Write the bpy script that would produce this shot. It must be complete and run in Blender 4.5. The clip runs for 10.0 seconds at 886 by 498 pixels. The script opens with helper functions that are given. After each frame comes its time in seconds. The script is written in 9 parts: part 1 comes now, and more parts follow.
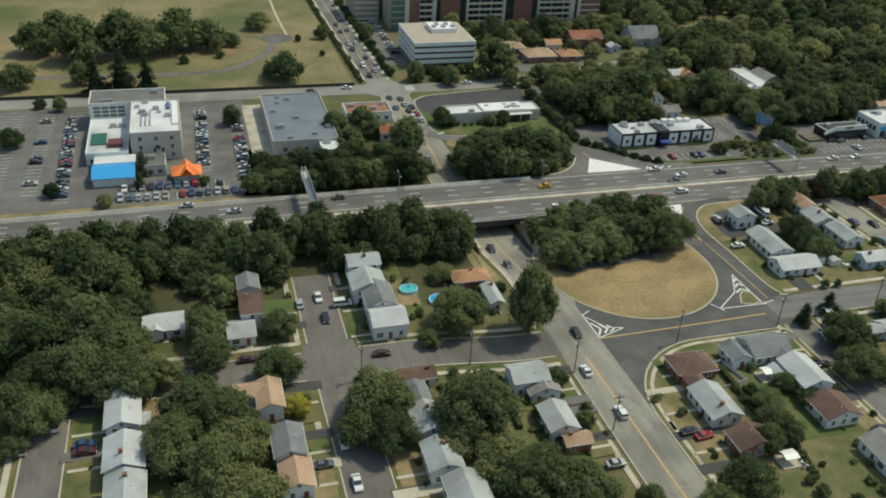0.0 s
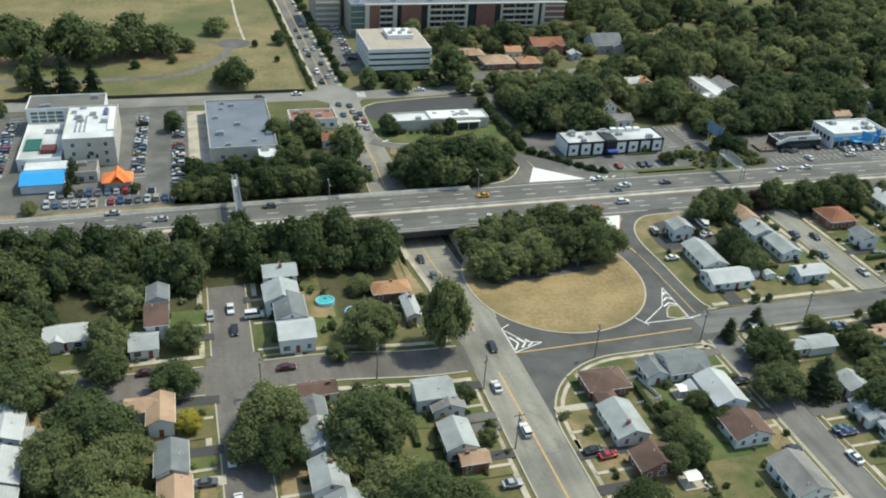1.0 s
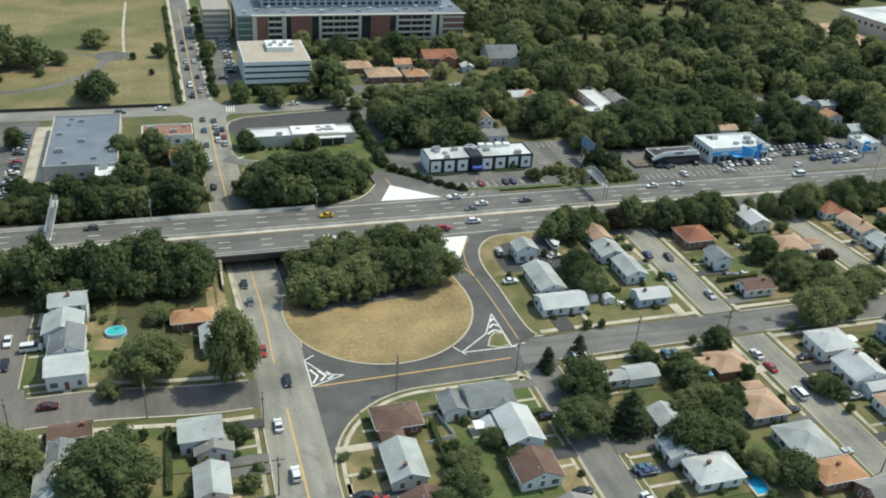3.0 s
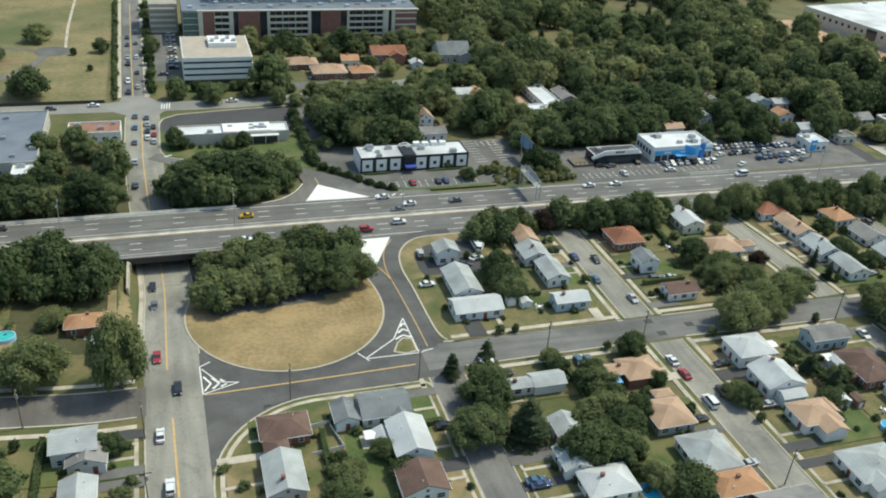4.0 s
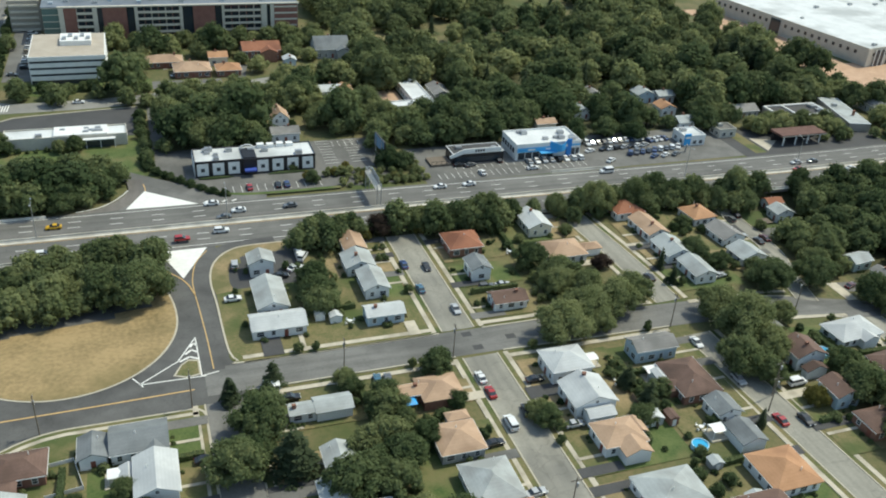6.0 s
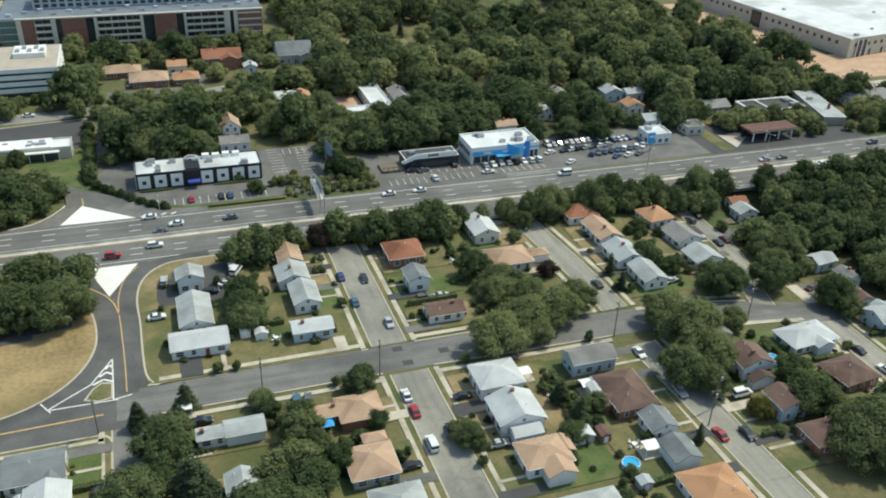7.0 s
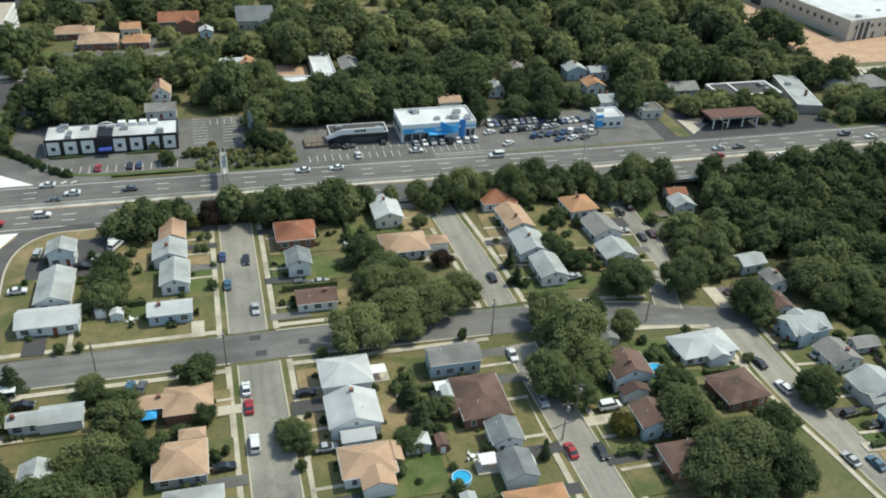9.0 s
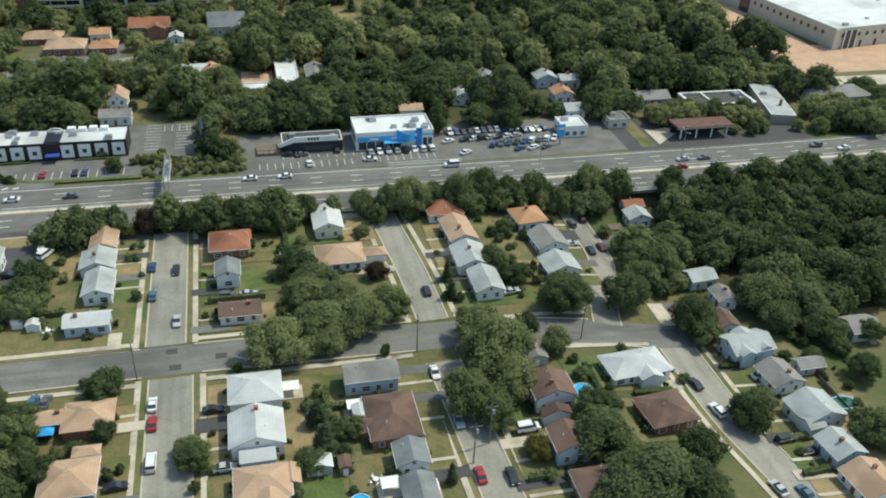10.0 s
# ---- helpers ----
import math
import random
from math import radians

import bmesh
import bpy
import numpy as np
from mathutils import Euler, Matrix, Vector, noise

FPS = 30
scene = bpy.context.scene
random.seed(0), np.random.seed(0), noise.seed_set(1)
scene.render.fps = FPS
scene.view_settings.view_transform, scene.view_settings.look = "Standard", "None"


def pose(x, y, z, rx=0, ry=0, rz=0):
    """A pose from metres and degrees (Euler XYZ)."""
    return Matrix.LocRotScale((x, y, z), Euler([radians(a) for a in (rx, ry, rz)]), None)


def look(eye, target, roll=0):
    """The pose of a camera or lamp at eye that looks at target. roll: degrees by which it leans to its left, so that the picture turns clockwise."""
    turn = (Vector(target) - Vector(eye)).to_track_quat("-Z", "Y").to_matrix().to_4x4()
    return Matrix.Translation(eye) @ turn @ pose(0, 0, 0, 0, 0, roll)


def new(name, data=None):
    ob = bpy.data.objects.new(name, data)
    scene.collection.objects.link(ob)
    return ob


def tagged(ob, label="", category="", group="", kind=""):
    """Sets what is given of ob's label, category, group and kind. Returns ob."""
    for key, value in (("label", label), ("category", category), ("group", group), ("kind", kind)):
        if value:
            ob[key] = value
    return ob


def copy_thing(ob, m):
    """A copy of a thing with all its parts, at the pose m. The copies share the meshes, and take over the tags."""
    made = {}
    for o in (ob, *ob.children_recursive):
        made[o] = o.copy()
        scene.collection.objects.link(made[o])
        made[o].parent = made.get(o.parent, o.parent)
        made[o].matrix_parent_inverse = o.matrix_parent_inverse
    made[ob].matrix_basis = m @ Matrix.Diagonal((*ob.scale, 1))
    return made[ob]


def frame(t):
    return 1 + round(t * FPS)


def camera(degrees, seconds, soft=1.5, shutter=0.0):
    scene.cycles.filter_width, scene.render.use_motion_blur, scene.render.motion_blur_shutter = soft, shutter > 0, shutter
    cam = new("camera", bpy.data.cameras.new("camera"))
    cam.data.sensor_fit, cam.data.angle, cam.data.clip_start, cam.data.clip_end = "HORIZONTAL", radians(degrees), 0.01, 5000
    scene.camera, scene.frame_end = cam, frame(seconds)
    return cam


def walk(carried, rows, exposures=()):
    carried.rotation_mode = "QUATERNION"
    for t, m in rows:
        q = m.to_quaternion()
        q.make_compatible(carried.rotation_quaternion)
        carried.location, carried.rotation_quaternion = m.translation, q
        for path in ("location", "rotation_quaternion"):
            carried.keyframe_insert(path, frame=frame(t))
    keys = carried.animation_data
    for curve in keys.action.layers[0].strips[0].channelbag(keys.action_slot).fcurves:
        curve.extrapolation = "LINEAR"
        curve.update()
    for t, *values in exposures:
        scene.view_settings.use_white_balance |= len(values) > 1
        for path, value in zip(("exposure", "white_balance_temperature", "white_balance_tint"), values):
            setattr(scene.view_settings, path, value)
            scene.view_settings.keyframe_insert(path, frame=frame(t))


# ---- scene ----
cam = camera(54.2, 10.0, soft=1.95)
METRES, EYE, TILT, LEAN, TURN = 240.0, 133.38, -89.831, -30.517, 2.412
ROWS = [
    (0.0, 0.0, 0.0, 0.0, 27.23, 58.47, 18.4),
    (0.5, 0.043, 0.0236, -0.0056, 27.25, 58.63, 18.09),
    (1.0, 0.0858, 0.0476, -0.011, 26.99, 58.7, 18.01),
    (1.5, 0.1287, 0.0733, -0.0128, 26.65, 58.79, 18.23),
    (2.0, 0.1717, 0.0998, -0.0137, 26.49, 59.02, 18.63),
    (2.5, 0.2148, 0.1272, -0.0145, 26.61, 59.32, 18.99),
    (4.0, 0.345, 0.2081, -0.0212, 26.45, 59.01, 19.28),
    (4.5, 0.3879, 0.2362, -0.0208, 26.01, 58.58, 19.59),
    (5.0, 0.4305, 0.264, -0.0196, 25.78, 58.28, 20.16),
    (5.5, 0.4723, 0.2907, -0.0205, 26.02, 58.4, 20.84),
    (7.0, 0.597, 0.3758, -0.016, 28.42, 59.47, 21.0),
    (7.5, 0.6382, 0.4001, -0.0203, 28.83, 59.13, 20.12),
    (8.0, 0.6791, 0.4249, -0.0232, 28.75, 58.43, 18.97),
    (8.5, 0.7204, 0.4519, -0.0224, 28.4, 57.73, 17.79),
    (9.0, 0.7609, 0.4806, -0.0192, 28.06, 57.37, 16.77),
    (9.5, 0.8016, 0.508, -0.0193, 28.03, 57.5, 15.95),
    (10.0, 0.842, 0.5356, -0.0189, 28.33, 57.9, 15.3),
]
walk(cam, [(t, pose(0, 0, EYE, TILT, LEAN, TURN) @ pose(METRES * x, METRES * y, METRES * z, 90 + pitch, roll, yaw)) for t, x, y, z, yaw, pitch, roll in ROWS],
     exposures=[(0, 0.0, 7600, -3), (0.3, 0.42, 7050, -2), (10.0, 0.42, 7050, -2)])

# ---- light ----
SUN_AZ, SUN_EL = 14.0, 57.0      # degrees: azimuth from +x towards +y, height
world = bpy.data.worlds.new("sky")
scene.world = world
world.use_nodes = True
wn = world.node_tree
sky = wn.nodes.new("ShaderNodeTexSky")
sky.sky_type = "NISHITA"
sky.sun_disc = False
sky.sun_elevation = radians(SUN_EL)
sky.sun_rotation = radians(90.0 - SUN_AZ)
sky.air_density, sky.dust_density, sky.ozone_density = 1.0, 1.2, 1.0
wn.links.new(sky.outputs[0], wn.nodes["Background"].inputs[0])
wn.nodes["Background"].inputs[1].default_value = 0.15
sun = new("sun", bpy.data.lights.new("sun", "SUN"))
sun.data.energy, sun.data.angle, sun.data.color = 2.4, radians(0.55), (1.0, 0.965, 0.90)
_e, _a = radians(SUN_EL), radians(SUN_AZ)
SUN_DIR = Vector((math.cos(_e) * math.cos(_a), math.cos(_e) * math.sin(_a), math.sin(_e)))
sun.matrix_world = look(SUN_DIR * 300, (0, 0, 0))


# ---- materials ----
def shade(name, a, b, rough=0.85, scale=0.4, fine=3.0, bump=0.02, metal=0.0, c=None, per_object=0.0, spec=0.3):
    """Two colours mixed by coarse and fine noise in metres; c: a third colour for stains; per_object: brightness spread between copies."""
    m = bpy.data.materials.new(name)
    m.use_nodes = True
    nt = m.node_tree
    L, N = nt.links.new, nt.nodes.new
    p = nt.nodes["Principled BSDF"]
    geo = N("ShaderNodeNewGeometry")
    n1, n2 = N("ShaderNodeTexNoise"), N("ShaderNodeTexNoise")
    for n, s, dt in ((n1, scale, 4.0), (n2, fine, 3.0)):
        n.inputs["Scale"].default_value, n.inputs["Detail"].default_value = s, dt
        L(geo.outputs["Position"], n.inputs["Vector"])
    r1 = N("ShaderNodeValToRGB")
    r1.color_ramp.elements[0].position, r1.color_ramp.elements[1].position = 0.36, 0.64
    r1.color_ramp.elements[0].color, r1.color_ramp.elements[1].color = (*a, 1), (*b, 1)
    mixf = N("ShaderNodeMath")
    mixf.operation = "MULTIPLY_ADD"
    mixf.inputs[1].default_value, mixf.inputs[2].default_value = 0.45, 0.0
    L(n2.outputs["Fac"], mixf.inputs[0])
    add = N("ShaderNodeMath")
    add.operation = "MULTIPLY_ADD"
    add.inputs[1].default_value = 0.62
    L(n1.outputs["Fac"], add.inputs[0])
    L(mixf.outputs[0], add.inputs[2])
    L(add.outputs[0], r1.inputs[0])
    col = r1.outputs[0]
    if c:
        n3 = N("ShaderNodeTexNoise")
        n3.inputs["Scale"].default_value, n3.inputs["Detail"].default_value = scale * 0.37, 6.0
        L(geo.outputs["Position"], n3.inputs["Vector"])
        r3 = N("ShaderNodeValToRGB")
        r3.color_ramp.elements[0].position, r3.color_ramp.elements[1].position = 0.48, 0.66
        L(n3.outputs["Fac"], r3.inputs[0])
        mx = N("ShaderNodeMix")
        mx.data_type = "RGBA"
        mx.inputs["B"].default_value = (*c, 1)
        L(r3.outputs[0], mx.inputs["Factor"])
        L(col, mx.inputs["A"])
        col = mx.outputs["Result"]
    if per_object:
        info, hsv, mp = N("ShaderNodeObjectInfo"), N("ShaderNodeHueSaturation"), N("ShaderNodeMapRange")
        mp.inputs["To Min"].default_value, mp.inputs["To Max"].default_value = 1 - per_object, 1 + per_object
        L(info.outputs["Random"], mp.inputs["Value"])
        L(mp.outputs[0], hsv.inputs["Value"])
        mh = N("ShaderNodeMapRange")
        mh.inputs["To Min"].default_value, mh.inputs["To Max"].default_value = 0.5 + per_object * 0.09, 0.5 - per_object * 0.06
        L(info.outputs["Random"], mh.inputs["Value"])
        L(mh.outputs[0], hsv.inputs["Hue"])
        L(col, hsv.inputs["Color"])
        col = hsv.outputs[0]
    L(col, p.inputs["Base Color"])
    p.inputs["Roughness"].default_value, p.inputs["Metallic"].default_value = rough, metal
    p.inputs["Specular IOR Level"].default_value = spec
    if bump:
        bp = N("ShaderNodeBump")
        bp.inputs["Strength"].default_value, bp.inputs["Distance"].default_value = 0.6, bump
        L(n2.outputs["Fac"], bp.inputs["Height"])
        L(bp.outputs[0], p.inputs["Normal"])
    return m


def courses(m, pitch, depth, axis_from_normal=False):
    """Adds fine horizontal course lines (shingles, siding) as relief and slight tone to a material made by shade()."""
    nt = m.node_tree
    L, N = nt.links.new, nt.nodes.new
    p = nt.nodes["Principled BSDF"]
    geo = N("ShaderNodeNewGeometry")
    wave = N("ShaderNodeTexWave")
    wave.wave_type, wave.bands_direction, wave.wave_profile = "BANDS", "Z", "SAW"
    wave.inputs["Scale"].default_value = 0.314 / pitch
    wave.inputs["Distortion"].default_value = 0.4
    L(geo.outputs["Position"], wave.inputs["Vector"])
    src = p.inputs["Base Color"].links[0].from_socket
    mx = N("ShaderNodeMix")
    mx.data_type, mx.blend_type = "RGBA", "MULTIPLY"
    mx.inputs["Factor"].default_value = depth
    L(src, mx.inputs["A"])
    L(wave.outputs["Color"], mx.inputs["B"])
    L(mx.outputs["Result"], p.inputs["Base Color"])
    return m


def wear(m, sx, sy, low=0.8, high=1.1, crack=0.9):
    """Adds long tyre and oil streaks and sealed cracks to a road material; sx, sy: streaks per metre along x and y."""
    nt = m.node_tree
    L, N = nt.links.new, nt.nodes.new
    p = nt.nodes["Principled BSDF"]
    geo, mp, n, ramp = N("ShaderNodeNewGeometry"), N("ShaderNodeMapping"), N("ShaderNodeTexNoise"), N("ShaderNodeMapRange")
    mp.inputs["Scale"].default_value = (sx, sy, 1.0)
    n.inputs["Scale"].default_value, n.inputs["Detail"].default_value = 1.0, 4.0
    L(geo.outputs["Position"], mp.inputs["Vector"])
    L(mp.outputs[0], n.inputs["Vector"])
    L(n.outputs["Fac"], ramp.inputs["Value"])
    for key, v in (("From Min", 0.32), ("From Max", 0.68), ("To Min", low), ("To Max", high)):
        ramp.inputs[key].default_value = v
    vor, wob, add, edge = N("ShaderNodeTexVoronoi"), N("ShaderNodeTexNoise"), N("ShaderNodeVectorMath"), N("ShaderNodeMapRange")
    vor.feature = "DISTANCE_TO_EDGE"
    vor.inputs["Scale"].default_value = 0.16
    wob.inputs["Scale"].default_value, wob.inputs["Detail"].default_value = 0.35, 3.0
    L(geo.outputs["Position"], wob.inputs["Vector"])
    add.operation = "MULTIPLY_ADD"
    add.inputs[1].default_value = (5.0, 5.0, 0.0)
    L(wob.outputs["Color"], add.inputs[0])
    L(geo.outputs["Position"], add.inputs[2])
    L(add.outputs[0], vor.inputs["Vector"])
    L(vor.outputs["Distance"], edge.inputs["Value"])
    for key, v in (("From Min", 0.008), ("From Max", 0.022), ("To Min", crack), ("To Max", 1.0)):
        edge.inputs[key].default_value = v
    both, mx = N("ShaderNodeMath"), N("ShaderNodeVectorMath")
    both.operation, mx.operation = "MULTIPLY", "SCALE"
    L(ramp.outputs[0], both.inputs[0])
    L(edge.outputs[0], both.inputs[1])
    L(p.inputs["Base Color"].links[0].from_socket, mx.inputs[0])
    L(both.outputs[0], mx.inputs["Scale"])
    L(mx.outputs[0], p.inputs["Base Color"])
    return m


def leafy(name, a, b, spread=0.3):
    m = shade(name, a, b, rough=0.9, scale=0.16, fine=1.6, bump=0, per_object=spread, spec=0.12)
    nt = m.node_tree
    p = nt.nodes["Principled BSDF"]
    src = p.inputs["Base Color"].links[0].from_socket
    tone, hsv, val, hue = nt.nodes.new("ShaderNodeAttribute"), nt.nodes.new("ShaderNodeHueSaturation"), nt.nodes.new("ShaderNodeMath"), nt.nodes.new("ShaderNodeMath")
    tone.attribute_name = "tone"
    for n, k, off in ((val, 0.36, 1.0), (hue, -0.022, 0.5)):
        n.operation = "MULTIPLY_ADD"
        n.inputs[1].default_value, n.inputs[2].default_value = k, off
        nt.links.new(tone.outputs["Fac"], n.inputs[0])
    nt.links.new(val.outputs[0], hsv.inputs["Value"])
    nt.links.new(hue.outputs[0], hsv.inputs["Hue"])
    nt.links.new(src, hsv.inputs["Color"])
    nt.links.new(hsv.outputs[0], p.inputs["Base Color"])
    src = hsv.outputs[0]
    tr, mix = nt.nodes.new("ShaderNodeBsdfTranslucent"), nt.nodes.new("ShaderNodeMixShader")
    mix.inputs[0].default_value = 0.45
    nt.links.new(src, tr.inputs[0])
    nt.links.new(p.outputs[0], mix.inputs[1])
    nt.links.new(tr.outputs[0], mix.inputs[2])
    nt.links.new(mix.outputs[0], nt.nodes["Material Output"].inputs[0])
    return m


def plain(name, col, rough=0.4, metal=0.0, spec=0.5, coat=0.0):
    m = shade(name, tuple(v * 0.92 for v in col), tuple(min(1, v * 1.06) for v in col), rough, 0.9, 9.0, 0, metal, spec=spec)
    m.node_tree.nodes["Principled BSDF"].inputs["Coat Weight"].default_value = coat
    return m


GRASS = shade("mixed_grass", (0.082, 0.098, 0.036), (0.175, 0.145, 0.07), scale=0.07, fine=0.8, bump=0.1, c=(0.062, 0.088, 0.026))
LAWN = [shade("green_lawn", (0.054, 0.090, 0.024), (0.108, 0.138, 0.046), scale=0.25, fine=1.8, bump=0.06, c=(0.165, 0.15, 0.066)),
        shade("patchy_lawn", (0.092, 0.108, 0.038), (0.20, 0.165, 0.08), scale=0.22, fine=1.6, bump=0.06, c=(0.075, 0.10, 0.032)),
        shade("dry_lawn", (0.19, 0.16, 0.078), (0.315, 0.235, 0.13), scale=0.25, fine=1.6, bump=0.06, c=(0.135, 0.128, 0.055))]
FIELD = shade("dry_meadow", (0.195, 0.147, 0.071), (0.37, 0.268, 0.136), scale=0.09, fine=0.9, bump=0.15, c=(0.185, 0.15, 0.068))
PARKGRASS = shade("park_grass", (0.118, 0.122, 0.05), (0.265, 0.212, 0.108), scale=0.045, fine=0.5, bump=0.15, c=(0.098, 0.115, 0.042))
# Dark woodland earth; on some patches its dark colour also stands for shade.
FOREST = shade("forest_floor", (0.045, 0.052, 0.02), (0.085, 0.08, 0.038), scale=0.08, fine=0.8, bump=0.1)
ASPHALT = shade("asphalt", (0.135, 0.132, 0.122), (0.175, 0.17, 0.158), scale=0.12, fine=1.6, bump=0.01, c=(0.118, 0.116, 0.108))
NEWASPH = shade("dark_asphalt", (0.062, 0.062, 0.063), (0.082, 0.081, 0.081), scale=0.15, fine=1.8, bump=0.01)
LOOPASPH = shade("ramp_asphalt", (0.096, 0.095, 0.091), (0.122, 0.12, 0.115), scale=0.15, fine=1.8, bump=0.01, c=(0.076, 0.075, 0.073))
MIDASPH = shade("worn_asphalt", (0.165, 0.16, 0.147), (0.21, 0.204, 0.188), scale=0.12, fine=1.5, bump=0.01, c=(0.135, 0.132, 0.122))
OLDASPH = shade("bleached_asphalt", (0.225, 0.22, 0.20), (0.285, 0.275, 0.25), scale=0.12, fine=1.4, bump=0.01, c=(0.19, 0.186, 0.17))
BROWNASPH = shade("brownish_asphalt", (0.148, 0.136, 0.123), (0.19, 0.175, 0.158), scale=0.12, fine=1.4, bump=0.01, c=(0.122, 0.113, 0.104))
HIGHASPH = wear(shade("highway_asphalt", (0.135, 0.132, 0.122), (0.175, 0.17, 0.158), scale=0.12, fine=1.6, bump=0.01, c=(0.118, 0.116, 0.108)), 0.012, 0.5, 0.78, 1.12)
CROSSASPH = wear(shade("cross_street_asphalt", (0.15, 0.148, 0.138), (0.192, 0.188, 0.176), scale=0.12, fine=1.6, bump=0.01, c=(0.115, 0.113, 0.106)), 0.035, 0.45, 0.8, 1.14)
SIDEASPH = wear(shade("side_street_asphalt", (0.245, 0.235, 0.20), (0.31, 0.295, 0.25), scale=0.12, fine=1.4, bump=0.01, c=(0.19, 0.183, 0.16)), 0.45, 0.04, 0.84, 1.1, 0.86)
wear(LOOPASPH, 0.2, 0.2, 0.85, 1.12)
wear(MIDASPH, 0.4, 0.05, 0.82, 1.1)
wear(ASPHALT, 0.15, 0.15, 0.84, 1.12)
wear(BROWNASPH, 0.4, 0.06, 0.84, 1.1)
CONCRETE = shade("concrete", (0.43, 0.385, 0.305), (0.54, 0.485, 0.39), scale=0.5, fine=3.0, bump=0.01, c=(0.34, 0.305, 0.24))
KERB = shade("kerb_concrete", (0.40, 0.36, 0.285), (0.50, 0.455, 0.365), scale=0.6, fine=3.0, bump=0.01)
MEDIAN = shade("bright_concrete", (0.56, 0.53, 0.46), (0.68, 0.645, 0.57), scale=0.4, fine=3.0, bump=0.01, c=(0.46, 0.43, 0.37))
PALE = shade("white_paint", (0.68, 0.67, 0.63), (0.80, 0.79, 0.75), scale=0.8, fine=4.0, bump=0)
YELLOW = shade("orange_yellow_paint", (0.50, 0.32, 0.13), (0.60, 0.41, 0.19), scale=0.8, fine=4.0, bump=0)
DIRT = shade("bare_earth", (0.40, 0.25, 0.16), (0.54, 0.36, 0.245), scale=0.15, fine=1.0, bump=0.1)
BARK = shade("bark", (0.07, 0.052, 0.038), (0.13, 0.10, 0.075), scale=2.0, fine=12, bump=0.05)
LEAF = leafy("broad_leaves", (0.092, 0.124, 0.052), (0.182, 0.21, 0.098), 0.40)
LEAF_DARK = leafy("dark_oak_leaves", (0.068, 0.096, 0.044), (0.142, 0.170, 0.082), 0.3)
LEAF_LIGHT = leafy("locust_leaves", (0.122, 0.152, 0.062), (0.225, 0.250, 0.118), 0.3)
LEAF_YEL = leafy("yellow_leaves", (0.36, 0.32, 0.06), (0.50, 0.44, 0.10), 0.1)
LEAF_OLIVE = leafy("olive_leaves", (0.12, 0.11, 0.032), (0.21, 0.185, 0.06), 0.15)
LEAF_RED = leafy("purple_leaves", (0.045, 0.032, 0.026), (0.085, 0.06, 0.048), 0.15)
LEAF_PINE = leafy("conifer_needles", (0.045, 0.066, 0.036), (0.09, 0.115, 0.062), 0.2)
ROOFS = {"white": courses(shade("pale_shingle", (0.46, 0.475, 0.47), (0.565, 0.58, 0.575), scale=0.35, fine=4, bump=0.01, c=(0.43, 0.445, 0.45)), 0.3, 0.07),
         "light": courses(shade("light_grey_shingle", (0.345, 0.37, 0.365), (0.44, 0.465, 0.46), scale=0.35, fine=4, bump=0.01, c=(0.30, 0.31, 0.30)), 0.3, 0.07),
         "gray": courses(shade("grey_shingle", (0.215, 0.205, 0.195), (0.285, 0.275, 0.26), scale=0.35, fine=4, bump=0.01, c=(0.175, 0.17, 0.16)), 0.3, 0.07),
         "slate": courses(shade("slate_shingle", (0.165, 0.18, 0.185), (0.225, 0.24, 0.245), scale=0.35, fine=4, bump=0.01, c=(0.135, 0.145, 0.15)), 0.3, 0.07),
         "tan": courses(shade("tan_shingle", (0.40, 0.265, 0.175), (0.49, 0.335, 0.23), scale=0.35, fine=4, bump=0.01, c=(0.34, 0.225, 0.15)), 0.3, 0.07),
         "orange": courses(shade("orange_shingle", (0.40, 0.215, 0.115), (0.49, 0.27, 0.15), scale=0.35, fine=4, bump=0.01, c=(0.34, 0.18, 0.10)), 0.3, 0.07),
         "rust": courses(shade("rust_shingle", (0.265, 0.108, 0.062), (0.335, 0.145, 0.085), scale=0.35, fine=4, bump=0.01, c=(0.215, 0.09, 0.055)), 0.3, 0.07),
         "brown": courses(shade("brown_shingle", (0.125, 0.078, 0.06), (0.175, 0.11, 0.088), scale=0.35, fine=4, bump=0.01, c=(0.10, 0.065, 0.052)), 0.3, 0.07)}
WALLS = {"white": courses(shade("white_siding", (0.70, 0.71, 0.70), (0.80, 0.80, 0.78), scale=0.4, fine=3, bump=0.004), 0.22, 0.12),
         "cream": courses(shade("cream_siding", (0.66, 0.61, 0.48), (0.75, 0.70, 0.57), scale=0.4, fine=3, bump=0.004), 0.22, 0.12),
         "blue": courses(shade("pale_blue_siding", (0.40, 0.50, 0.56), (0.50, 0.60, 0.66), scale=0.4, fine=3, bump=0.004), 0.22, 0.12),
         "green": courses(shade("pale_green_siding", (0.42, 0.50, 0.44), (0.52, 0.60, 0.53), scale=0.4, fine=3, bump=0.004), 0.22, 0.12),
         "gray": courses(shade("grey_siding", (0.36, 0.36, 0.35), (0.45, 0.45, 0.44), scale=0.4, fine=3, bump=0.004), 0.22, 0.12),
         "brick": courses(shade("brick_wall", (0.21, 0.10, 0.07), (0.30, 0.155, 0.11), scale=1.5, fine=9, bump=0.01), 0.08, 0.15)}
BRICK = WALLS["brick"]
GLASS = plain("window_glass", (0.035, 0.045, 0.055), 0.08, 0, 0.6)
TRIM = plain("white_trim", (0.76, 0.76, 0.74), 0.5)
DARK = plain("dark_metal", (0.045, 0.045, 0.048), 0.45, 0.3)
STEEL = plain("galvanised_steel", (0.42, 0.43, 0.44), 0.45, 0.7)
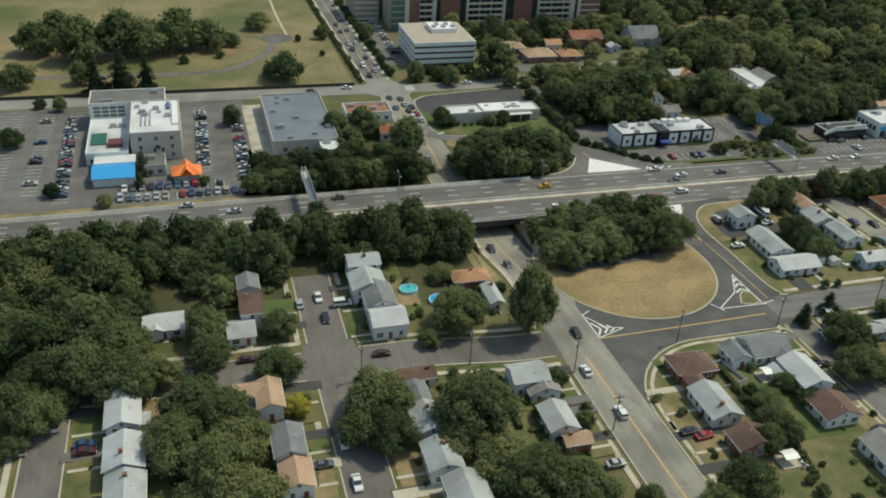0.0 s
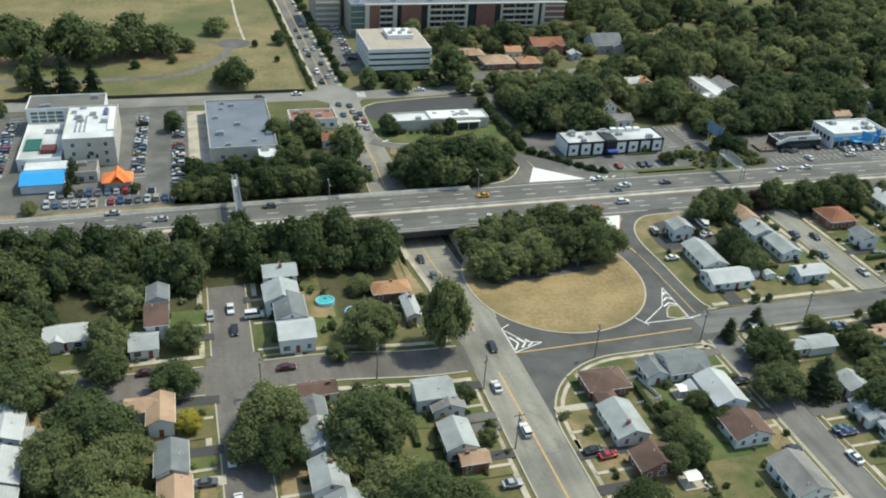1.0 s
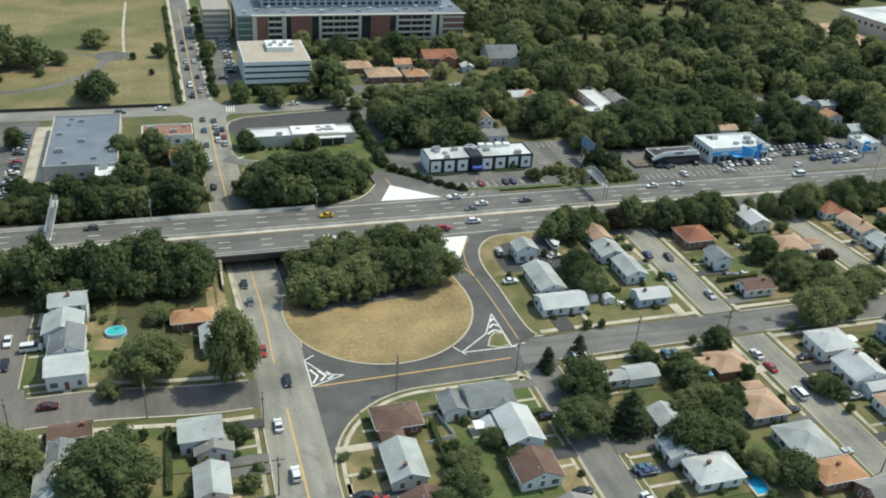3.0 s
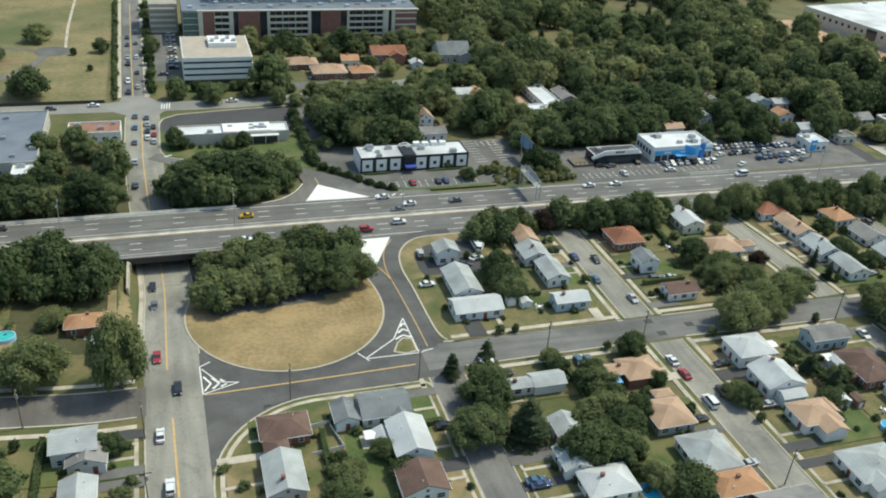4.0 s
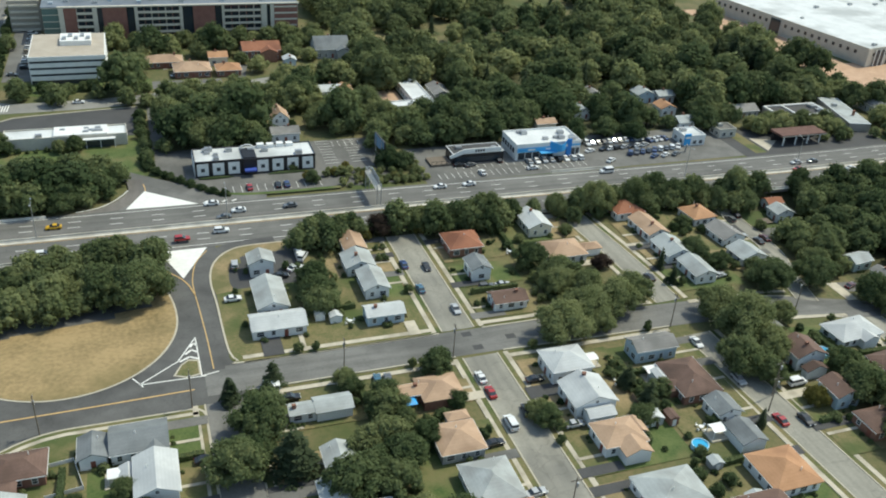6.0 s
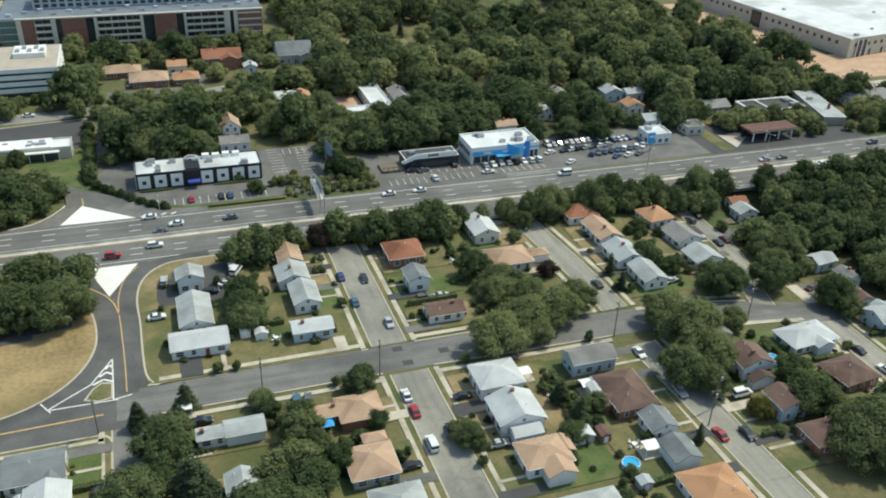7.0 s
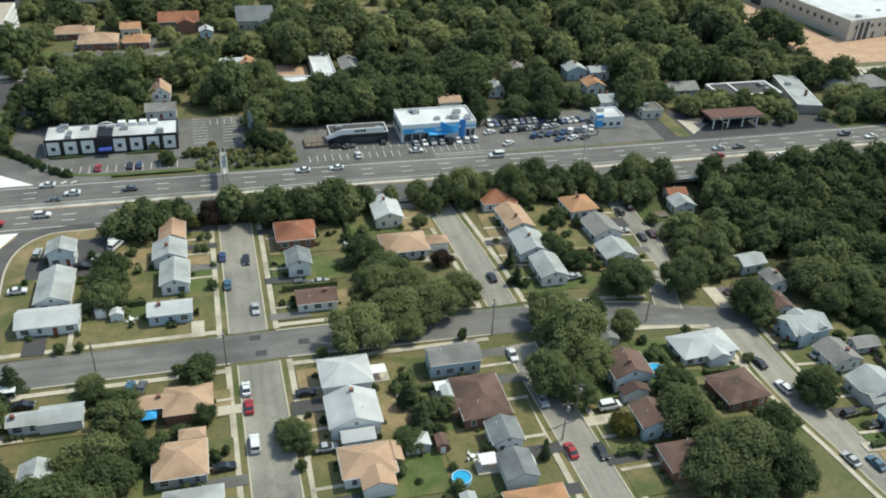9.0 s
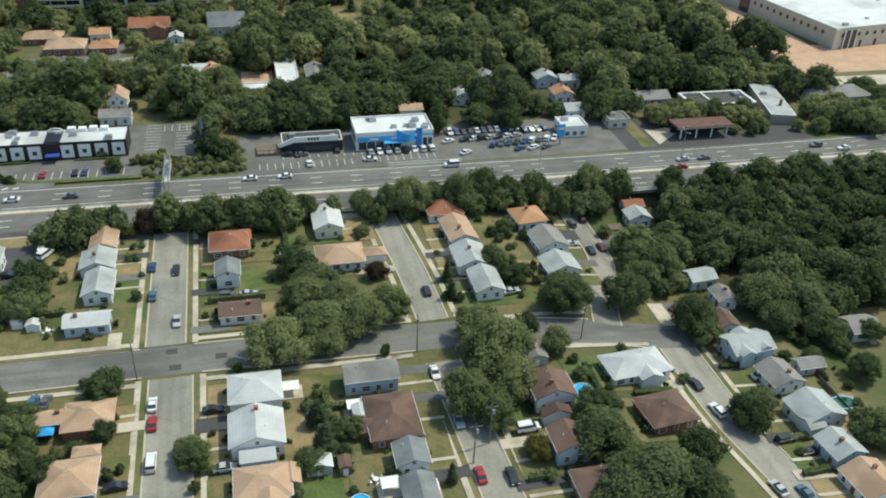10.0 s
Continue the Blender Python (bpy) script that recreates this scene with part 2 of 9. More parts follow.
TIMBER = shade("weathered_pole_timber", (0.13, 0.105, 0.08), (0.20, 0.165, 0.13), scale=1, fine=8, bump=0.01)
RUBBER = plain("rubber", (0.02, 0.02, 0.021), 0.8)
DOORPAINT = plain("door_paint", (0.22, 0.07, 0.05), 0.5)
WATERBLUE = plain("pool_water", (0.03, 0.36, 0.62), 0.08, 0, 0.5)
FLATROOF = shade("pale_flat_roof", (0.53, 0.55, 0.55), (0.68, 0.695, 0.69), scale=0.12, fine=1.5, bump=0.02, c=(0.41, 0.425, 0.42))


# ---- building helpers ----
def sstep(a, b, x):
    u = min(1.0, max(0.0, (x - a) / (b - a)))
    return u * u * (3 - 2 * u)


def base_z(x, y):
    """Height of the land without the cutting of the avenue."""
    return (2.5 * (1 - sstep(45, 78, x)) - 5.0 * sstep(298, 360, x)) * (1 - sstep(215, 240, y))


def cut_z(y):
    return -4.6 * sstep(192, 224, y) * (1 - sstep(262, 292, y))


def land_z(x, y):
    mid = 91.0 - 4.0 * sstep(225, 262, y)
    ramp = 0.64 * sstep(212, 229.5, y) * (1 - sstep(232, 240, y)) * sstep(126, 140, x) * (1 - sstep(178, 196, x))
    return base_z(x, y) + ramp + cut_z(y) * (1 - sstep(8.6, 13.0, abs(x - mid)))


def mesh_of(bm, name):
    me = bpy.data.meshes.new(name)
    bm.normal_update()
    bm.to_mesh(me)
    bm.free()
    return me


def part(name, bm, material, parent=None, label="", smooth=False):
    me = mesh_of(bm, name) if isinstance(bm, bmesh.types.BMesh) else bm
    if material is not None and not me.materials:
        me.materials.append(material)
    if smooth:
        me.shade_smooth()
    ob = new(name, me)
    if parent is not None:
        ob.parent = parent
    if label:
        ob["label"] = label
    return ob


def box(bm, x0, y0, z0, x1, y1, z1, m=None):
    vs = [bm.verts.new((x, y, z)) for z in (z0, z1) for x, y in ((x0, y0), (x1, y0), (x1, y1), (x0, y1))]
    for f in ((3, 2, 1, 0), (4, 5, 6, 7), (0, 1, 5, 4), (1, 2, 6, 5), (2, 3, 7, 6), (3, 0, 4, 7)):
        bm.faces.new([vs[i] for i in f])
    if m is not None:
        bmesh.ops.transform(bm, matrix=m, verts=vs)
    return vs


def boxes(*dims):
    bm = bmesh.new()
    for dm in dims:
        box(bm, *dm)
    return bm


def tube(bm, p, q, r0, r1, n=8, cap=True):
    p, q = Vector(p), Vector(q)
    ax = (q - p).normalized()
    u = ax.orthogonal().normalized()
    v = ax.cross(u)
    rings = []
    for c, r in ((p, r0), (q, r1)):
        rings.append([bm.verts.new(c + (u * math.cos(i * math.tau / n) + v * math.sin(i * math.tau / n)) * r) for i in range(n)])
    for i in range(n):
        bm.faces.new((rings[0][i], rings[0][(i + 1) % n], rings[1][(i + 1) % n], rings[1][i]))
    if cap:
        bm.faces.new(rings[0][::-1])
        bm.faces.new(rings[1])


def empty(name, x, y, z=None, rot=0):
    ob = new(name)
    ob.empty_display_size = 0.5
    ob.matrix_world = pose(x, y, land_z(x, y) if z is None else z, 0, 0, rot)
    return ob


def curve_points(ctrl, step=3.0):
    """Points along a smooth line through the given plan points."""
    P = [Vector(c) for c in ctrl]
    P = [2 * P[0] - P[1]] + P + [2 * P[-1] - P[-2]]
    out = []
    for i in range(1, len(P) - 2):
        n = max(1, int((P[i + 1] - P[i]).length / step))
        for k in range(n):
            t = k / n
            a, b, c, d = P[i - 1], P[i], P[i + 1], P[i + 2]
            out.append(0.5 * (2 * b + (c - a) * t + (2 * a - 5 * b + 4 * c - d) * t * t + (3 * b - a - 3 * c + d) * t ** 3))
    out.append(P[-2])
    return out


def ribbon(name, ctrl, width, lift, material, label="", thick=0.0, offset=0.0, z_of=land_z, step=3.0, kind="structure", category="road", across=1):
    """A strip of ground of one width along a line; thick > 0 gives it sides."""
    bm = bmesh.new()
    pts = curve_points(ctrl, step)
    rows = []
    for i, c in enumerate(pts):
        tan = (pts[min(i + 1, len(pts) - 1)] - pts[max(i - 1, 0)]).normalized()
        nor = Vector((-tan.y, tan.x))
        row = []
        for k in range(across + 1):
            q = c + nor * (offset + width * (k / across - 0.5))
            row.append(bm.verts.new((q.x, q.y, z_of(q.x, q.y) + lift)))
        rows.append(row)
    for a, b in zip(rows, rows[1:]):
        for k in range(across):
            bm.faces.new((a[k + 1], a[k], b[k], b[k + 1]))
    if thick:
        for side in (0, -1):
            lows = [bm.verts.new(r[side].co - Vector((0, 0, thick))) for r in rows]
            for i in range(len(rows) - 1):
                bm.faces.new((rows[i][side], rows[i + 1][side], lows[i + 1], lows[i]))
        bmesh.ops.recalc_face_normals(bm, faces=bm.faces)
    ob = part(name, bm, material)
    return tagged(ob, label, category, kind=kind)


def patch(name, x0, y0, x1, y1, lift, material, label="", category="ground", z_of=land_z, cell=5.0, kind="structure"):
    """A flat piece of ground that follows the land."""
    bm = bmesh.new()
    nx, ny = max(1, int((x1 - x0) / cell)), max(1, int((y1 - y0) / cell))
    g = [[bm.verts.new((x0 + (x1 - x0) * i / nx, y0 + (y1 - y0) * j / ny, 0)) for i in range(nx + 1)] for j in range(ny + 1)]
    for row in g:
        for v in row:
            v.co.z = z_of(v.co.x, v.co.y) + lift
    for j in range(ny):
        for i in range(nx):
            bm.faces.new((g[j][i], g[j][i + 1], g[j + 1][i + 1], g[j + 1][i]))
    return tagged(part(name, bm, material), label, category, kind=kind)


def island(name, outline, lift, material, label="", category="ground", thick=0.15, z_of=land_z):
    """A raised piece of ground with a rounded outline, given as plan points from a formula."""
    bm = bmesh.new()
    top = [bm.verts.new((x, y, z_of(x, y) + lift)) for x, y in outline]
    low = [bm.verts.new((v.co.x, v.co.y, v.co.z - thick)) for v in top]
    f = bm.faces.new(top)
    if f.calc_area() and f.normal.z < 0:
        f.normal_flip()
    n = len(top)
    for i in range(n):
        bm.faces.new((top[i], low[i], low[(i + 1) % n], top[(i + 1) % n]))
    bmesh.ops.triangulate(bm, faces=[f])
    bmesh.ops.recalc_face_normals(bm, faces=bm.faces)
    return tagged(part(name, bm, material), label, category, kind="structure")


def rounded(x0, y0, x1, y1, r, n=7):
    """Outline of a rectangle with corner radii (sw, se, ne, nw)."""
    out = []
    for cx, cy, a0, k in ((x0, y0, 180, 0), (x1, y0, 270, 1), (x1, y1, 0, 2), (x0, y1, 90, 3)):
        sx, sy = (1 if k in (0, 3) else -1), (1 if k in (0, 1) else -1)
        q = r[k]
        for i in range(n + 1 if q > 0 else 1):
            a = radians(a0 + (90.0 * i / n if q > 0 else 0))
            out.append((cx + sx * q + q * math.cos(a), cy + sy * q + q * math.sin(a)))
    return out


# ---- ground and roads ----
def ground_sheet():
    def axis(lo, hi, step, ends):
        inner = list(np.arange(lo, hi + 0.1, step))
        return [lo - e for e in ends[::-1]] + inner + [hi + e for e in ends]
    far = [20, 60, 150, 400, 1000, 2200, 4300]
    xs, ys = axis(-120, 480, 4.0, far), axis(40, 380, 4.0, far)
    xs = sorted(set(xs + [78.0, 79.5, 82.4, 99.6, 102.5, 104.0]))
    verts = [(x, y, land_z(x, y)) for y in ys for x in xs]
    n = len(xs)
    faces = [(j * n + i, j * n + i + 1, (j + 1) * n + i + 1, (j + 1) * n + i) for j in range(len(ys) - 1) for i in range(n - 1)]
    me = bpy.data.meshes.new("ground")
    me.from_pydata(verts, [], faces)
    me.materials.append(GRASS)
    return tagged(new("ground", me), "patchy green and dry grass ground of a suburb", "ground", kind="structure")


ground_sheet()
HW = 0.7


street_lift = [0.05]


def street(name, ctrl, width, material, label, walk_l=True, walk_r=True, verge=1.3, z_of=land_z, kerb=True):
    """A street with raised kerbs, dry verges and concrete pavements on its two sides."""
    street_lift[0] += 0.004
    ribbon(name, ctrl, width, street_lift[0], material, label, z_of=z_of, across=2)
    for side, on in ((1, walk_l), (-1, walk_r)):
        if kerb:
            ribbon("kerb", ctrl, 0.35, 0.2, KERB, "weathered pale concrete kerb along the street", 0.25, side * (width / 2 + 0.17), z_of, category="kerb")
        if on:
            ribbon("verge", ctrl, verge, 0.127, LAWN[1], "strip of patchy grass between kerb and pavement", 0, side * (width / 2 + 0.35 + verge / 2), z_of, category="verge")
            ribbon("pavement", ctrl, 1.3, 0.17, CONCRETE, "pale concrete pavement beside the street", 0.2, side * (width / 2 + 0.35 + verge + 0.65), z_of, category="pavement")


# avenue that dips under the highway
AVE = [(93.5, -220), (93.1, -90), (92.5, 40), (91.5, 120), (91.0, 180), (91.0, 222), (87.5, 262), (85.2, 300), (84.8, 352)]
ribbon("road_avenue", AVE, 13.0, 0.044, SIDEASPH, "bleached grey asphalt avenue dipping under the highway", across=4)
for s in (-1, 1):
    ribbon("kerb", [(93.5, -220), (93.1, -90), (92.5, 40), (91.5, 120), (91.4, 131) if s < 0 else (91.2, 155)], 0.35, 0.2, KERB, "pale concrete kerb along the avenue", 0.25, s * 6.6, category="kerb")
    ribbon("pavement", [(93.5, -220), (93.1, -90), (92.5, 40), (91.5, 120), (91.4, 131) if s < 0 else (91.2, 155)], 1.4, 0.17, CONCRETE, "pale concrete pavement along the avenue", 0.2, s * 8.6, category="pavement")
ribbon("kerb", [(91.0, 176), (91.0, 222), (87.5, 262), (85.2, 300), (84.8, 345)], 0.35, 0.2, KERB, "pale concrete kerb along the avenue", 0.25, 6.6, category="kerb")
ribbon("pavement", [(91.0, 176), (91.0, 222), (87.5, 262)], 1.2, 0.17, CONCRETE, "pale concrete pavement leading under the bridge", 0.2, 7.5, category="pavement")
ribbon("kerb", [(91.0, 181), (91.0, 222), (87.5, 262), (86.6, 280)], 0.35, 0.2, KERB, "pale concrete kerb along the avenue", 0.25, -6.6, category="kerb")
ribbon("centre_line", [(93.3, -220), (92.9, -90), (92.3, 40), (91.3, 120), (90.6, 158)], 0.45, 0.075, YELLOW, "faded orange double centre line", category="road marking")
ribbon("centre_line", [(89.9, 176), (89.7, 222), (86.8, 262), (84.9, 300), (84.5, 340)], 0.4, 0.075, YELLOW, "faded orange double centre line", category="road marking")

# cross street and side streets
street("road_cross_street", [(152, 167.95), (170, 168.0), (225, 168.2), (285, 166.5), (318, 163.0), (345, 159.0)], 10.4, CROSSASPH,
       "grey asphalt cross street between the houses", False, False, kerb=False)
street("road_west_street", [(-75, 168.5), (20, 165.5), (85, 165.2)], 10.6, BROWNASPH, "brownish asphalt street under old trees", False, False, kerb=False)
street("road_west_lane", [(28.2, -220), (27.8, -90), (27.2, 40), (27.4, 120), (27.1, 157.5)], 9.8, BROWNASPH, "brownish asphalt lane between old trees")
street("road_west_lane_north", [(27.0, 174.5), (27.2, 206)], 9.8, BROWNASPH, "brownish asphalt dead-end lane")
ribbon("road_west_junction", [(27.1, 157.5), (27.0, 174.5)], 13.0, 0.068, BROWNASPH, "brownish asphalt junction of two streets")
street("road_far_west_lane", [(-37.0, -220), (-37.4, -90), (-38, 40), (-36.5, 120), (-36.0, 160.5)], 8.2, BROWNASPH, "brownish asphalt lane between old trees")
street("road_side_street", [(158.0, -220), (157.6, -90), (157, 40), (156.0, 110), (155.6, 160)], 8.8, MIDASPH, "grey asphalt side street shaded by trees")
street("road_side_street_2", [(221.0, -220), (220.6, -90), (220, 40), (219.0, 110), (218.2, 162)], 9.0, SIDEASPH, "bleached grey asphalt side street")
street("road_side_street_3", [(216.6, 174), (216.0, 226)], 8.6, SIDEASPH, "bleached grey asphalt dead-end street")
street("road_side_street_4", [(283.5, -220), (283.1, -90), (282.5, 60), (280.6, 117), (278.5, 157)], 7.6, SIDEASPH, "bleached grey asphalt street mottled with tree shade")
street("road_side_street_5", [(279.5, 173), (278.5, 196), (275.6, 227)], 7.4, SIDEASPH, "bleached grey asphalt dead-end street")
street("road_side_street_6", [(347.5, -220), (347.1, -90), (346.5, 60), (341.5, 106), (337.5, 131), (337.0, 156)], 9.2, SIDEASPH, "bleached grey asphalt side street")
street("road_side_street_7", [(322.6, 166.0), (324.6, 173), (328.6, 184), (332.7, 195), (333.8, 206), (333.7, 226)], 6.8, SIDEASPH, "bleached grey asphalt dead-end street", False, False)
# pavements and kerbs along the cross street's blocks
for x0, x1, yy in ((161.5, 210.0, 174.6), (223.0, 273.5, 174.7), (285.0, 318.5, 170.5), (34.0, 82.5, 172.3), (-30.0, 20.0, 174.2)):
    patch("pavement", x0, yy, x1, yy + 1.4, 0.176, CONCRETE, "pale concrete pavement along the cross street", "pavement")
for x0, x1, yy in ((162.0, 212.0, 161.2), (225.0, 272.0, 161.0), (34.0, 83.0, 157.4)):
    patch("pavement", x0, yy - 1.4, x1, yy, 0.176, CONCRETE, "pale concrete pavement along the cross street", "pavement")
for px, py in ((219, 165.5), (218, 171.5), (229, 168)):
    patch("tar_patch", px - 1.3, py - 1.0, px + 1.3, py + 1.0, 0.065, NEWASPH, "dark tar repair in the road surface", "tar patch")

for pts, off in (([(161.5, 173.3), (209.5, 173.4)], 0), ([(223.0, 173.4), (273.5, 173.2)], 0), ([(285.0, 171.8), (318.2, 168.3)], 0),
                 ([(161.5, 162.7), (212.0, 162.9)], 0), ([(224.8, 162.9), (273.0, 161.8)], 0), ([(285, 161.3), (318, 157.8), (331, 156)], 0),
                 ([(34, 170.7), (83, 170.5)], 0), ([(34, 159.9), (83, 159.8)], 0), ([(-30, 172.2), (20, 170.9)], 0), ([(-30, 161.6), (20, 160.2)], 0)):
    ribbon("kerb", pts, 0.4, 0.2, KERB, "weathered pale concrete kerb along the street", 0.25, off, category="kerb")

# junction loop with its dry field
patch("road_loop", 97.4, 140.0, 160.8, 231.0, 0.035, LOOPASPH, "dark asphalt slip road looping round the field", "road", cell=2.5)
island("field_kerb", [(121.2 + 26.6 * math.cos(a), 196.5 + (27.3 if math.sin(a) < 0 else 37) * math.sin(a)) for a in np.linspace(0, math.tau, 73)[:-1]],
       0.18, KERB, "pale concrete kerb ring round the dry field", "kerb")
island("field", [(121.2 + 26.15 * math.cos(a), 196.5 + (26.85 if math.sin(a) < 0 else 36) * math.sin(a)) for a in np.linspace(0, math.tau, 73)[:-1]],
       0.22, FIELD, "field of dry golden grass inside the loop", "field")
CORNER = rounded(97.8, 60.0, 151.2, 159.3, (0, 2, 3, 25.5), 14)
island("corner_kerb", CORNER, 0.13, KERB, "curved pale concrete kerb round the corner lots", "kerb")
ribbon("corner_pavement", [(99.7, 128), (99.7, 133.8)] + [(123.3 - 23.6 * math.cos(a), 133.8 + 23.6 * math.sin(a)) for a in np.linspace(0.15, 1.5, 9)] + [(126, 157.4), (149.4, 157.4)], 1.0, 0.17, CONCRETE, "pale concrete pavement round the corner", 0.1, category="pavement", step=2.0)
island("corner_lots", [(124.7 + (x - 124.7) * 0.984, 110 + (y - 110) * 0.9915) for x, y in CORNER], 0.145, LAWN[1], "patchy lawn of the corner lots", "lawn")
EASTKERB = [(211, 173.3), (163.0, 173.3), (160.2, 174.4), (158.7, 178), (158.2, 187), (158.0, 200), (157.5, 211), (158.4, 218.4), (160.6, 223.2), (164.2, 226.8), (169.5, 228.6), (184, 228.9)]
EASTLOTS = rounded(158.4, 173.4, 211.0, 212.4, (3, 2, 1, 1))
island("east_lots", EASTLOTS, 0.12, LAWN[1], "patchy lawn of the house block", "lawn")
patch("lawn", 163.0, 212.2, 211, 223.8, 0.115, LAWN[1], "patchy lawn of the house block", "lawn", cell=2.0)
patch("lawn", 168.6, 223.7, 211, 228.7, 0.118, LAWN[1], "patchy lawn of the house block", "lawn", cell=2.0)
ribbon("verge", [(158.3, 205), (157.5, 211), (158.4, 218.4), (160.6, 223.2), (164.2, 226.8), (169.5, 228.6), (180, 228.9)], 5.0, 0.13, LAWN[2], "strip of dry grass inside the kerb", 0, -2.5, category="verge", across=3, step=1.5)
ribbon("east_kerb", EASTKERB, 0.5, 0.2, KERB, "pale concrete kerb round the house block", 0.25, category="kerb", step=1.5)
# slip roads to and from the highway
ribbon("slip_road", [(154.6, 172), (155.2, 200), (155.0, 211), (155.9, 217.8), (158.6, 223.8), (163.2, 228.0), (169, 229.6), (178, 230.2)], 4.6, 0.1, LOOPASPH, "dark asphalt slip road joining the highway", across=4, step=1.5)
ribbon("shoulder", [(172, 230.2), (190, 230.0), (210, 229.9)], 1.6, 0.72, MIDASPH, "narrow asphalt shoulder of the highway", thick=0.8, z_of=lambda x, y: 0.0)
ribbon("centre_line", [(154.3, 172.6), (154.0, 185), (153.4, 198), (152.9, 207), (152.9, 214), (154.5, 222.2), (158.2, 228.4)], 0.26, 0.135, YELLOW, "faded orange line between the slip lanes", category="road marking", step=1.5)
ribbon("centre_line", [(153, 205.5), (151.6, 211.5), (149.3, 216), (144.9, 221)], 0.35, 0.135, YELLOW, "faded orange line between the slip lanes", category="road marking", step=1.5)
ribbon("centre_line", [(98, 164.7), (125, 165.2), (149.3, 165.9)], 0.4, 0.085, YELLOW, "orange double line along the loop road", category="road marking")


def slip_z(x, y):
    """The northern slip road falls from the highway to the avenue."""
    return base_z(x, y) + 0.5 * sstep(100, 134, x)


ribbon("slip_road_north", [(180, 258.4), (168, 261.5), (152, 272.8), (143, 279.6), (134, 286.5), (118, 293.2), (104, 297.0), (96, 299.6), (88, 305)], 6.0, 0.1, ASPHALT, "grey asphalt slip road curving behind the thicket", thick=0.5, z_of=slip_z)
ribbon("slip_road_north", [(118, 257.2), (128, 258.8), (136, 264.5), (140.2, 272), (139.6, 281)], 5.2, 0.115, BROWNASPH, "brownish asphalt slip road onto the highway", thick=0.5, z_of=slip_z)
island("gore_asphalt", [(134, 258.4), (182, 258.4), (164, 265.5), (150, 275.5), (143, 279.6), (140.5, 274), (137.6, 266.5)], 0.08, ASPHALT, "grey asphalt between highway and slip road", "road", 0.6, slip_z)
ribbon("edge_line", [(122, 260.6), (128.5, 262.2), (134, 267), (137.6, 273)], 0.35, 0.14, PALE, "pale edge line of the slip road", z_of=slip_z, category="road marking")
ribbon("edge_line", [(140.6, 263.8), (142.9, 270.5), (142.4, 277)], 0.3, 0.14, YELLOW, "orange edge line on the slip road", z_of=slip_z, category="road marking")
ribbon("kerb", [(90.8, 331), (90.9, 336), (92.6, 342.0), (97.5, 345.4), (115, 348.1), (143, 351.0)], 0.6, 0.2, KERB, "pale concrete kerb round the black car park", 0.25, category="kerb")
ribbon("kerb", [(90.9, 332), (90.8, 318), (91.0, 309), (93.0, 303.6), (98, 300.9), (110, 300)], 0.45, 0.2, KERB, "pale concrete kerb round the green lawn", 0.25, category="kerb")
island("splitter_island", [(92.4, 292.4), (94.0, 297.2), (98.8, 294.6), (97.2, 290.6), (94.6, 289.2)], 0.22, LAWN[2], "small traffic island of dry grass with a kerb", "ground", 0.3)


def triangle(name, a, b, c, lift, material, label, z_of=land_z, n=12):
    """A painted triangle that follows the slope of the road."""
    bm = bmesh.new()
    a, b, c = Vector(a), Vector(b), Vector(c)
    rows = []
    for i in range(n + 1):
        row = []
        for k in range(n + 1 - i):
            p = a + (b - a) * i / n + (c - a) * k / n
            row.append(bm.verts.new((p.x, p.y, z_of(p.x, p.y) + lift)))
        rows.append(row)
    for i in range(n):
        for k in range(n - i):
            bm.faces.new((rows[i][k], rows[i][k + 1], rows[i + 1][k]))
            if k < n - i - 1:
                bm.faces.new((rows[i][k + 1], rows[i + 1][k + 1], rows[i + 1][k]))
    bm.normal_update()
    for f in bm.faces:
        if f.normal.z < 0:
            f.normal_flip()
    return tagged(part(name, bm, material), label, "road marking", kind="structure")


triangle("gore_paint", (142.6, 271.4), (136.6, 259.4), (159.0, 258.6), 0.16, PALE, "large white painted gore between highway and slip road", slip_z)
triangle("gore_paint", (144.8, 230.1), (158.4, 230.1), (150.6, 215.0), 0.125, PALE, "large white painted gore between highway and slip road")


def stripe(name, a, b, width, z, material=None, label="white painted road line"):
    a, b = Vector(a), Vector(b)
    n = (b - a).normalized()
    n = Vector((-n.y, n.x)) * width / 2
    bm = bmesh.new()
    f = bm.faces.new([bm.verts.new((p.x, p.y, z)) for p in (a - n, b - n, b + n, a + n)])
    bm.normal_update()
    if f.normal.z < 0:
        f.normal_flip()
    return tagged(part(name, bm, material or PALE), label, "road marking", kind="structure")


# painted chevrons at both ends of the loop
for a, b in (((97.4, 175.6), (97.6, 164.7)), ((97.4, 175.6), (100.0, 177.2)), ((97.6, 164.9), (106.0, 167.8)), ((97.8, 174.6), (101.5, 168.8)), ((101.5, 168.8), (106, 167.8))):
    stripe("chevron", a, b, 0.3, 0.11)
for k in range(3):
    x = 98.0 + k * 1.9
    stripe("chevron", (x, 171.6 - 0.9 * k), (x + 1.6, 168.6 - 0.3 * k), 0.5, 0.11)
    stripe("chevron", (x + 1.6, 168.6 - 0.3 * k), (x, 166.0 + 0.5 * k), 0.5, 0.11)
for a, b in (((137.4, 170.6), (152.4, 170.4)), ((137.4, 170.6), (146.5, 177.5)), ((146.5, 177.5), (151.2, 186.4)), ((151.2, 186.4), (151.4, 170.6)), ((136.0, 173.4), (138.3, 169.6)), ((151.6, 170.6), (155.4, 171.4))):
    stripe("chevron", a, b, 0.3, 0.11)
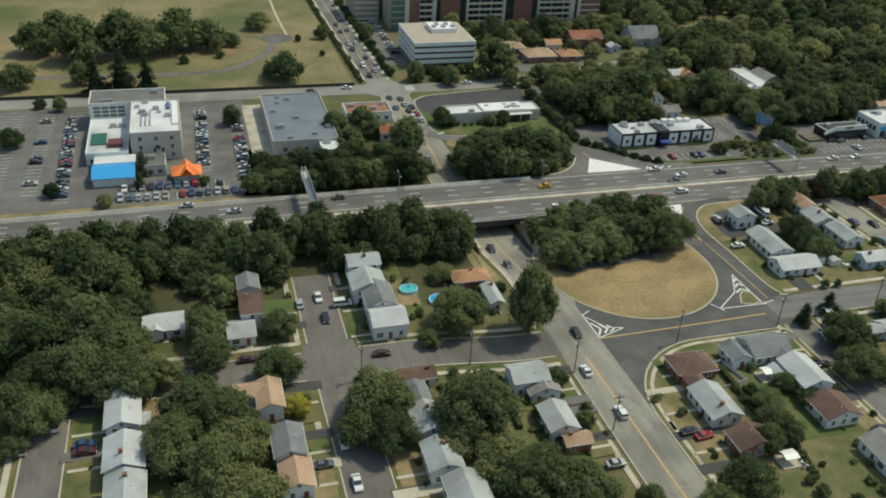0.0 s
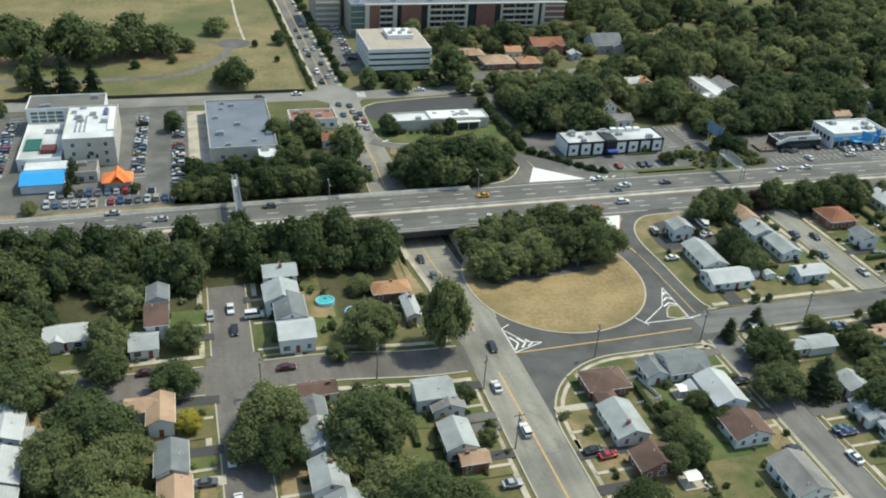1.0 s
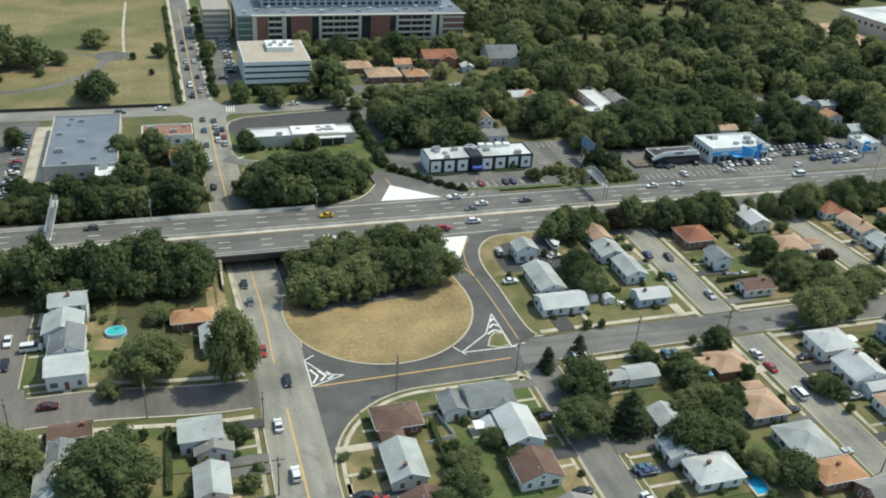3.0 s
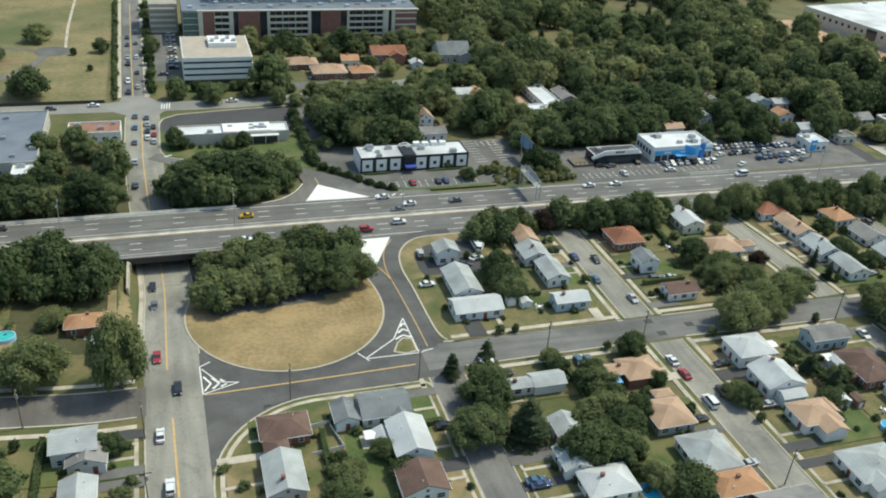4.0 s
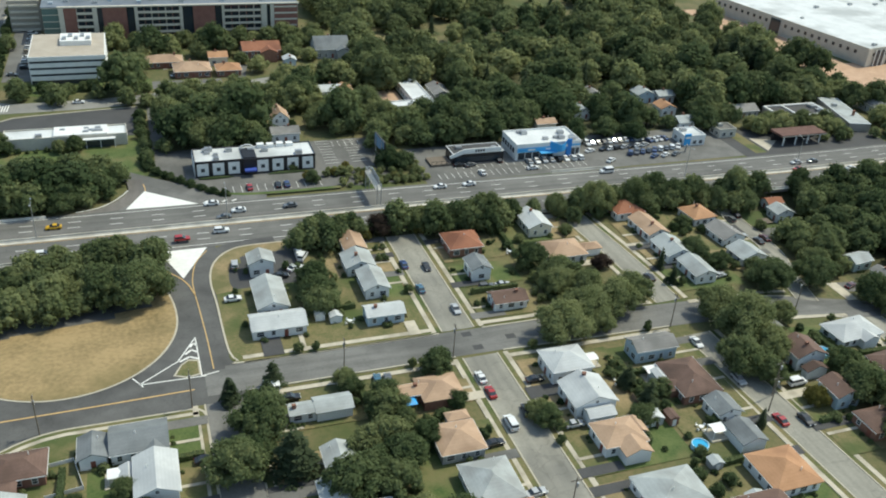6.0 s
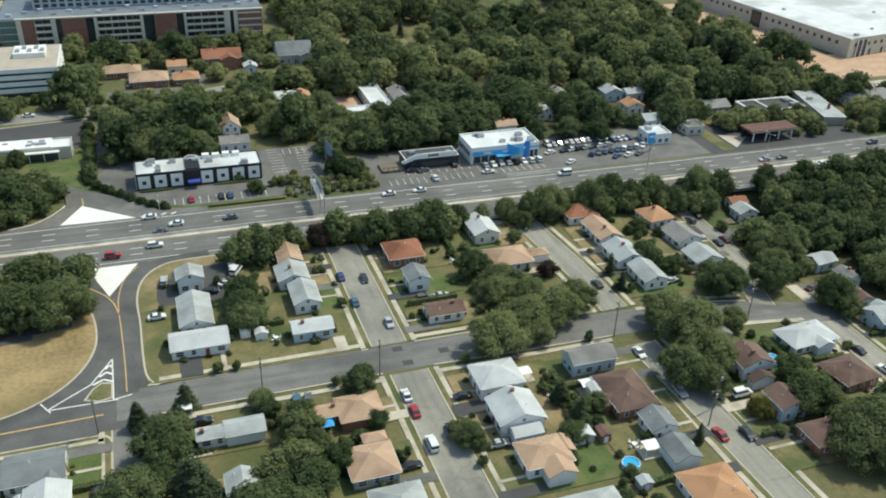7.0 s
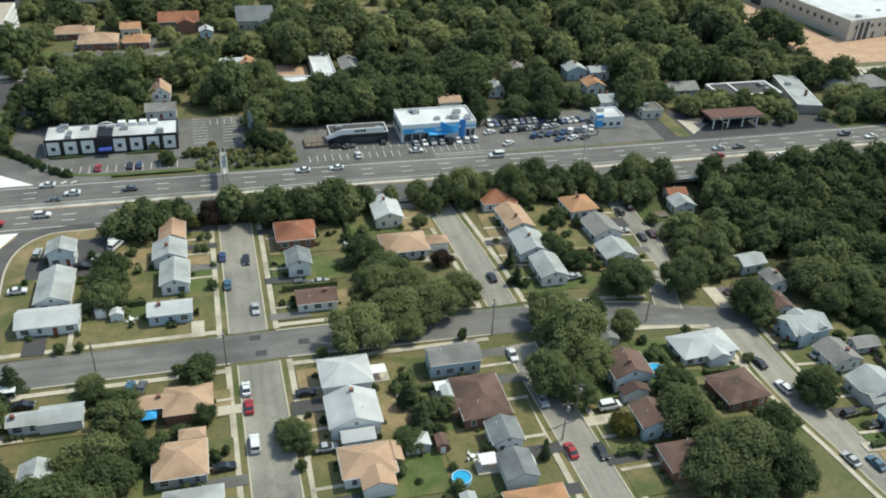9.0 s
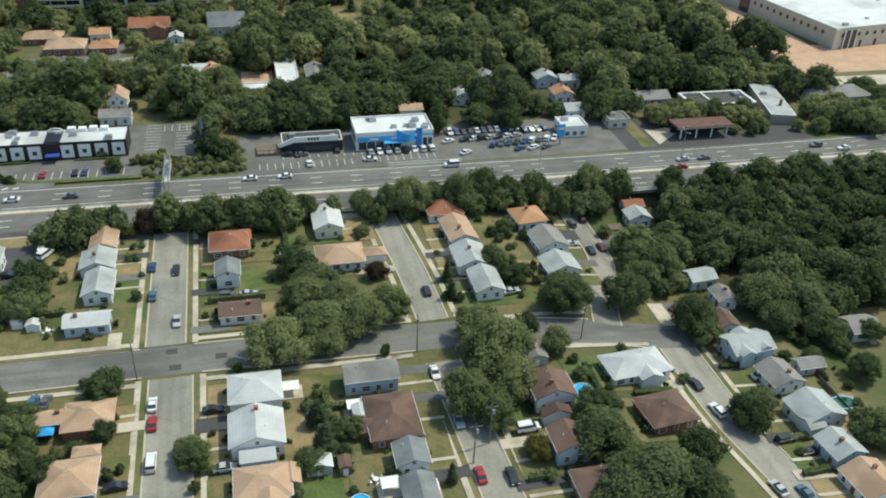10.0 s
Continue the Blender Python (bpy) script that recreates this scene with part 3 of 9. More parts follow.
for k in range(3):
    y = 177.2 + k * 2.7
    stripe("chevron", (146.9 + k * 1.35, y), (149.2 + k * 0.7, y + 1.5), 0.55, 0.11)
    stripe("chevron", (149.2 + k * 0.7, y + 1.5), (151.2, y + 0.3), 0.55, 0.11)
island("island_kerb", [(145.0, 172.0), (146.9, 175.8), (148.8, 177.7), (151.3, 177.0), (151.3, 171.2), (148.0, 170.6)], 0.15, KERB, "pale concrete kerb of a small traffic island", "kerb")
island("grass_island", [(145.7, 172.2), (147.2, 175.5), (148.9, 177.1), (150.9, 176.5), (150.9, 171.6), (148.2, 171.1)], 0.2, LAWN[1], "small dry grass island in the junction", "ground")
for a, b in (((92.2, 303.6), (94.8, 304.8)), ((92.6, 281.0), (94.0, 284.6))):
    stripe("stop_line", a, b, 0.7, 0.26, label="white painted stop line")
for k in range(4):
    stripe("chevron", (160.0 + k * 3.0, 258.6), (161.6 + k * 3.0, 260.3 - 0.25 * k), 0.6, HW + 0.1)

# highway with bridge
HWL = [(-420, 234), (-300, 237.5), (-180, 241.0), (-60, 243.6), (30, 244.6), (120, 244.8), (220, 244.3), (330, 242.8), (410, 242.6), (480, 244.4), (560, 248.0), (660, 253.0), (780, 258.5), (900, 263)]
HIGH = ribbon("road_highway", HWL, 28.4, HW, HIGHASPH, "grey multi-lane asphalt highway with worn tyre tracks", 1.0, 0, z_of=lambda x, y: 0.0, across=8)
for s in (-1, 1):
    ribbon("carriageway_line", HWL, 0.22, HW + 0.02, PALE, "white edge line of the highway", 0, s * 12.6, lambda x, y: 0.0, category="road marking")
    ribbon("carriageway_line", HWL, 0.25, HW + 0.035, YELLOW, "orange inner edge line of the highway", 0, s * 1.75, lambda x, y: 0.0, category="road marking")
ribbon("median_strip", HWL, 2.5, HW + 0.03, MEDIAN, "pale concrete strip under the median barrier", 0, 0, lambda x, y: 0.0, category="road")


def barrier(name, offset, x_from, x_to, height, label):
    """A concrete safety barrier with sloped feet along the highway."""
    bm = bmesh.new()
    pts = [p for p in curve_points(HWL, 6.0) if x_from <= p.x <= x_to]
    prof = [(-0.42, 0), (-0.36, 0.18), (-0.17, 0.42), (-0.12, height), (0.12, height), (0.17, 0.42), (0.36, 0.18), (0.42, 0)]
    rows = []
    for i, c in enumerate(pts):
        tan = (pts[min(i + 1, len(pts) - 1)] - pts[max(i - 1, 0)]).normalized()
        n = Vector((-tan.y, tan.x))
        rows.append([bm.verts.new((c.x + n.x * (offset + u), c.y + n.y * (offset + u), HW + v)) for u, v in prof])
    for a, b in zip(rows, rows[1:]):
        for k in range(len(prof) - 1):
            bm.faces.new((a[k], a[k + 1], b[k + 1], b[k]))
    bm.faces.new(rows[0][::-1])
    bm.faces.new(rows[-1])
    bmesh.ops.recalc_face_normals(bm, faces=bm.faces)
    return tagged(part(name, bm, MEDIAN), label, "barrier", kind="structure")


barrier("median_barrier", 0, -400, 880, 0.95, "pale concrete median barrier along the highway")
barrier("south_barrier", -13.6, -330, 143, 0.85, "pale concrete barrier on the highway's edge")
barrier("south_barrier", -13.6, 184, 880, 0.85, "pale concrete barrier on the highway's edge")
barrier("north_barrier", 14.9, 282, 312, 0.9, "white concrete barrier beside the forecourt")
barrier("north_barrier", 13.7, -330, 118, 0.7, "pale concrete barrier on the highway's edge")
bm = bmesh.new()
pts = curve_points(HWL, 12.0)
for i, c in enumerate(pts[:-1]):
    tan = (pts[i + 1] - c).normalized()
    n = Vector((-tan.y, tan.x))
    for off in (-9.2, -5.6, 5.6, 9.2):
        q = c + n * off
        f = bm.faces.new([bm.verts.new((p.x, p.y, HW + 0.025)) for p in (q - n * 0.11, q + tan * 3.6 - n * 0.11, q + tan * 3.6 + n * 0.11, q + n * 0.11)])
tagged(part("lane_dashes", bm, PALE), "white dashed lane lines of the highway", "road marking", kind="stuff")
# bridge: girders, abutments and wing walls
bridge = empty("bridge", 90.0, 244.5, 0)
tagged(bridge, "concrete and steel bridge carrying the highway over the avenue", "bridge", kind="structure")
for k in range(7):
    part("girder", boxes((-11, -13.5 + k * 4.4, -1.15, 11, -13.1 + k * 4.4, HW - 1.0)), DARK, bridge)
part("fascia", boxes((-12, -14.5, -1.0, 12, -14.2, HW + 0.1)), DARK, bridge, "dark stained outer girder")
part("fascia", boxes((-12, 14.2, -1.0, 12, 14.5, HW + 0.1)), DARK, bridge, "dark stained outer girder")
part("abutment", boxes((-9.9, -15.5, -5.2, -8.9, 15.5, HW - 1.0)), CONCRETE, bridge)
part("abutment", boxes((9.6, -15.5, -5.2, 10.6, 15.5, HW - 1.0)), CONCRETE, bridge)
for sx, x in ((-1, -9.6), (1, 10.2)):
    part("wing_wall", boxes((x - 0.3, -30, -5.2, x + 0.3, -15.4, 0.6)), CONCRETE, bridge)

# far road, boulevard and lots north of the highway
ribbon("road_far", [(-300, 362), (-75, 358), (72, 357), (92, 356), (126, 357), (152, 361), (200, 374), (260, 390)], 10.5, 0.05, OLDASPH, "pale grey asphalt road along the park", across=2)
BLV = [(81.3, 358), (80.2, 420), (78.4, 525), (72, 900)]
ribbon("road_boulevard", BLV, 8.8, 0.062, MIDASPH, "pale asphalt boulevard with moving cars", across=2)
island("road_junction", [(72, 353), (79, 347), (91, 347), (94, 352), (96, 361.5), (90, 363.5), (86.2, 370), (77.0, 370), (75.5, 363.5), (70, 361.5)], 0.072, OLDASPH, "bleached asphalt junction", "road", 0.1)
for s, w in ((-1, 1.6), (1, 2.0)):
    ribbon("pavement", [(81.2, 368), (80.2, 420), (78.4, 525), (72, 900)], w, 0.15, CONCRETE, "pale pavement along the boulevard", 0.2, s * -5.5, category="pavement")
ribbon("verge", [(81.2, 368), (80.2, 420), (78.4, 525), (72, 900)], 2.6, 0.1, LAWN[0], "clipped green verge along the boulevard", 0, -7.9, category="verge")
ribbon("centre_line", [(81.0, 370), (79.9, 420), (78.2, 525)], 0.35, 0.08, YELLOW, "orange centre line of the boulevard", category="road marking")
for k in range(4):
    stripe("crosswalk_bar", (92.2 + k * 1.0, 353), (92.5 + k * 1.0, 360), 0.4, 0.12, label="white bar of a zebra crossing")
patch("park", -320, 364, 70, 760, 0.036, PARKGRASS, "park meadow of dry and green grass", "park", cell=20)
ribbon("park_path", [(-140, 391), (-77, 390), (-20, 387), (16, 390), (36, 411), (42, 430)], 4.2, 0.1, BROWNASPH, "winding grey path through the park", category="path")
island("park_plaza", [(44.5 + 8.2 * math.cos(a), 435.5 + 7.6 * math.sin(a)) for a in np.linspace(0, math.tau, 33)[:-1]], 0.11, ASPHALT, "round grey plaza where the park paths meet", "path", 0.1)
ribbon("park_path", [(50, 440), (48.8, 478), (49, 540)], 1.3, 0.1, CONCRETE, "narrow pale path through the park", category="path")
ribbon("park_path", [(36.5, 437), (24, 441), (-10, 442)], 2.4, 0.1, BROWNASPH, "winding grey path through the park", category="path")
PARKEARTH = shade("bare_park_earth", (0.15, 0.115, 0.062), (0.27, 0.185, 0.105), scale=0.12, fine=1.0, bump=0.1, c=(0.12, 0.12, 0.05))
island("bare_earth", [(-23 + 55 * math.cos(a) * (1 + 0.06 * math.sin(5 * a)), 418.5 + 10.5 * math.sin(a) * (1 + 0.15 * math.sin(7 * a))) for a in np.linspace(0, math.tau, 61)[:-1]], 0.1, PARKEARTH, "bare brown earth under the park trees", "ground", 0.1)
patch("car_park", 150, 371, 179, 380.5, 0.07, ASPHALT, "grey asphalt yard beside brick houses", "car park")
patch("car_park", -75, 261.5, 20.5, 351, 0.05, ASPHALT, "grey asphalt car park with white bays", "car park")
patch("verge", -80, 259.0, 22, 262.5, 0.2, LAWN[2], "dry grass strip beside the highway", "verge")
patch("concrete_apron", 19.6, 284, 28.6, 345, 0.09, CONCRETE, "pale concrete apron beside the warehouse", "apron")
island("car_park", [(91.2, 331), (91.4, 336), (93, 341.6), (97.7, 344.9), (115, 347.6), (143, 350.5), (142.6, 321.4), (96, 321.4)], 0.09, NEWASPH, "black freshly sealed car park", "car park")
island("green_lawn", [(91.2, 331), (91.2, 318), (91.4, 309), (93.3, 304), (98.2, 301.3), (110, 300.2), (120, 296.9), (136, 290), (142.8, 284.5), (143, 321.2), (96, 321.2)], 0.1, LAWN[0], "mown green lawn beside the slip road", "lawn")
island("car_park", [(147.3, 304), (146.8, 291), (152.5, 282), (161, 272.6), (170.5, 263.4), (226, 263.4), (226, 304)], 0.07, ASPHALT, "grey asphalt motel car park", "car park")
patch("lane", 146.4, 304, 152.4, 356, 0.055, ASPHALT, "grey asphalt lane behind the motel", "road")
patch("car_park", 236, 259.5, 368, 290, 0.05, ASPHALT, "grey asphalt forecourt along the highway", "car park")
# Darker asphalt than next door: the shade here is in the colour.
patch("car_park", 368, 257, 440, 284, 0.05, NEWASPH, "asphalt forecourt with shade put into its dark colour", "car park")
ribbon("lane", [(187, 371), (188.5, 386), (191, 398)], 4.0, 0.08, ASPHALT, "grey asphalt lane between brick houses")
patch("verge", 374, 260.5, 379.5, 284, 0.12, LAWN[1], "rough green strip between two forecourts", "verge")
island("apron", [(381, 262), (391.5, 270.5), (381, 275)], 0.1, CONCRETE, "pale concrete apron beside the canopy", "apron", 0.1)
patch("office_forecourt", 100, 368.5, 150, 384, 0.06, LAWN[0], "planted green forecourt of the office block", "lawn")
patch("car_park", 90.3, 388, 101.8, 482, 0.06, ASPHALT, "grey asphalt car park beside the office block", "car park")
patch("building_site", 474, 322, 620, 358, 0.06, DIRT, "bare orange earth of a building site", "ground")
patch("building_site", 472, 358, 503, 470, 0.06, DIRT, "bare orange earth of a building site", "ground")
patch("site_road", 446, 306, 620, 317, 0.07, CONCRETE, "pale concrete road along the building site", "road")
patch("forest_floor", 150, 392, 470, 620, 0.03, GRASS, "dark earth under dense woods", "ground", cell=20)
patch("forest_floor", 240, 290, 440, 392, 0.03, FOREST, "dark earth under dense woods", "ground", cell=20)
patch("forest_floor", 150, 287, 240, 392, 0.025, GRASS, "shaded grass between houses and trees", "ground", cell=20)
patch("meadow_clearing", 258, 405, 296, 440, 0.06, PARKGRASS, "sunlit clearing of tall dry grass", "ground")
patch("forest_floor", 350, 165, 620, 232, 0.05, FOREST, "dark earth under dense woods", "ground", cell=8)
patch("bank", 75.5, 195, 81.5, 215, 0.12, LAWN[2], "dry grassy bank beside the avenue", "ground", cell=2.0)
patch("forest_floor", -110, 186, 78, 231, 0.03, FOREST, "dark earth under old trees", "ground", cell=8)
# These two strips carry the tree shade in their dark earth colour.
patch("forest_floor", 212, 222, 350, 230.5, 0.03, FOREST, "strip of earth along the highway with tree shade in its colour", "ground", cell=8)
patch("forest_floor", 14, 259.2, 80, 300, 0.05, FOREST, "earth under trees with their shade in its dark colour", "ground", cell=8)
# Open clearing: FOREST puts the cloud shade into the ground colour.
patch("clearing", 320, 395, 372, 452, 0.08, FOREST, "open clearing with cloud shade put into its dark colour", "ground", cell=20)


def bay_lines(x0, x1, y0, y1, n, along_x=True):
    bm = bmesh.new()
    for i in range(n + 1):
        u = i / n
        if along_x:
            x = x0 + (x1 - x0) * u
            box(bm, x - 0.07, y0, 0, x + 0.07, y1, 0.012)
        else:
            y = y0 + (y1 - y0) * u
            box(bm, x0, y - 0.07, 0, x1, y + 0.07, 0.012)
    ob = part("bay_lines", bm, PALE)
    ob.location.z = 0.085
    return tagged(ob, "thin white painted parking bay lines", "road marking", kind="stuff")


bay_lines(-26, 14, 264.5, 269.5, 15)
bay_lines(-24, 8, 271.5, 276.5, 12)
bay_lines(-46, -41, 268, 345, 28, False)
bay_lines(-56, -51, 275, 345, 25, False)
bay_lines(-72, -62, 275, 345, 25, False)
bay_lines(0, 5, 285, 345, 22, False)
bay_lines(13, 18, 270, 345, 28, False)
bay_lines(160, 200, 265.5, 270.5, 15)
bay_lines(205, 210, 283, 303, 8, False)
bay_lines(211, 221, 297.5, 302.5, 4)
bay_lines(215, 220, 283, 303, 8, False)
bay_lines(242, 272, 262, 266.5, 12)
bay_lines(250, 276, 269, 271.5, 9)
bay_lines(276, 300, 263, 268, 9)


# ---- kinds of things ----
def gable_wall(bm, w, d, z0, h, ridge, rise, style):
    """Walls of one wing, up to the eaves, with gable triangles."""
    a, b = w / 2, d / 2
    box(bm, -a, -b, z0, a, b, h)
    if style == "gable":
        if ridge == "y":
            for y in (-b, b - 0.2):
                vs = [bm.verts.new(p) for p in ((-a, y, h), (a, y, h), (0, y, h + rise), (-a, y + 0.2, h), (a, y + 0.2, h), (0, y + 0.2, h + rise))]
                for f in ((0, 1, 2), (5, 4, 3), (0, 3, 4, 1), (1, 4, 5, 2), (2, 5, 3, 0)):
                    bm.faces.new([vs[i] for i in f])
        else:
            for x in (-a, a - 0.2):
                vs = [bm.verts.new(p) for p in ((x, -b, h), (x, b, h), (x, 0, h + rise), (x + 0.2, -b, h), (x + 0.2, b, h), (x + 0.2, 0, h + rise))]
                for f in ((2, 1, 0), (3, 4, 5), (0, 1, 4, 3), (1, 2, 5, 4), (2, 0, 3, 5)):
                    bm.faces.new([vs[i] for i in f])


def pitched_roof(bm, w, d, h, ridge, rise, style, over=0.45, t=0.2):
    """Roof slab of one wing with overhanging eaves: gable or hip."""
    if ridge == "x":
        W2, D2, flip = d, w, True
    else:
        W2, D2, flip = w, d, False
    a, b = W2 / 2, D2 / 2
    slope = rise / a
    ea, eb = a + over, b + over * (0.8 if style == "gable" else 1.0)
    ze = h - slope * over
    rb = eb if style == "gable" else max(0.3, eb - ea)
    top = [(-ea, -eb, ze), (ea, -eb, ze), (ea, eb, ze), (-ea, eb, ze), (0, -rb, h + rise), (0, rb, h + rise)]
    verts = []
    for dz in (t, 0.0):
        for x, y, z in top:
            if flip:
                x, y = -y, x
            verts.append(bm.verts.new((x, y, z + dz)))
    faces = [(0, 4, 5, 3), (1, 2, 5, 4), (6, 9, 11, 10), (7, 10, 11, 8)]
    if style == "hip":
        faces += [(0, 1, 4), (2, 3, 5), (7, 6, 10), (9, 8, 11), (0, 6, 7, 1), (2, 8, 9, 3)]
    else:
        faces += [(0, 6, 10, 4), (4, 10, 7, 1), (2, 8, 11, 5), (5, 11, 9, 3)]
    faces += [(0, 3, 9, 6), (1, 7, 8, 2)]
    made = [bm.faces.new([verts[i] for i in f]) for f in faces]
    bmesh.ops.recalc_face_normals(bm, faces=made)


def window_mesh(w, h):
    frame_bm = boxes((-w / 2 - 0.1, -0.07, -0.1, w / 2 + 0.1, 0.03, 0.0), (-w / 2 - 0.1, -0.07, h, w / 2 + 0.1, 0.03, h + 0.1),
                     (-w / 2 - 0.1, -0.07, 0, -w / 2, 0.03, h), (w / 2, -0.07, 0, w / 2 + 0.1, 0.03, h),
                     (-w / 2, -0.05, h / 2 - 0.04, w / 2, 0.02, h / 2 + 0.04))
    a, b = mesh_of(frame_bm, "window"), mesh_of(boxes((-w / 2, -0.03, 0, w / 2, 0.015, h)), "pane")
    a.materials.append(TRIM)
    b.materials.append(GLASS)
    return a, b


WINDOWS = [window_mesh(0.95, 1.3), window_mesh(1.7, 1.3), window_mesh(0.75, 0.8)]
DOOR = mesh_of(boxes((-0.48, -0.09, 0, 0.48, 0.03, 2.05)), "door")
DOOR.materials.append(DOORPAINT)
STEP = mesh_of(boxes((-0.9, -1.5, -0.6, 0.9, 0, 0.0), (-0.9, -1.8, -0.6, 0.9, -1.5, -0.18)), "doorstep")
STEP.materials.append(CONCRETE)
rng = random.Random(7)


def set_window(parent, kind, m):
    a, b = WINDOWS[kind]
    w = part("window", a, None, parent)
    w.matrix_local = m
    part("pane", b, None, w)


HOUSE_SPOTS = []


def house(x, y, w, d, h, ridge, roof, wall, label, rot=0.0, style="gable", rise=None, wings=(), face="S", chimney=True, group="houses of the suburb"):
    """A detached house: wings are (dx, dy, w, d, h, ridge, style). face: side with the door (N, E, S, W)."""
    ob = tagged(empty("house", x, y, None, rot), label, "house", group)
    HOUSE_SPOTS.append((x, y, w, d))
    rs = rise or (min(w, d) if style == "hip" else (w if ridge == "y" else d)) * 0.2
    bw, br = bmesh.new(), bmesh.new()
    gable_wall(bw, w - 0.7, d - 0.7, -0.8, h, ridge, rs * 0.97, style)
    pitched_roof(br, w - 0.7, d - 0.7, h, ridge, rs, style)
    part("wall", bw, WALLS[wall], ob)
    part("roof", br, ROOFS[roof], ob)
    for dx, dy, ww, dd, hh, rg, st in wings:
        bw, br = bmesh.new(), bmesh.new()
        r2 = (ww if rg == "y" else dd) * 0.2 if st == "gable" else min(ww, dd) * 0.2
        gable_wall(bw, ww - 0.6, dd - 0.6, -0.8, hh, rg, r2 * 0.97, st)
        pitched_roof(br, ww - 0.6, dd - 0.6, hh, rg, r2, st, 0.4)
        for o in (part("wing_wall", bw, WALLS[wall], ob), part("wing_roof", br, ROOFS[roof], ob)):
            o.location = (dx, dy, 0.03)
    # gutters on the eaves
    e = 0.45 + 0.02
    sl = rs / ((w if ridge == "y" else d) / 2 - 0.35) if style == "gable" else rs / (min(w, d) / 2 - 0.35)
    zg = h - sl * 0.45
    if ridge == "y" or style == "hip":
        for s in (-1, 1):
            xx = s * (w / 2 - 0.35 + e)
            part("gutter", boxes((xx - 0.06, -d / 2, zg - 0.02, xx + 0.06, d / 2, zg + 0.16)), TRIM, ob, "white gutter")
    if ridge == "x":
        for s in (-1, 1):
            yy = s * (d / 2 - 0.35 + e)
            part("gutter", boxes((-w / 2, yy - 0.06, zg - 0.02, w / 2, yy + 0.06, zg + 0.16)), TRIM, ob, "white gutter")
    if chimney:
        cx, cy = (rng.uniform(-0.7, 0.7), rng.uniform(-0.3, 0.3) * d) if ridge == "y" else (rng.uniform(-0.3, 0.3) * w, rng.uniform(-0.7, 0.7))
        part("chimney", boxes((cx - 0.4, cy - 0.3, h, cx + 0.4, cy + 0.3, h + rs + 0.75), (cx - 0.46, cy - 0.36, h + rs + 0.75, cx + 0.46, cy + 0.36, h + rs + 0.87)), BRICK, ob, "short brick chimney")
    vx, vy = rng.uniform(-0.25, 0.25) * w, rng.uniform(-0.35, 0.35) * d
    u = abs(vx) / (w / 2) if ridge == "y" else abs(vy) / (d / 2)
    bm = bmesh.new()
    tube(bm, (vx, vy, h + rs * (1 - u) * 0.9), (vx, vy, h + rs * (1 - u) + 0.75), 0.1, 0.1, 6)
    part("vent_pipe", bm, TRIM, ob, "thin metal vent pipe")
    # windows and door
    a, b = w / 2 - 0.35, d / 2 - 0.35
    sides = {"S": (pose(0, -b, 0), w), "N": (pose(0, b, 0, 0, 0, 180), w), "E": (pose(a, 0, 0, 0, 0, 90), d), "W": (pose(-a, 0, 0, 0, 0, -90), d)}
    for key, (m, length) in sides.items():
        n = max(1, int((length - 1.0) / 2.7))
        if key == "N" and face != "N":
            continue
        door_at = n // 2 if key == face else -1
        for k in range(n):
            u = (k + 0.5) / n * (length - 1.2) - (length - 1.2) / 2
            if k == door_at:
                dm = part("door", DOOR, None, ob)
                dm.matrix_local = m @ pose(u, 0, 0.15)
                st = part("doorstep", STEP, None, ob)
                st.matrix_local = m @ pose(u, 0, 0.12)
            else:
                set_window(ob, 1 if (k + int(x)) % 3 == 0 else 0, m @ pose(u, 0, 1.0))
            if h > 4.6:
                set_window(ob, 0, m @ pose(u, 0, h - 1.75))
        gable_side = (ridge == "y" and key in "NS") or (ridge == "x" and key in "EW")
        if style == "gable" and gable_side and rs > 1.2:
            set_window(ob, 2, m @ pose(0, 0, h + 0.1))
    return ob


def lump(rad, seed, squash=0.8, sub=2, rough=0.22):
    bm = bmesh.new()
    bmesh.ops.create_icosphere(bm, subdivisions=sub, radius=rad)
    off = Vector((seed * 7.1, seed * 3.3, seed * 1.7))
    for v in bm.verts:
        n = v.co.normalized()
        v.co *= 1 + rough * noise.noise(n * 2.1 + off) + rough * 0.5 * noise.noise(n * 5 + off)
        v.co.z *= squash
    return bm


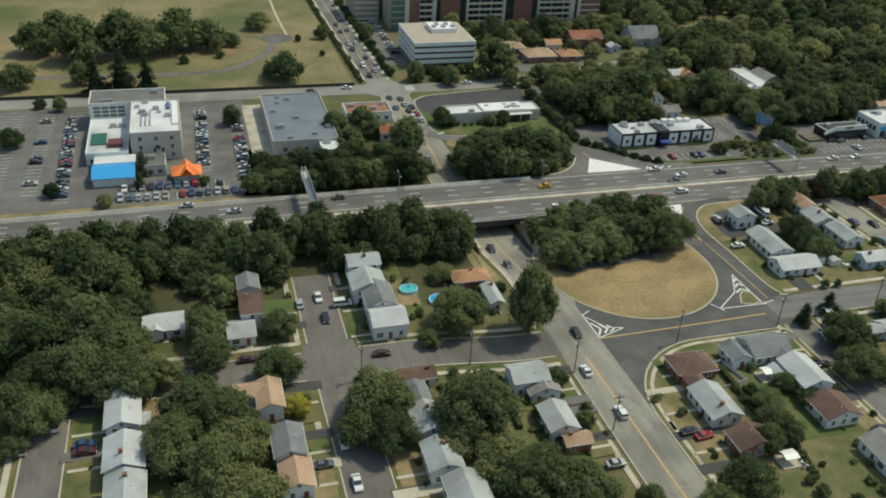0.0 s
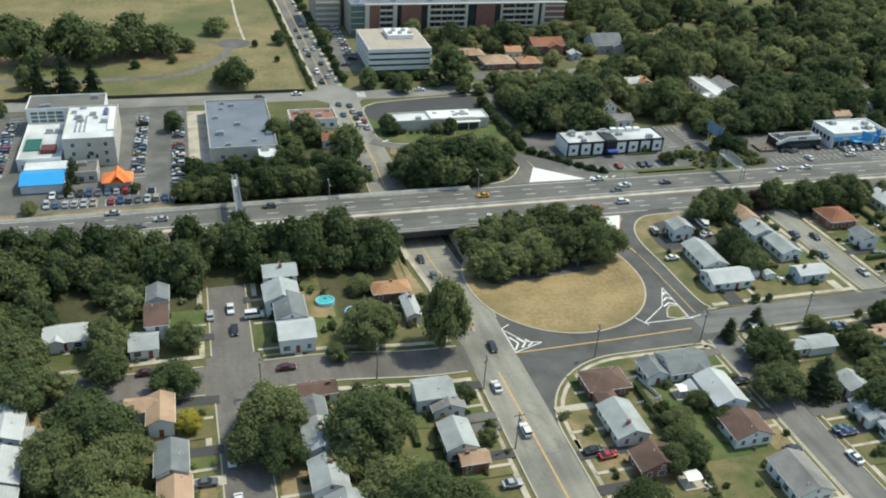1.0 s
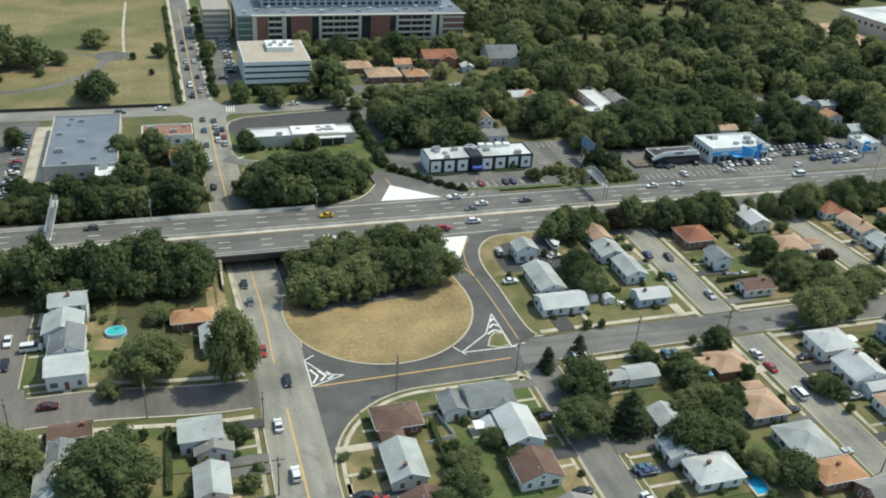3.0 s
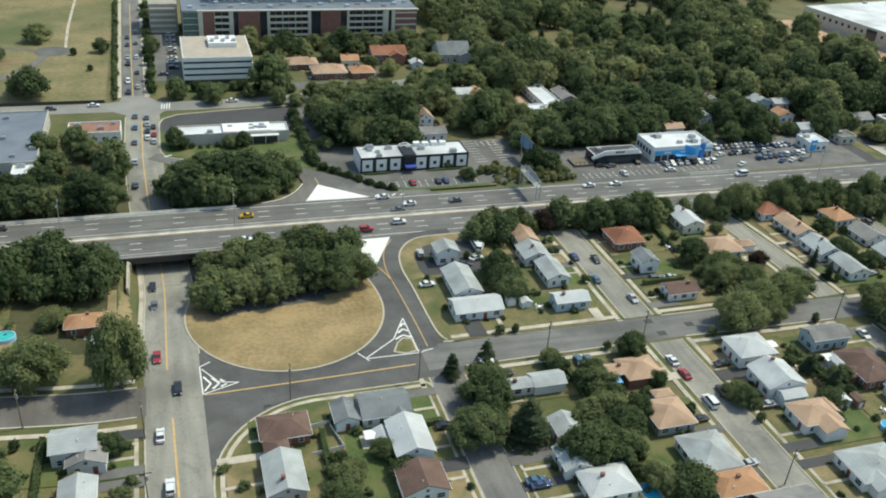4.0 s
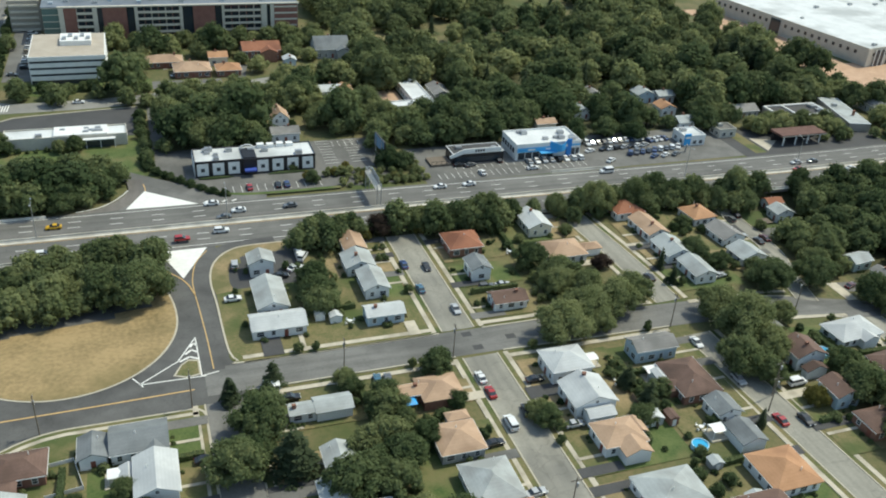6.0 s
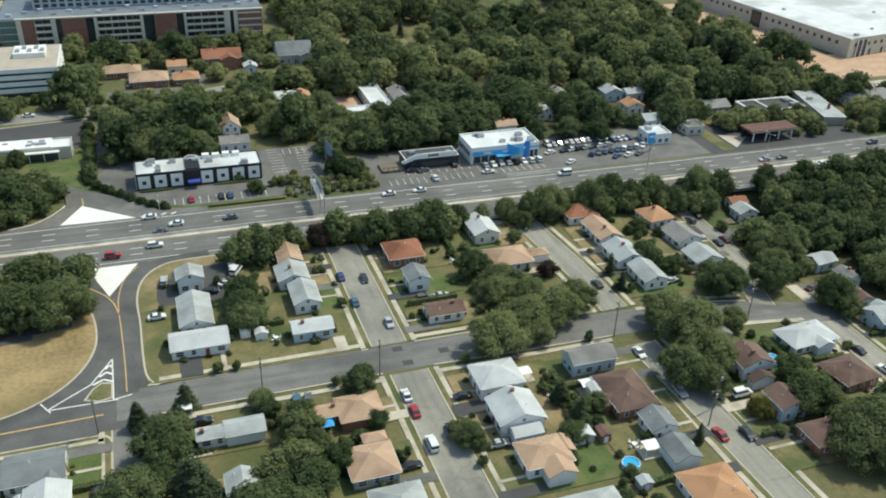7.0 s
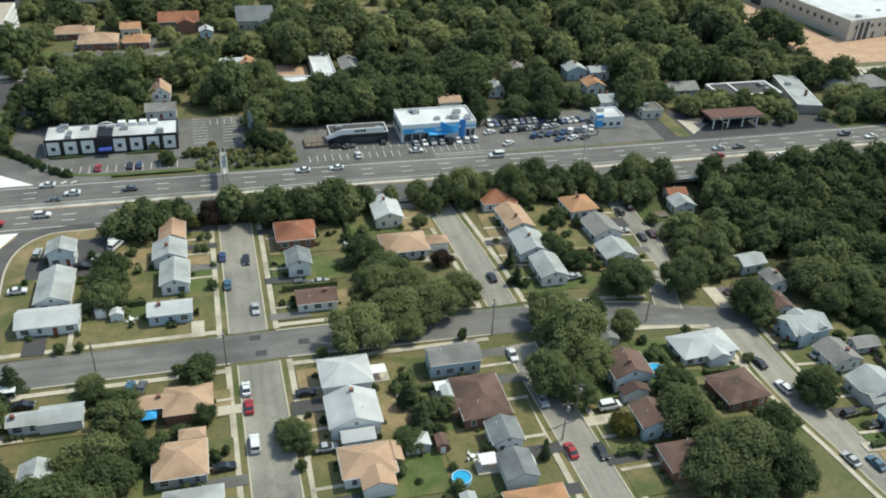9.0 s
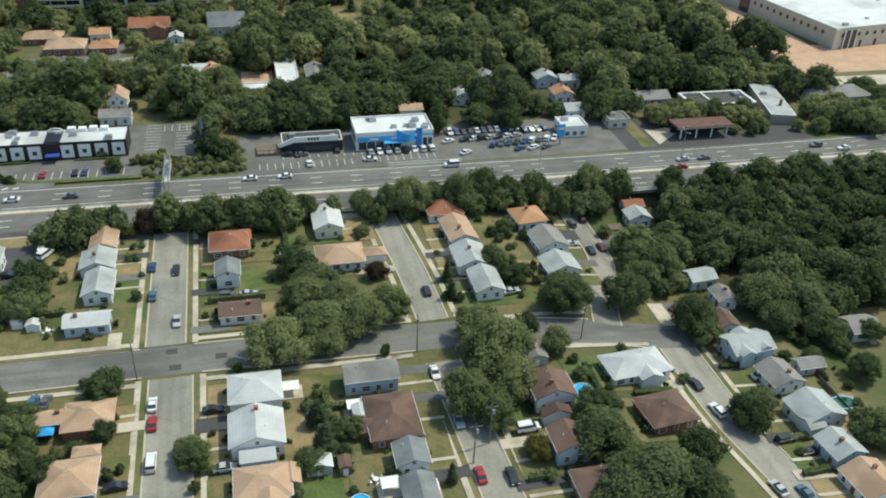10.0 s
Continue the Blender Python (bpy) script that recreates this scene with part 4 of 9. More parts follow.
def broad_tree_meshes(seed, leaves, leaf_mat, squash=0.85, size=0.075, clumps=24):
    """Trunk with limbs and a crown of leaf sprays gathered in uneven clumps, for a crown of radius 1."""
    r = random.Random(seed)
    trunk = bmesh.new()
    tube(trunk, (0, 0, -0.4), (0.02, 0, 0.6), 0.085, 0.06, 7, False)
    boughs = []
    lobes = Vector((seed * 1.37, seed * 0.71, 0))
    big = math.sqrt(24.0 / clumps) ** 0.7
    for i in range(clumps):
        a = i * 2.39996 + r.uniform(-0.45, 0.45)
        lev = ((i + r.random()) / clumps) ** 0.9
        rad = r.uniform(0.19, 0.38) * big
        reach = math.sqrt(max(0.05, 1 - (max(0.0, lev - 0.3) / 0.74) ** 2)) * (0.78 + 0.22 * min(1.0, lev / 0.3))
        reach *= 1 + 0.3 * noise.noise(Vector((math.cos(a) * 1.2, math.sin(a) * 1.2, lev * 1.5)) + lobes)
        ring = max(0.0, reach * r.uniform(0.86, 1.1) - rad * 0.68)
        boughs.append((Vector((ring * math.cos(a), ring * math.sin(a), 0.4 + lev * 1.2 * squash)), rad))
    boughs.append((Vector((r.uniform(-.15, .15), r.uniform(-.15, .15), 0.5 + 1.0 * squash)), 0.36))
    core = 0.66 if clumps > 4 else 0.4
    for c, rad in boughs[::3]:
        tube(trunk, (0.01, 0, r.uniform(0.25, 0.55)), c, 0.035, 0.012, 5, False)
    inner = bmesh.new()
    for i, (c, rad) in enumerate(boughs + [(Vector((0, 0, 0.5 + 0.35 * squash)), core)]):
        b = lump(rad * 0.92, seed + i, 0.88, 1, 0.35)
        b.transform(Matrix.Translation(c))
        me = mesh_of(b, "tmp")
        inner.from_mesh(me)
        bpy.data.meshes.remove(me)
    verts, faces = [], []
    total = sum(q * q for _, q in boughs)
    for c, rad in boughs:
        for k in range(int(leaves * rad * rad / total)):
            v = Vector((r.gauss(0, 1), r.gauss(0, 1), r.gauss(0.35, 1))).normalized()
            p = c + Vector((v.x, v.y, v.z * 0.88)) * rad * (0.84 + 0.62 * r.random() ** 1.5)
            nrm = (v * 0.9 + Vector((0, 0, 0.3)) + 0.38 * Vector((r.gauss(0, 1), r.gauss(0, 1), r.gauss(0, 1)))).normalized()
            u = nrm.orthogonal().normalized()
            w = nrm.cross(u)
            ang = r.uniform(0, math.tau)
            u, w = u * math.cos(ang) + w * math.sin(ang), w * math.cos(ang) - u * math.sin(ang)
            s = size * r.uniform(0.55, 1.3)
            i0 = len(verts)
            verts += [p - u * s, p - w * s * 0.9, p + u * s * 0.8 + w * s * 0.6]
            faces.append((i0, i0 + 1, i0 + 2))
    leaf = bpy.data.meshes.new("crown")
    leaf.from_pydata(verts, [], faces)
    leaf.materials.append(leaf_mat)
    t, n = mesh_of(trunk, "trunk"), mesh_of(inner, "inner_crown")
    t.materials.append(BARK)
    n.materials.append(leaf_mat)
    return t, n, leaf


def conifer_meshes(seed, sprays, leaf_mat):
    """A spruce: whorls of drooping limbs that shorten towards the tip, set with needle sprays."""
    r = random.Random(seed)
    trunk = bmesh.new()
    tube(trunk, (0, 0, -0.3), (0, 0, 2.5), 0.08, 0.015, 6, False)
    inner = bmesh.new()
    bmesh.ops.create_cone(inner, cap_ends=True, segments=9, radius1=0.5, radius2=0.02, depth=2.2, matrix=Matrix.Translation((0, 0, 1.4)))
    for v in inner.verts:
        v.co += Vector((noise.noise(v.co * 3 + Vector((seed, 0, 0))), noise.noise(v.co * 3 + Vector((0, seed, 0))), 0)) * 0.15
    limbs = []
    for k in range(13):
        z = 0.28 + 2.2 * (k / 12.0) ** 1.1
        reach = (1.0 - (k / 12.6)) ** 0.72
        for i in range(9 - k // 3):
            limbs.append((z + r.uniform(-0.07, 0.07), r.uniform(0, math.tau), reach * r.uniform(0.72, 1.12)))
    total = sum(q for _, _, q in limbs)
    verts, faces = [], []
    for z, a, reach in limbs:
        d = Vector((math.cos(a), math.sin(a), 0))
        side = Vector((-d.y, d.x, 0))
        for k in range(max(3, int(sprays * reach / total))):
            u = r.random() ** 0.6
            p = d * reach * u + side * r.gauss(0, 0.10) * (0.4 + u) + Vector((0, 0, z + 0.12 * u - 0.3 * u * u * reach + r.gauss(0, 0.03)))
            out = (d + side * r.gauss(0, 0.5) + Vector((0, 0, r.uniform(-0.45, 0.1)))).normalized()
            cross = out.cross(Vector((0, 0, 1))).normalized()
            q = 0.10 * r.uniform(0.6, 1.35)
            i0 = len(verts)
            verts += [p - cross * q * 0.7, p + out * q * 1.2, p + cross * q * 0.7]
            faces.append((i0, i0 + 1, i0 + 2))
    leaf = bpy.data.meshes.new("crown")
    leaf.from_pydata(verts, [], faces)
    leaf.materials.append(leaf_mat)
    t, n = mesh_of(trunk, "trunk"), mesh_of(inner, "inner_crown")
    t.materials.append(BARK)
    n.materials.append(leaf_mat)
    return t, n, leaf


BROAD = [broad_tree_meshes(11 + k, 4300, LEAF, 0.62 + 0.12 * (k % 4), 0.072, 20 + 3 * (k % 4)) for k in range(8)]
BIG = [broad_tree_meshes(101 + k, 6600, LEAF, 0.66 + 0.12 * (k % 3), 0.057, 30) for k in range(4)]
DARKTREE = [broad_tree_meshes(111 + k, 6500, LEAF_DARK, 0.8, 0.058, 28) for k in range(2)]
MID = [broad_tree_meshes(31 + k, 1200, LEAF, 0.66 + 0.12 * (k % 4), 0.122, 12 + 2 * (k % 3)) for k in range(8)]
SMALL = [broad_tree_meshes(51 + k, 620, LEAF, 0.7 + 0.1 * (k % 3), 0.165, 8 + k % 3) for k in range(5)]
YELLOWTREE = [broad_tree_meshes(61, 3600, LEAF_YEL, 0.85, 0.08, 18)]
LOCUST = [broad_tree_meshes(131 + k, 6800, LEAF_LIGHT, 0.8, 0.052, 30) for k in range(2)]
OLIVETREE = [broad_tree_meshes(64, 3600, LEAF_OLIVE, 0.8, 0.08, 18)]
PURPLETREE = [broad_tree_meshes(67, 3600, LEAF_RED, 0.85, 0.08, 18)]
TINY = [broad_tree_meshes(91 + k, 120, LEAF, 0.6, 0.27, 4) for k in range(4)]
PINES = [conifer_meshes(71 + k, 2600, LEAF_PINE) for k in range(3)]
FARPINES = [conifer_meshes(81 + k, 900, LEAF_PINE) for k in range(2)]
TREE_LABELS = {"locust": "broad tree with a light green airy crown", "oak": "broad dark green deciduous tree with a dense uneven crown", "bush": "small rounded green garden tree or shrub",
               "dark": "large dark oak with a dense rounded crown", "yellow": "tree with bright yellow-green leaves", "purple": "tree with dark purple leaves", "olive": "small tree with yellowing olive leaves", "pine": "dark green conifer with drooping branches"}
trng = random.Random(23)


def tree(kind, x, y, r, tall=1.0):
    """One tree whose crown has radius r."""
    pool = {"oak": BIG if r > 5.5 else BROAD, "dark": DARKTREE, "bush": SMALL, "yellow": YELLOWTREE, "purple": PURPLETREE, "olive": OLIVETREE, "locust": LOCUST, "pine": PINES}[kind]
    t, n, leaf = pool[trng.randrange(len(pool))]
    ob = empty("tree" if kind != "bush" else "shrub", x, y, None, trng.uniform(0, 360))
    tagged(ob, TREE_LABELS[kind], "tree" if kind != "bush" else "shrub", "trees of the suburb" if kind != "bush" else "garden shrubs")
    s = r * trng.uniform(0.95, 1.05)
    q = trng.uniform(0.88, 1.12)
    ob.scale = (s * q, s / q, s * tall * trng.uniform(0.92, 1.08))
    for name, me in (("trunk", t), ("inner_crown", n), ("crown", leaf)):
        part(name, me, None, ob)
    return ob


def grove(kind, rows):
    for x, y, r in rows:
        small = r < (1.35 if kind == "pine" else 2.0)
        tree("bush" if small and kind in ("oak", "pine") else kind, x, y, r, 1.45 if r < 1.36 or (kind == "pine" and r < 2.0) else (0.85 if kind == "pine" and r > 4 else 1.0))


# gardens and yards north of the highway that stay open: x, y and half width of the building behind
OPEN_YARDS = ((243.5, 326.8, 9), (256, 333, 4), (245, 344, 6), (267.5, 343, 4), (221, 351, 5), (227, 349, 3), (298, 298.5, 3.5), (320, 310, 3), (334.5, 328, 3), (358.5, 324, 4), (368, 322, 4), (360, 308, 4), (358.5, 291.5, 4),
              (194.5, 312, 6), (392, 300, 6), (205, 300, 8), (156.5, 402, 6), (167.5, 388.5, 7), (183, 387, 5), (200.5, 409, 8), (234, 409, 7), (212, 396, 3))


def in_yard(x, y, s):
    return any(abs(x - a) < w + 0.45 * s and -11.0 < y - b < 4.0 + 0.4 * s for a, b, w in OPEN_YARDS)


def joined_trees(name, places, pool, label, seed=1, mean=0.0, tall=1.0):
    """Many trees standing close together or far off, joined into one mass of crowns and trunks."""
    r = random.Random(seed)
    V, T, Mi, tones, base = [], [], [], [], 0
    cache = {}
    for x, y, s in places:
        if s > 1.6 and y > 285 and in_yard(x, y, s):
            continue
        tri = pool[r.randrange(len(pool))]
        q = r.uniform(0.88, 1.12)
        tone = max(-1.0, min(1.0, r.gauss(mean, 0.7)))
        m = np.array(pose(x, y, land_z(x, y), 0, 0, r.uniform(0, 360)) @ Matrix.Diagonal((s * q, s / q, s * tall * r.uniform(0.9, 1.15), 1)))
        for k, src in enumerate(tri):
            if src.name not in cache:
                co = np.empty(len(src.vertices) * 3, np.float32)
                src.vertices.foreach_get("co", co)
                src.calc_loop_triangles()
                ix = np.empty(len(src.loop_triangles) * 3, np.int32)
                src.loop_triangles.foreach_get("vertices", ix)
                cache[src.name] = (co.reshape(-1, 3), ix.reshape(-1, 3))
            co, ix = cache[src.name]
            V.append(co @ m[:3, :3].T + m[:3, 3])
            T.append(ix + base)
            Mi.append(np.full(len(ix), k, np.int32))
            tones.append(np.full(len(co), tone, np.float32))
            base += len(co)
    V, T, Mi = np.concatenate(V), np.concatenate(T), np.concatenate(Mi)
    me = bpy.data.meshes.new(name)
    me.vertices.add(len(V))
    me.vertices.foreach_set("co", V.astype(np.float32).ravel())
    me.loops.add(len(T) * 3)
    me.loops.foreach_set("vertex_index", T.astype(np.int32).ravel())
    me.polygons.add(len(T))
    me.polygons.foreach_set("loop_start", np.arange(len(T), dtype=np.int32) * 3)
    for mt in (BARK, pool[0][1].materials[0], pool[0][2].materials[0]):
        me.materials.append(mt)
    me.polygons.foreach_set("material_index", Mi)
    me.attributes.new("tone", "FLOAT", "POINT").data.foreach_set("value", np.concatenate(tones))
    me.update(calc_edges=True)
    me.validate()
    return tagged(new(name, me), label, "trees", kind="stuff")


def scatter(seed, x0, x1, y0, y1, spacing, rmin, rmax, keep=lambda x, y: True, limit=600):
    r = random.Random(seed)
    made = []
    for k in range(int((x1 - x0) * (y1 - y0) / spacing ** 2 * 5)):
        x, y = r.uniform(x0, x1), r.uniform(y0, y1)
        if keep(x, y) and all((x - a) ** 2 + (y - b) ** 2 > spacing ** 2 for a, b, _ in made):
            made.append((x, y, r.uniform(rmin, rmax)))
            if len(made) >= limit:
                break
    return made


# ---- cars ----
def car_body(profile, width, sections):
    """Lower body or cabin: a side profile (x, z) drawn across the width with rounded flanks."""
    bm = bmesh.new()
    rings = []
    for yy, inset in sections:
        cx = sum(p[0] for p in profile) / len(profile)
        rings.append([bm.verts.new((cx + (px - cx) * (1 - inset * 0.5), yy * width / 2, pz - (inset * 0.12 if pz > 0.8 else 0))) for px, pz in profile])
    n = len(profile)
    for a, b in zip(rings, rings[1:]):
        for i in range(n):
            bm.faces.new((a[i], a[(i + 1) % n], b[(i + 1) % n], b[i]))
    bm.faces.new(rings[0][::-1])
    bm.faces.new(rings[-1])
    bmesh.ops.recalc_face_normals(bm, faces=bm.faces)
    return bm


SEC = ((-1.0, 0.12), (-0.93, 0.0), (0.93, 0.0), (1.0, 0.12))


def wheel_mesh():
    bm = bmesh.new()
    tube(bm, (0, -0.11, 0), (0, 0.11, 0), 0.33, 0.33, 12)
    return mesh_of(bm, "wheel")


WHEEL = wheel_mesh()
WHEEL.materials.append(RUBBER)
LAMP = mesh_of(boxes((-0.05, -0.22, -0.08, 0.05, 0.22, 0.08)), "headlight")
LAMP.materials.append(plain("lamp_glass", (0.75, 0.76, 0.74), 0.2))
TAIL = mesh_of(boxes((-0.05, -0.2, -0.09, 0.05, 0.2, 0.09)), "tail_light")
TAIL.materials.append(plain("red_lamp_glass", (0.35, 0.02, 0.02), 0.25))


def car_kind(shape, paint, label, category="car", lamps=True):
    ob = new("car" if category == "car" else "van")
    tagged(ob, label, category, "cars on streets and car parks")
    if shape == "sedan":
        low = [(-2.25, 0.3), (-2.3, 0.62), (-2.2, 0.92), (-1.3, 0.98), (0.95, 0.95), (1.95, 0.84), (2.28, 0.62), (2.28, 0.32)]
        cab = [(-1.75, 0.95), (-1.05, 1.38), (0.25, 1.41), (1.1, 0.93)]
        top = [(-1.05, 1.37), (-0.95, 1.44), (0.15, 1.46), (0.3, 1.38)]
        wd, wx = 1.78, 1.38
    elif shape == "suv":
        low = [(-2.3, 0.4), (-2.34, 0.8), (-2.28, 1.08), (0.95, 1.08), (2.1, 0.98), (2.3, 0.7), (2.3, 0.4)]
        cab = [(-2.2, 1.06), (-2.0, 1.62), (0.2, 1.66), (1.05, 1.06)]
        top = [(-2.02, 1.6), (-1.95, 1.72), (0.1, 1.74), (0.25, 1.63)]
        wd, wx = 1.86, 1.42
    else:
        low = [(-2.6, 0.4), (-2.64, 0.9), (-2.6, 1.25), (1.5, 1.22), (2.35, 1.02), (2.5, 0.7), (2.5, 0.4)]
        cab = [(-2.55, 1.2), (-2.45, 1.95), (0.7, 1.98), (1.6, 1.2)]
        top = [(-2.5, 1.9), (-2.45, 2.08), (0.6, 2.1), (0.8, 1.95)]
        wd, wx = 1.98, 1.6
    part("body", car_body(low, wd, SEC), paint, ob)
    part("cabin_glass", car_body(cab, wd * 0.88, ((-1, 0.14), (-0.95, 0), (0.95, 0), (1, 0.14))), GLASS, ob, "dark tinted windows")
    part("roof", car_body(top, wd * 0.82, ((-1, 0.08), (1, 0.08))), paint, ob)
    for sx in (-1, 1):
        for sy in (-1, 1):
            wob = part("wheel", WHEEL, None, ob)
            wob.location = (sx * wx, sy * (wd / 2 - 0.1), 0.33)
    zl = 0.68 if shape == "sedan" else 0.82
    for sy in (-1, 1) if lamps else ():
        for me, xx, nm in ((LAMP, low[-1][0], "headlight"), (TAIL, low[0][0] - 0.02, "tail_light")):
            l = part(nm, me, None, ob)
            l.location = (xx, sy * wd * 0.36, zl)
    return ob


PAINTS = {"white": (0.72, 0.72, 0.71), "silver": (0.42, 0.43, 0.44), "black": (0.014, 0.014, 0.016), "blue": (0.03, 0.06, 0.16),
          "red": (0.36, 0.02, 0.02), "maroon": (0.09, 0.014, 0.016), "grey": (0.11, 0.115, 0.12), "tan": (0.34, 0.28, 0.2), "teal": (0.05, 0.13, 0.19), "yellow": (0.62, 0.36, 0.03)}
PAINT = {k: plain(k + "_car_paint", v, 0.28, 0.0, 0.5, 0.6) for k, v in PAINTS.items()}
CARS = {}


def car(x, y, rot, paint="silver", shape="sedan", z=None, lamps=True):
    """A standing car; rot is the heading of its nose in degrees from +x."""
    zz = land_z(x, y) + (0.09 if z is None else z)
    m = pose(x, y, zz, 0, 0, rot)
    key = (paint, shape, lamps)
    if key in CARS:
        return copy_thing(CARS[key], m)
    words = {"sedan": paint + " saloon car standing on the asphalt", "suv": paint + " estate car with a high roof on asphalt", "van": paint + " van with a long roof on asphalt"}
    CARS[key] = car_kind(shape, PAINT[paint], words[shape], "van" if shape == "van" else "car", lamps)
    CARS[key].matrix_world = m
    return CARS[key]


crng = random.Random(5)


def car_row(x0, y0, x1, y1, n, rot, fill=0.9):
    """Parked cars side by side along a line."""
    for i in range(n):
        if crng.random() > fill:
            continue
        u = i / max(1, n - 1)
        paint = crng.choice(["white", "silver", "silver", "black", "blue", "grey", "grey", "black", "teal", "tan", "grey", "silver", "red"] if y0 > 290 or x0 < 100 else ["white", "white", "silver", "blue", "grey", "black"])
        car(x0 + (x1 - x0) * u, y0 + (y1 - y0) * u, rot + crng.choice([0, 180]) + crng.uniform(-2, 2), paint, crng.choice(["sedan", "sedan", "suv"]), lamps=False)


# ---- houses ----
house(171.6, 214.3, 7.1, 6.5, 4.5, "y", "light", "white", "two-storey white-sided house with a light grey gabled shingle roof", rot=0, face="S", chimney=False)
house(171.6, 198.0, 8.3, 14.8, 3.0, "y", "light", "white", "single-storey white-sided house with a light grey gabled shingle roof", rot=0, face="S", chimney=False)
house(171.6, 185.2, 14.2, 7.9, 3.0, "x", "white", "white", "single-storey white-sided house with a pale gabled shingle roof", rot=0, face="S", chimney=False)
house(199.3, 219.5, 6.8, 9.6, 3.5, "y", "tan", "white", "single-storey white-sided house with a tan gabled shingle roof", rot=0, face="E", chimney=False)
house(198.6, 210.0, 8.6, 9.1, 3.0, "y", "light", "white", "single-storey white-sided house with a light grey gabled shingle roof", rot=0, face="E")
house(200.0, 198.4, 7.2, 11.2, 3.2, "y", "light", "white", "single-storey white-sided house with a light grey gabled shingle roof", rot=0, face="E", chimney=False)
house(199.0, 183.3, 10.6, 5.8, 3.2, "x", "white", "blue", "single-storey pale blue house with a pale gabled shingle roof", rot=0, face="E")
house(231.8, 214.2, 10.6, 10.5, 3.2, "x", "rust", "brick", "single-storey brick house with a rust-red hipped shingle roof", rot=0, style="hip", face="W", chimney=False, wings=((3.6, 2.6, 4.6, 5.0, 3.0, "x", "hip"), ))
house(231.2, 198.8, 6.3, 7.7, 4.0, "y", "slate", "white", "single-storey white-sided house with a slate-grey gabled shingle roof", rot=0, face="W", chimney=False)
house(233.8, 182.2, 10.2, 6.4, 2.8, "x", "brown", "white", "single-storey white-sided house with a brown gabled shingle roof", rot=0, face="W")
house(259.0, 221.4, 8.2, 11.9, 3.5, "y", "white", "cream", "single-storey cream-sided house with a pale gabled shingle roof", rot=0, face="E")
house(260.4, 202.9, 12.6, 10.0, 3.0, "x", "tan", "white", "single-storey white-sided house with a tan hipped shingle roof", rot=0, style="hip", face="E", chimney=False, wings=((9.1, -0.2, 6.6, 4.1, 2.8, "x", "hip"), ))
house(293.5, 224.5, 10.6, 10.3, 3.0, "x", "rust", "white", "single-storey white-sided house with a rust-red hipped shingle roof", rot=0, style="hip", face="W", chimney=False, wings=((2.5, -4.6, 5.0, 4.5, 2.8, "y", "hip"), ))
house(294.9, 210.7, 8.0, 13.1, 3.0, "y", "tan", "white", "single-storey white-sided house with a tan gabled shingle roof", rot=3, face="W")
house(294.7, 196.3, 9.0, 11.2, 3.0, "y", "light", "white", "single-storey white-sided house with a light grey gabled shingle roof", rot=0, face="W")
house(295.7, 184.0, 7.6, 11.1, 3.0, "y", "light", "white", "single-storey white-sided house with a light grey gabled shingle roof", rot=0, face="W", chimney=False)
house(317.5, 217.0, 9.3, 9.5, 3.2, "y", "orange", "white", "single-storey white-sided house with a orange hipped shingle roof", rot=5, style="hip", face="E")
house(319.3, 203.5, 9.1, 10.4, 3.0, "y", "gray", "white", "single-storey white-sided house with a grey gabled shingle roof", rot=5, face="E", chimney=False)
house(318.1, 190.1, 9.5, 8.8, 3.0, "y", "light", "white", "single-storey white-sided house with a light grey gabled shingle roof", rot=3, face="E", chimney=False)
house(353.8, 223.4, 6.9, 5.0, 3.0, "x", "rust", "white", "single-storey white-sided house with a rust-red gabled shingle roof", rot=0, face="W", chimney=False)
house(353.1, 217.5, 7.3, 6.5, 3.5, "y", "light", "white", "single-storey white-sided house with a light grey gabled shingle roof", rot=0, face="W", chimney=False)
house(356.4, 183.1, 8.3, 6.0, 3.5, "x", "light", "green", "single-storey pale green house with a light grey gabled shingle roof", rot=6, face="W", chimney=False)
house(358.7, 173.8, 5.5, 6.9, 3.0, "y", "gray", "white", "single-storey white-sided house with a grey gabled shingle roof", rot=0, face="W")
house(353.2, 163.2, 5.7, 7.4, 3.0, "y", "brown", "white", "single-storey white-sided house with a brown gabled shingle roof", rot=0, face="W", chimney=False)
house(196.7, 150.1, 10.9, 4.3, 3.0, "x", "tan", "brick", "single-storey brick house with a tan hipped shingle roof", rot=0, style="hip", face="E", wings=((6.3, -0.5, 10.0, 8.9, 2.8, "x", "hip"), ))
house(201.4, 132.4, 10.2, 9.7, 3.0, "x", "tan", "gray", "single-storey grey-sided house with a tan hipped shingle roof", rot=0, style="hip", face="E", chimney=False, wings=((2.3, 6.9, 5.2, 2.9, 2.8, "x", "hip"), ))
house(236.1, 151.0, 11.0, 9.4, 4.0, "x", "white", "white", "single-storey white-sided house with a pale hipped shingle roof", rot=0, style="hip", face="W", chimney=False)
house(235.9, 138.8, 10.8, 10.3, 3.6, "y", "white", "white", "single-storey white-sided house with a pale gabled shingle roof", rot=0, face="W", wings=((-0.1, -6.5, 7.0, 4.0, 2.8, "x", "gable"), ))
house(236.4, 124.6, 10.6, 8.4, 3.2, "x", "tan", "white", "single-storey white-sided house with a tan hipped shingle roof", rot=0, style="hip", face="W", chimney=False, wings=((1.2, -5.0, 6.6, 5.0, 3.0, "y", "gable"), (5.4, 1.4, 3.4, 5.2, 2.7, "y", "gable")))
house(260.8, 151.9, 12.1, 6.6, 4.0, "x", "gray", "blue", "single-storey pale blue house with a grey gabled shingle roof", rot=0, face="E", chimney=False)
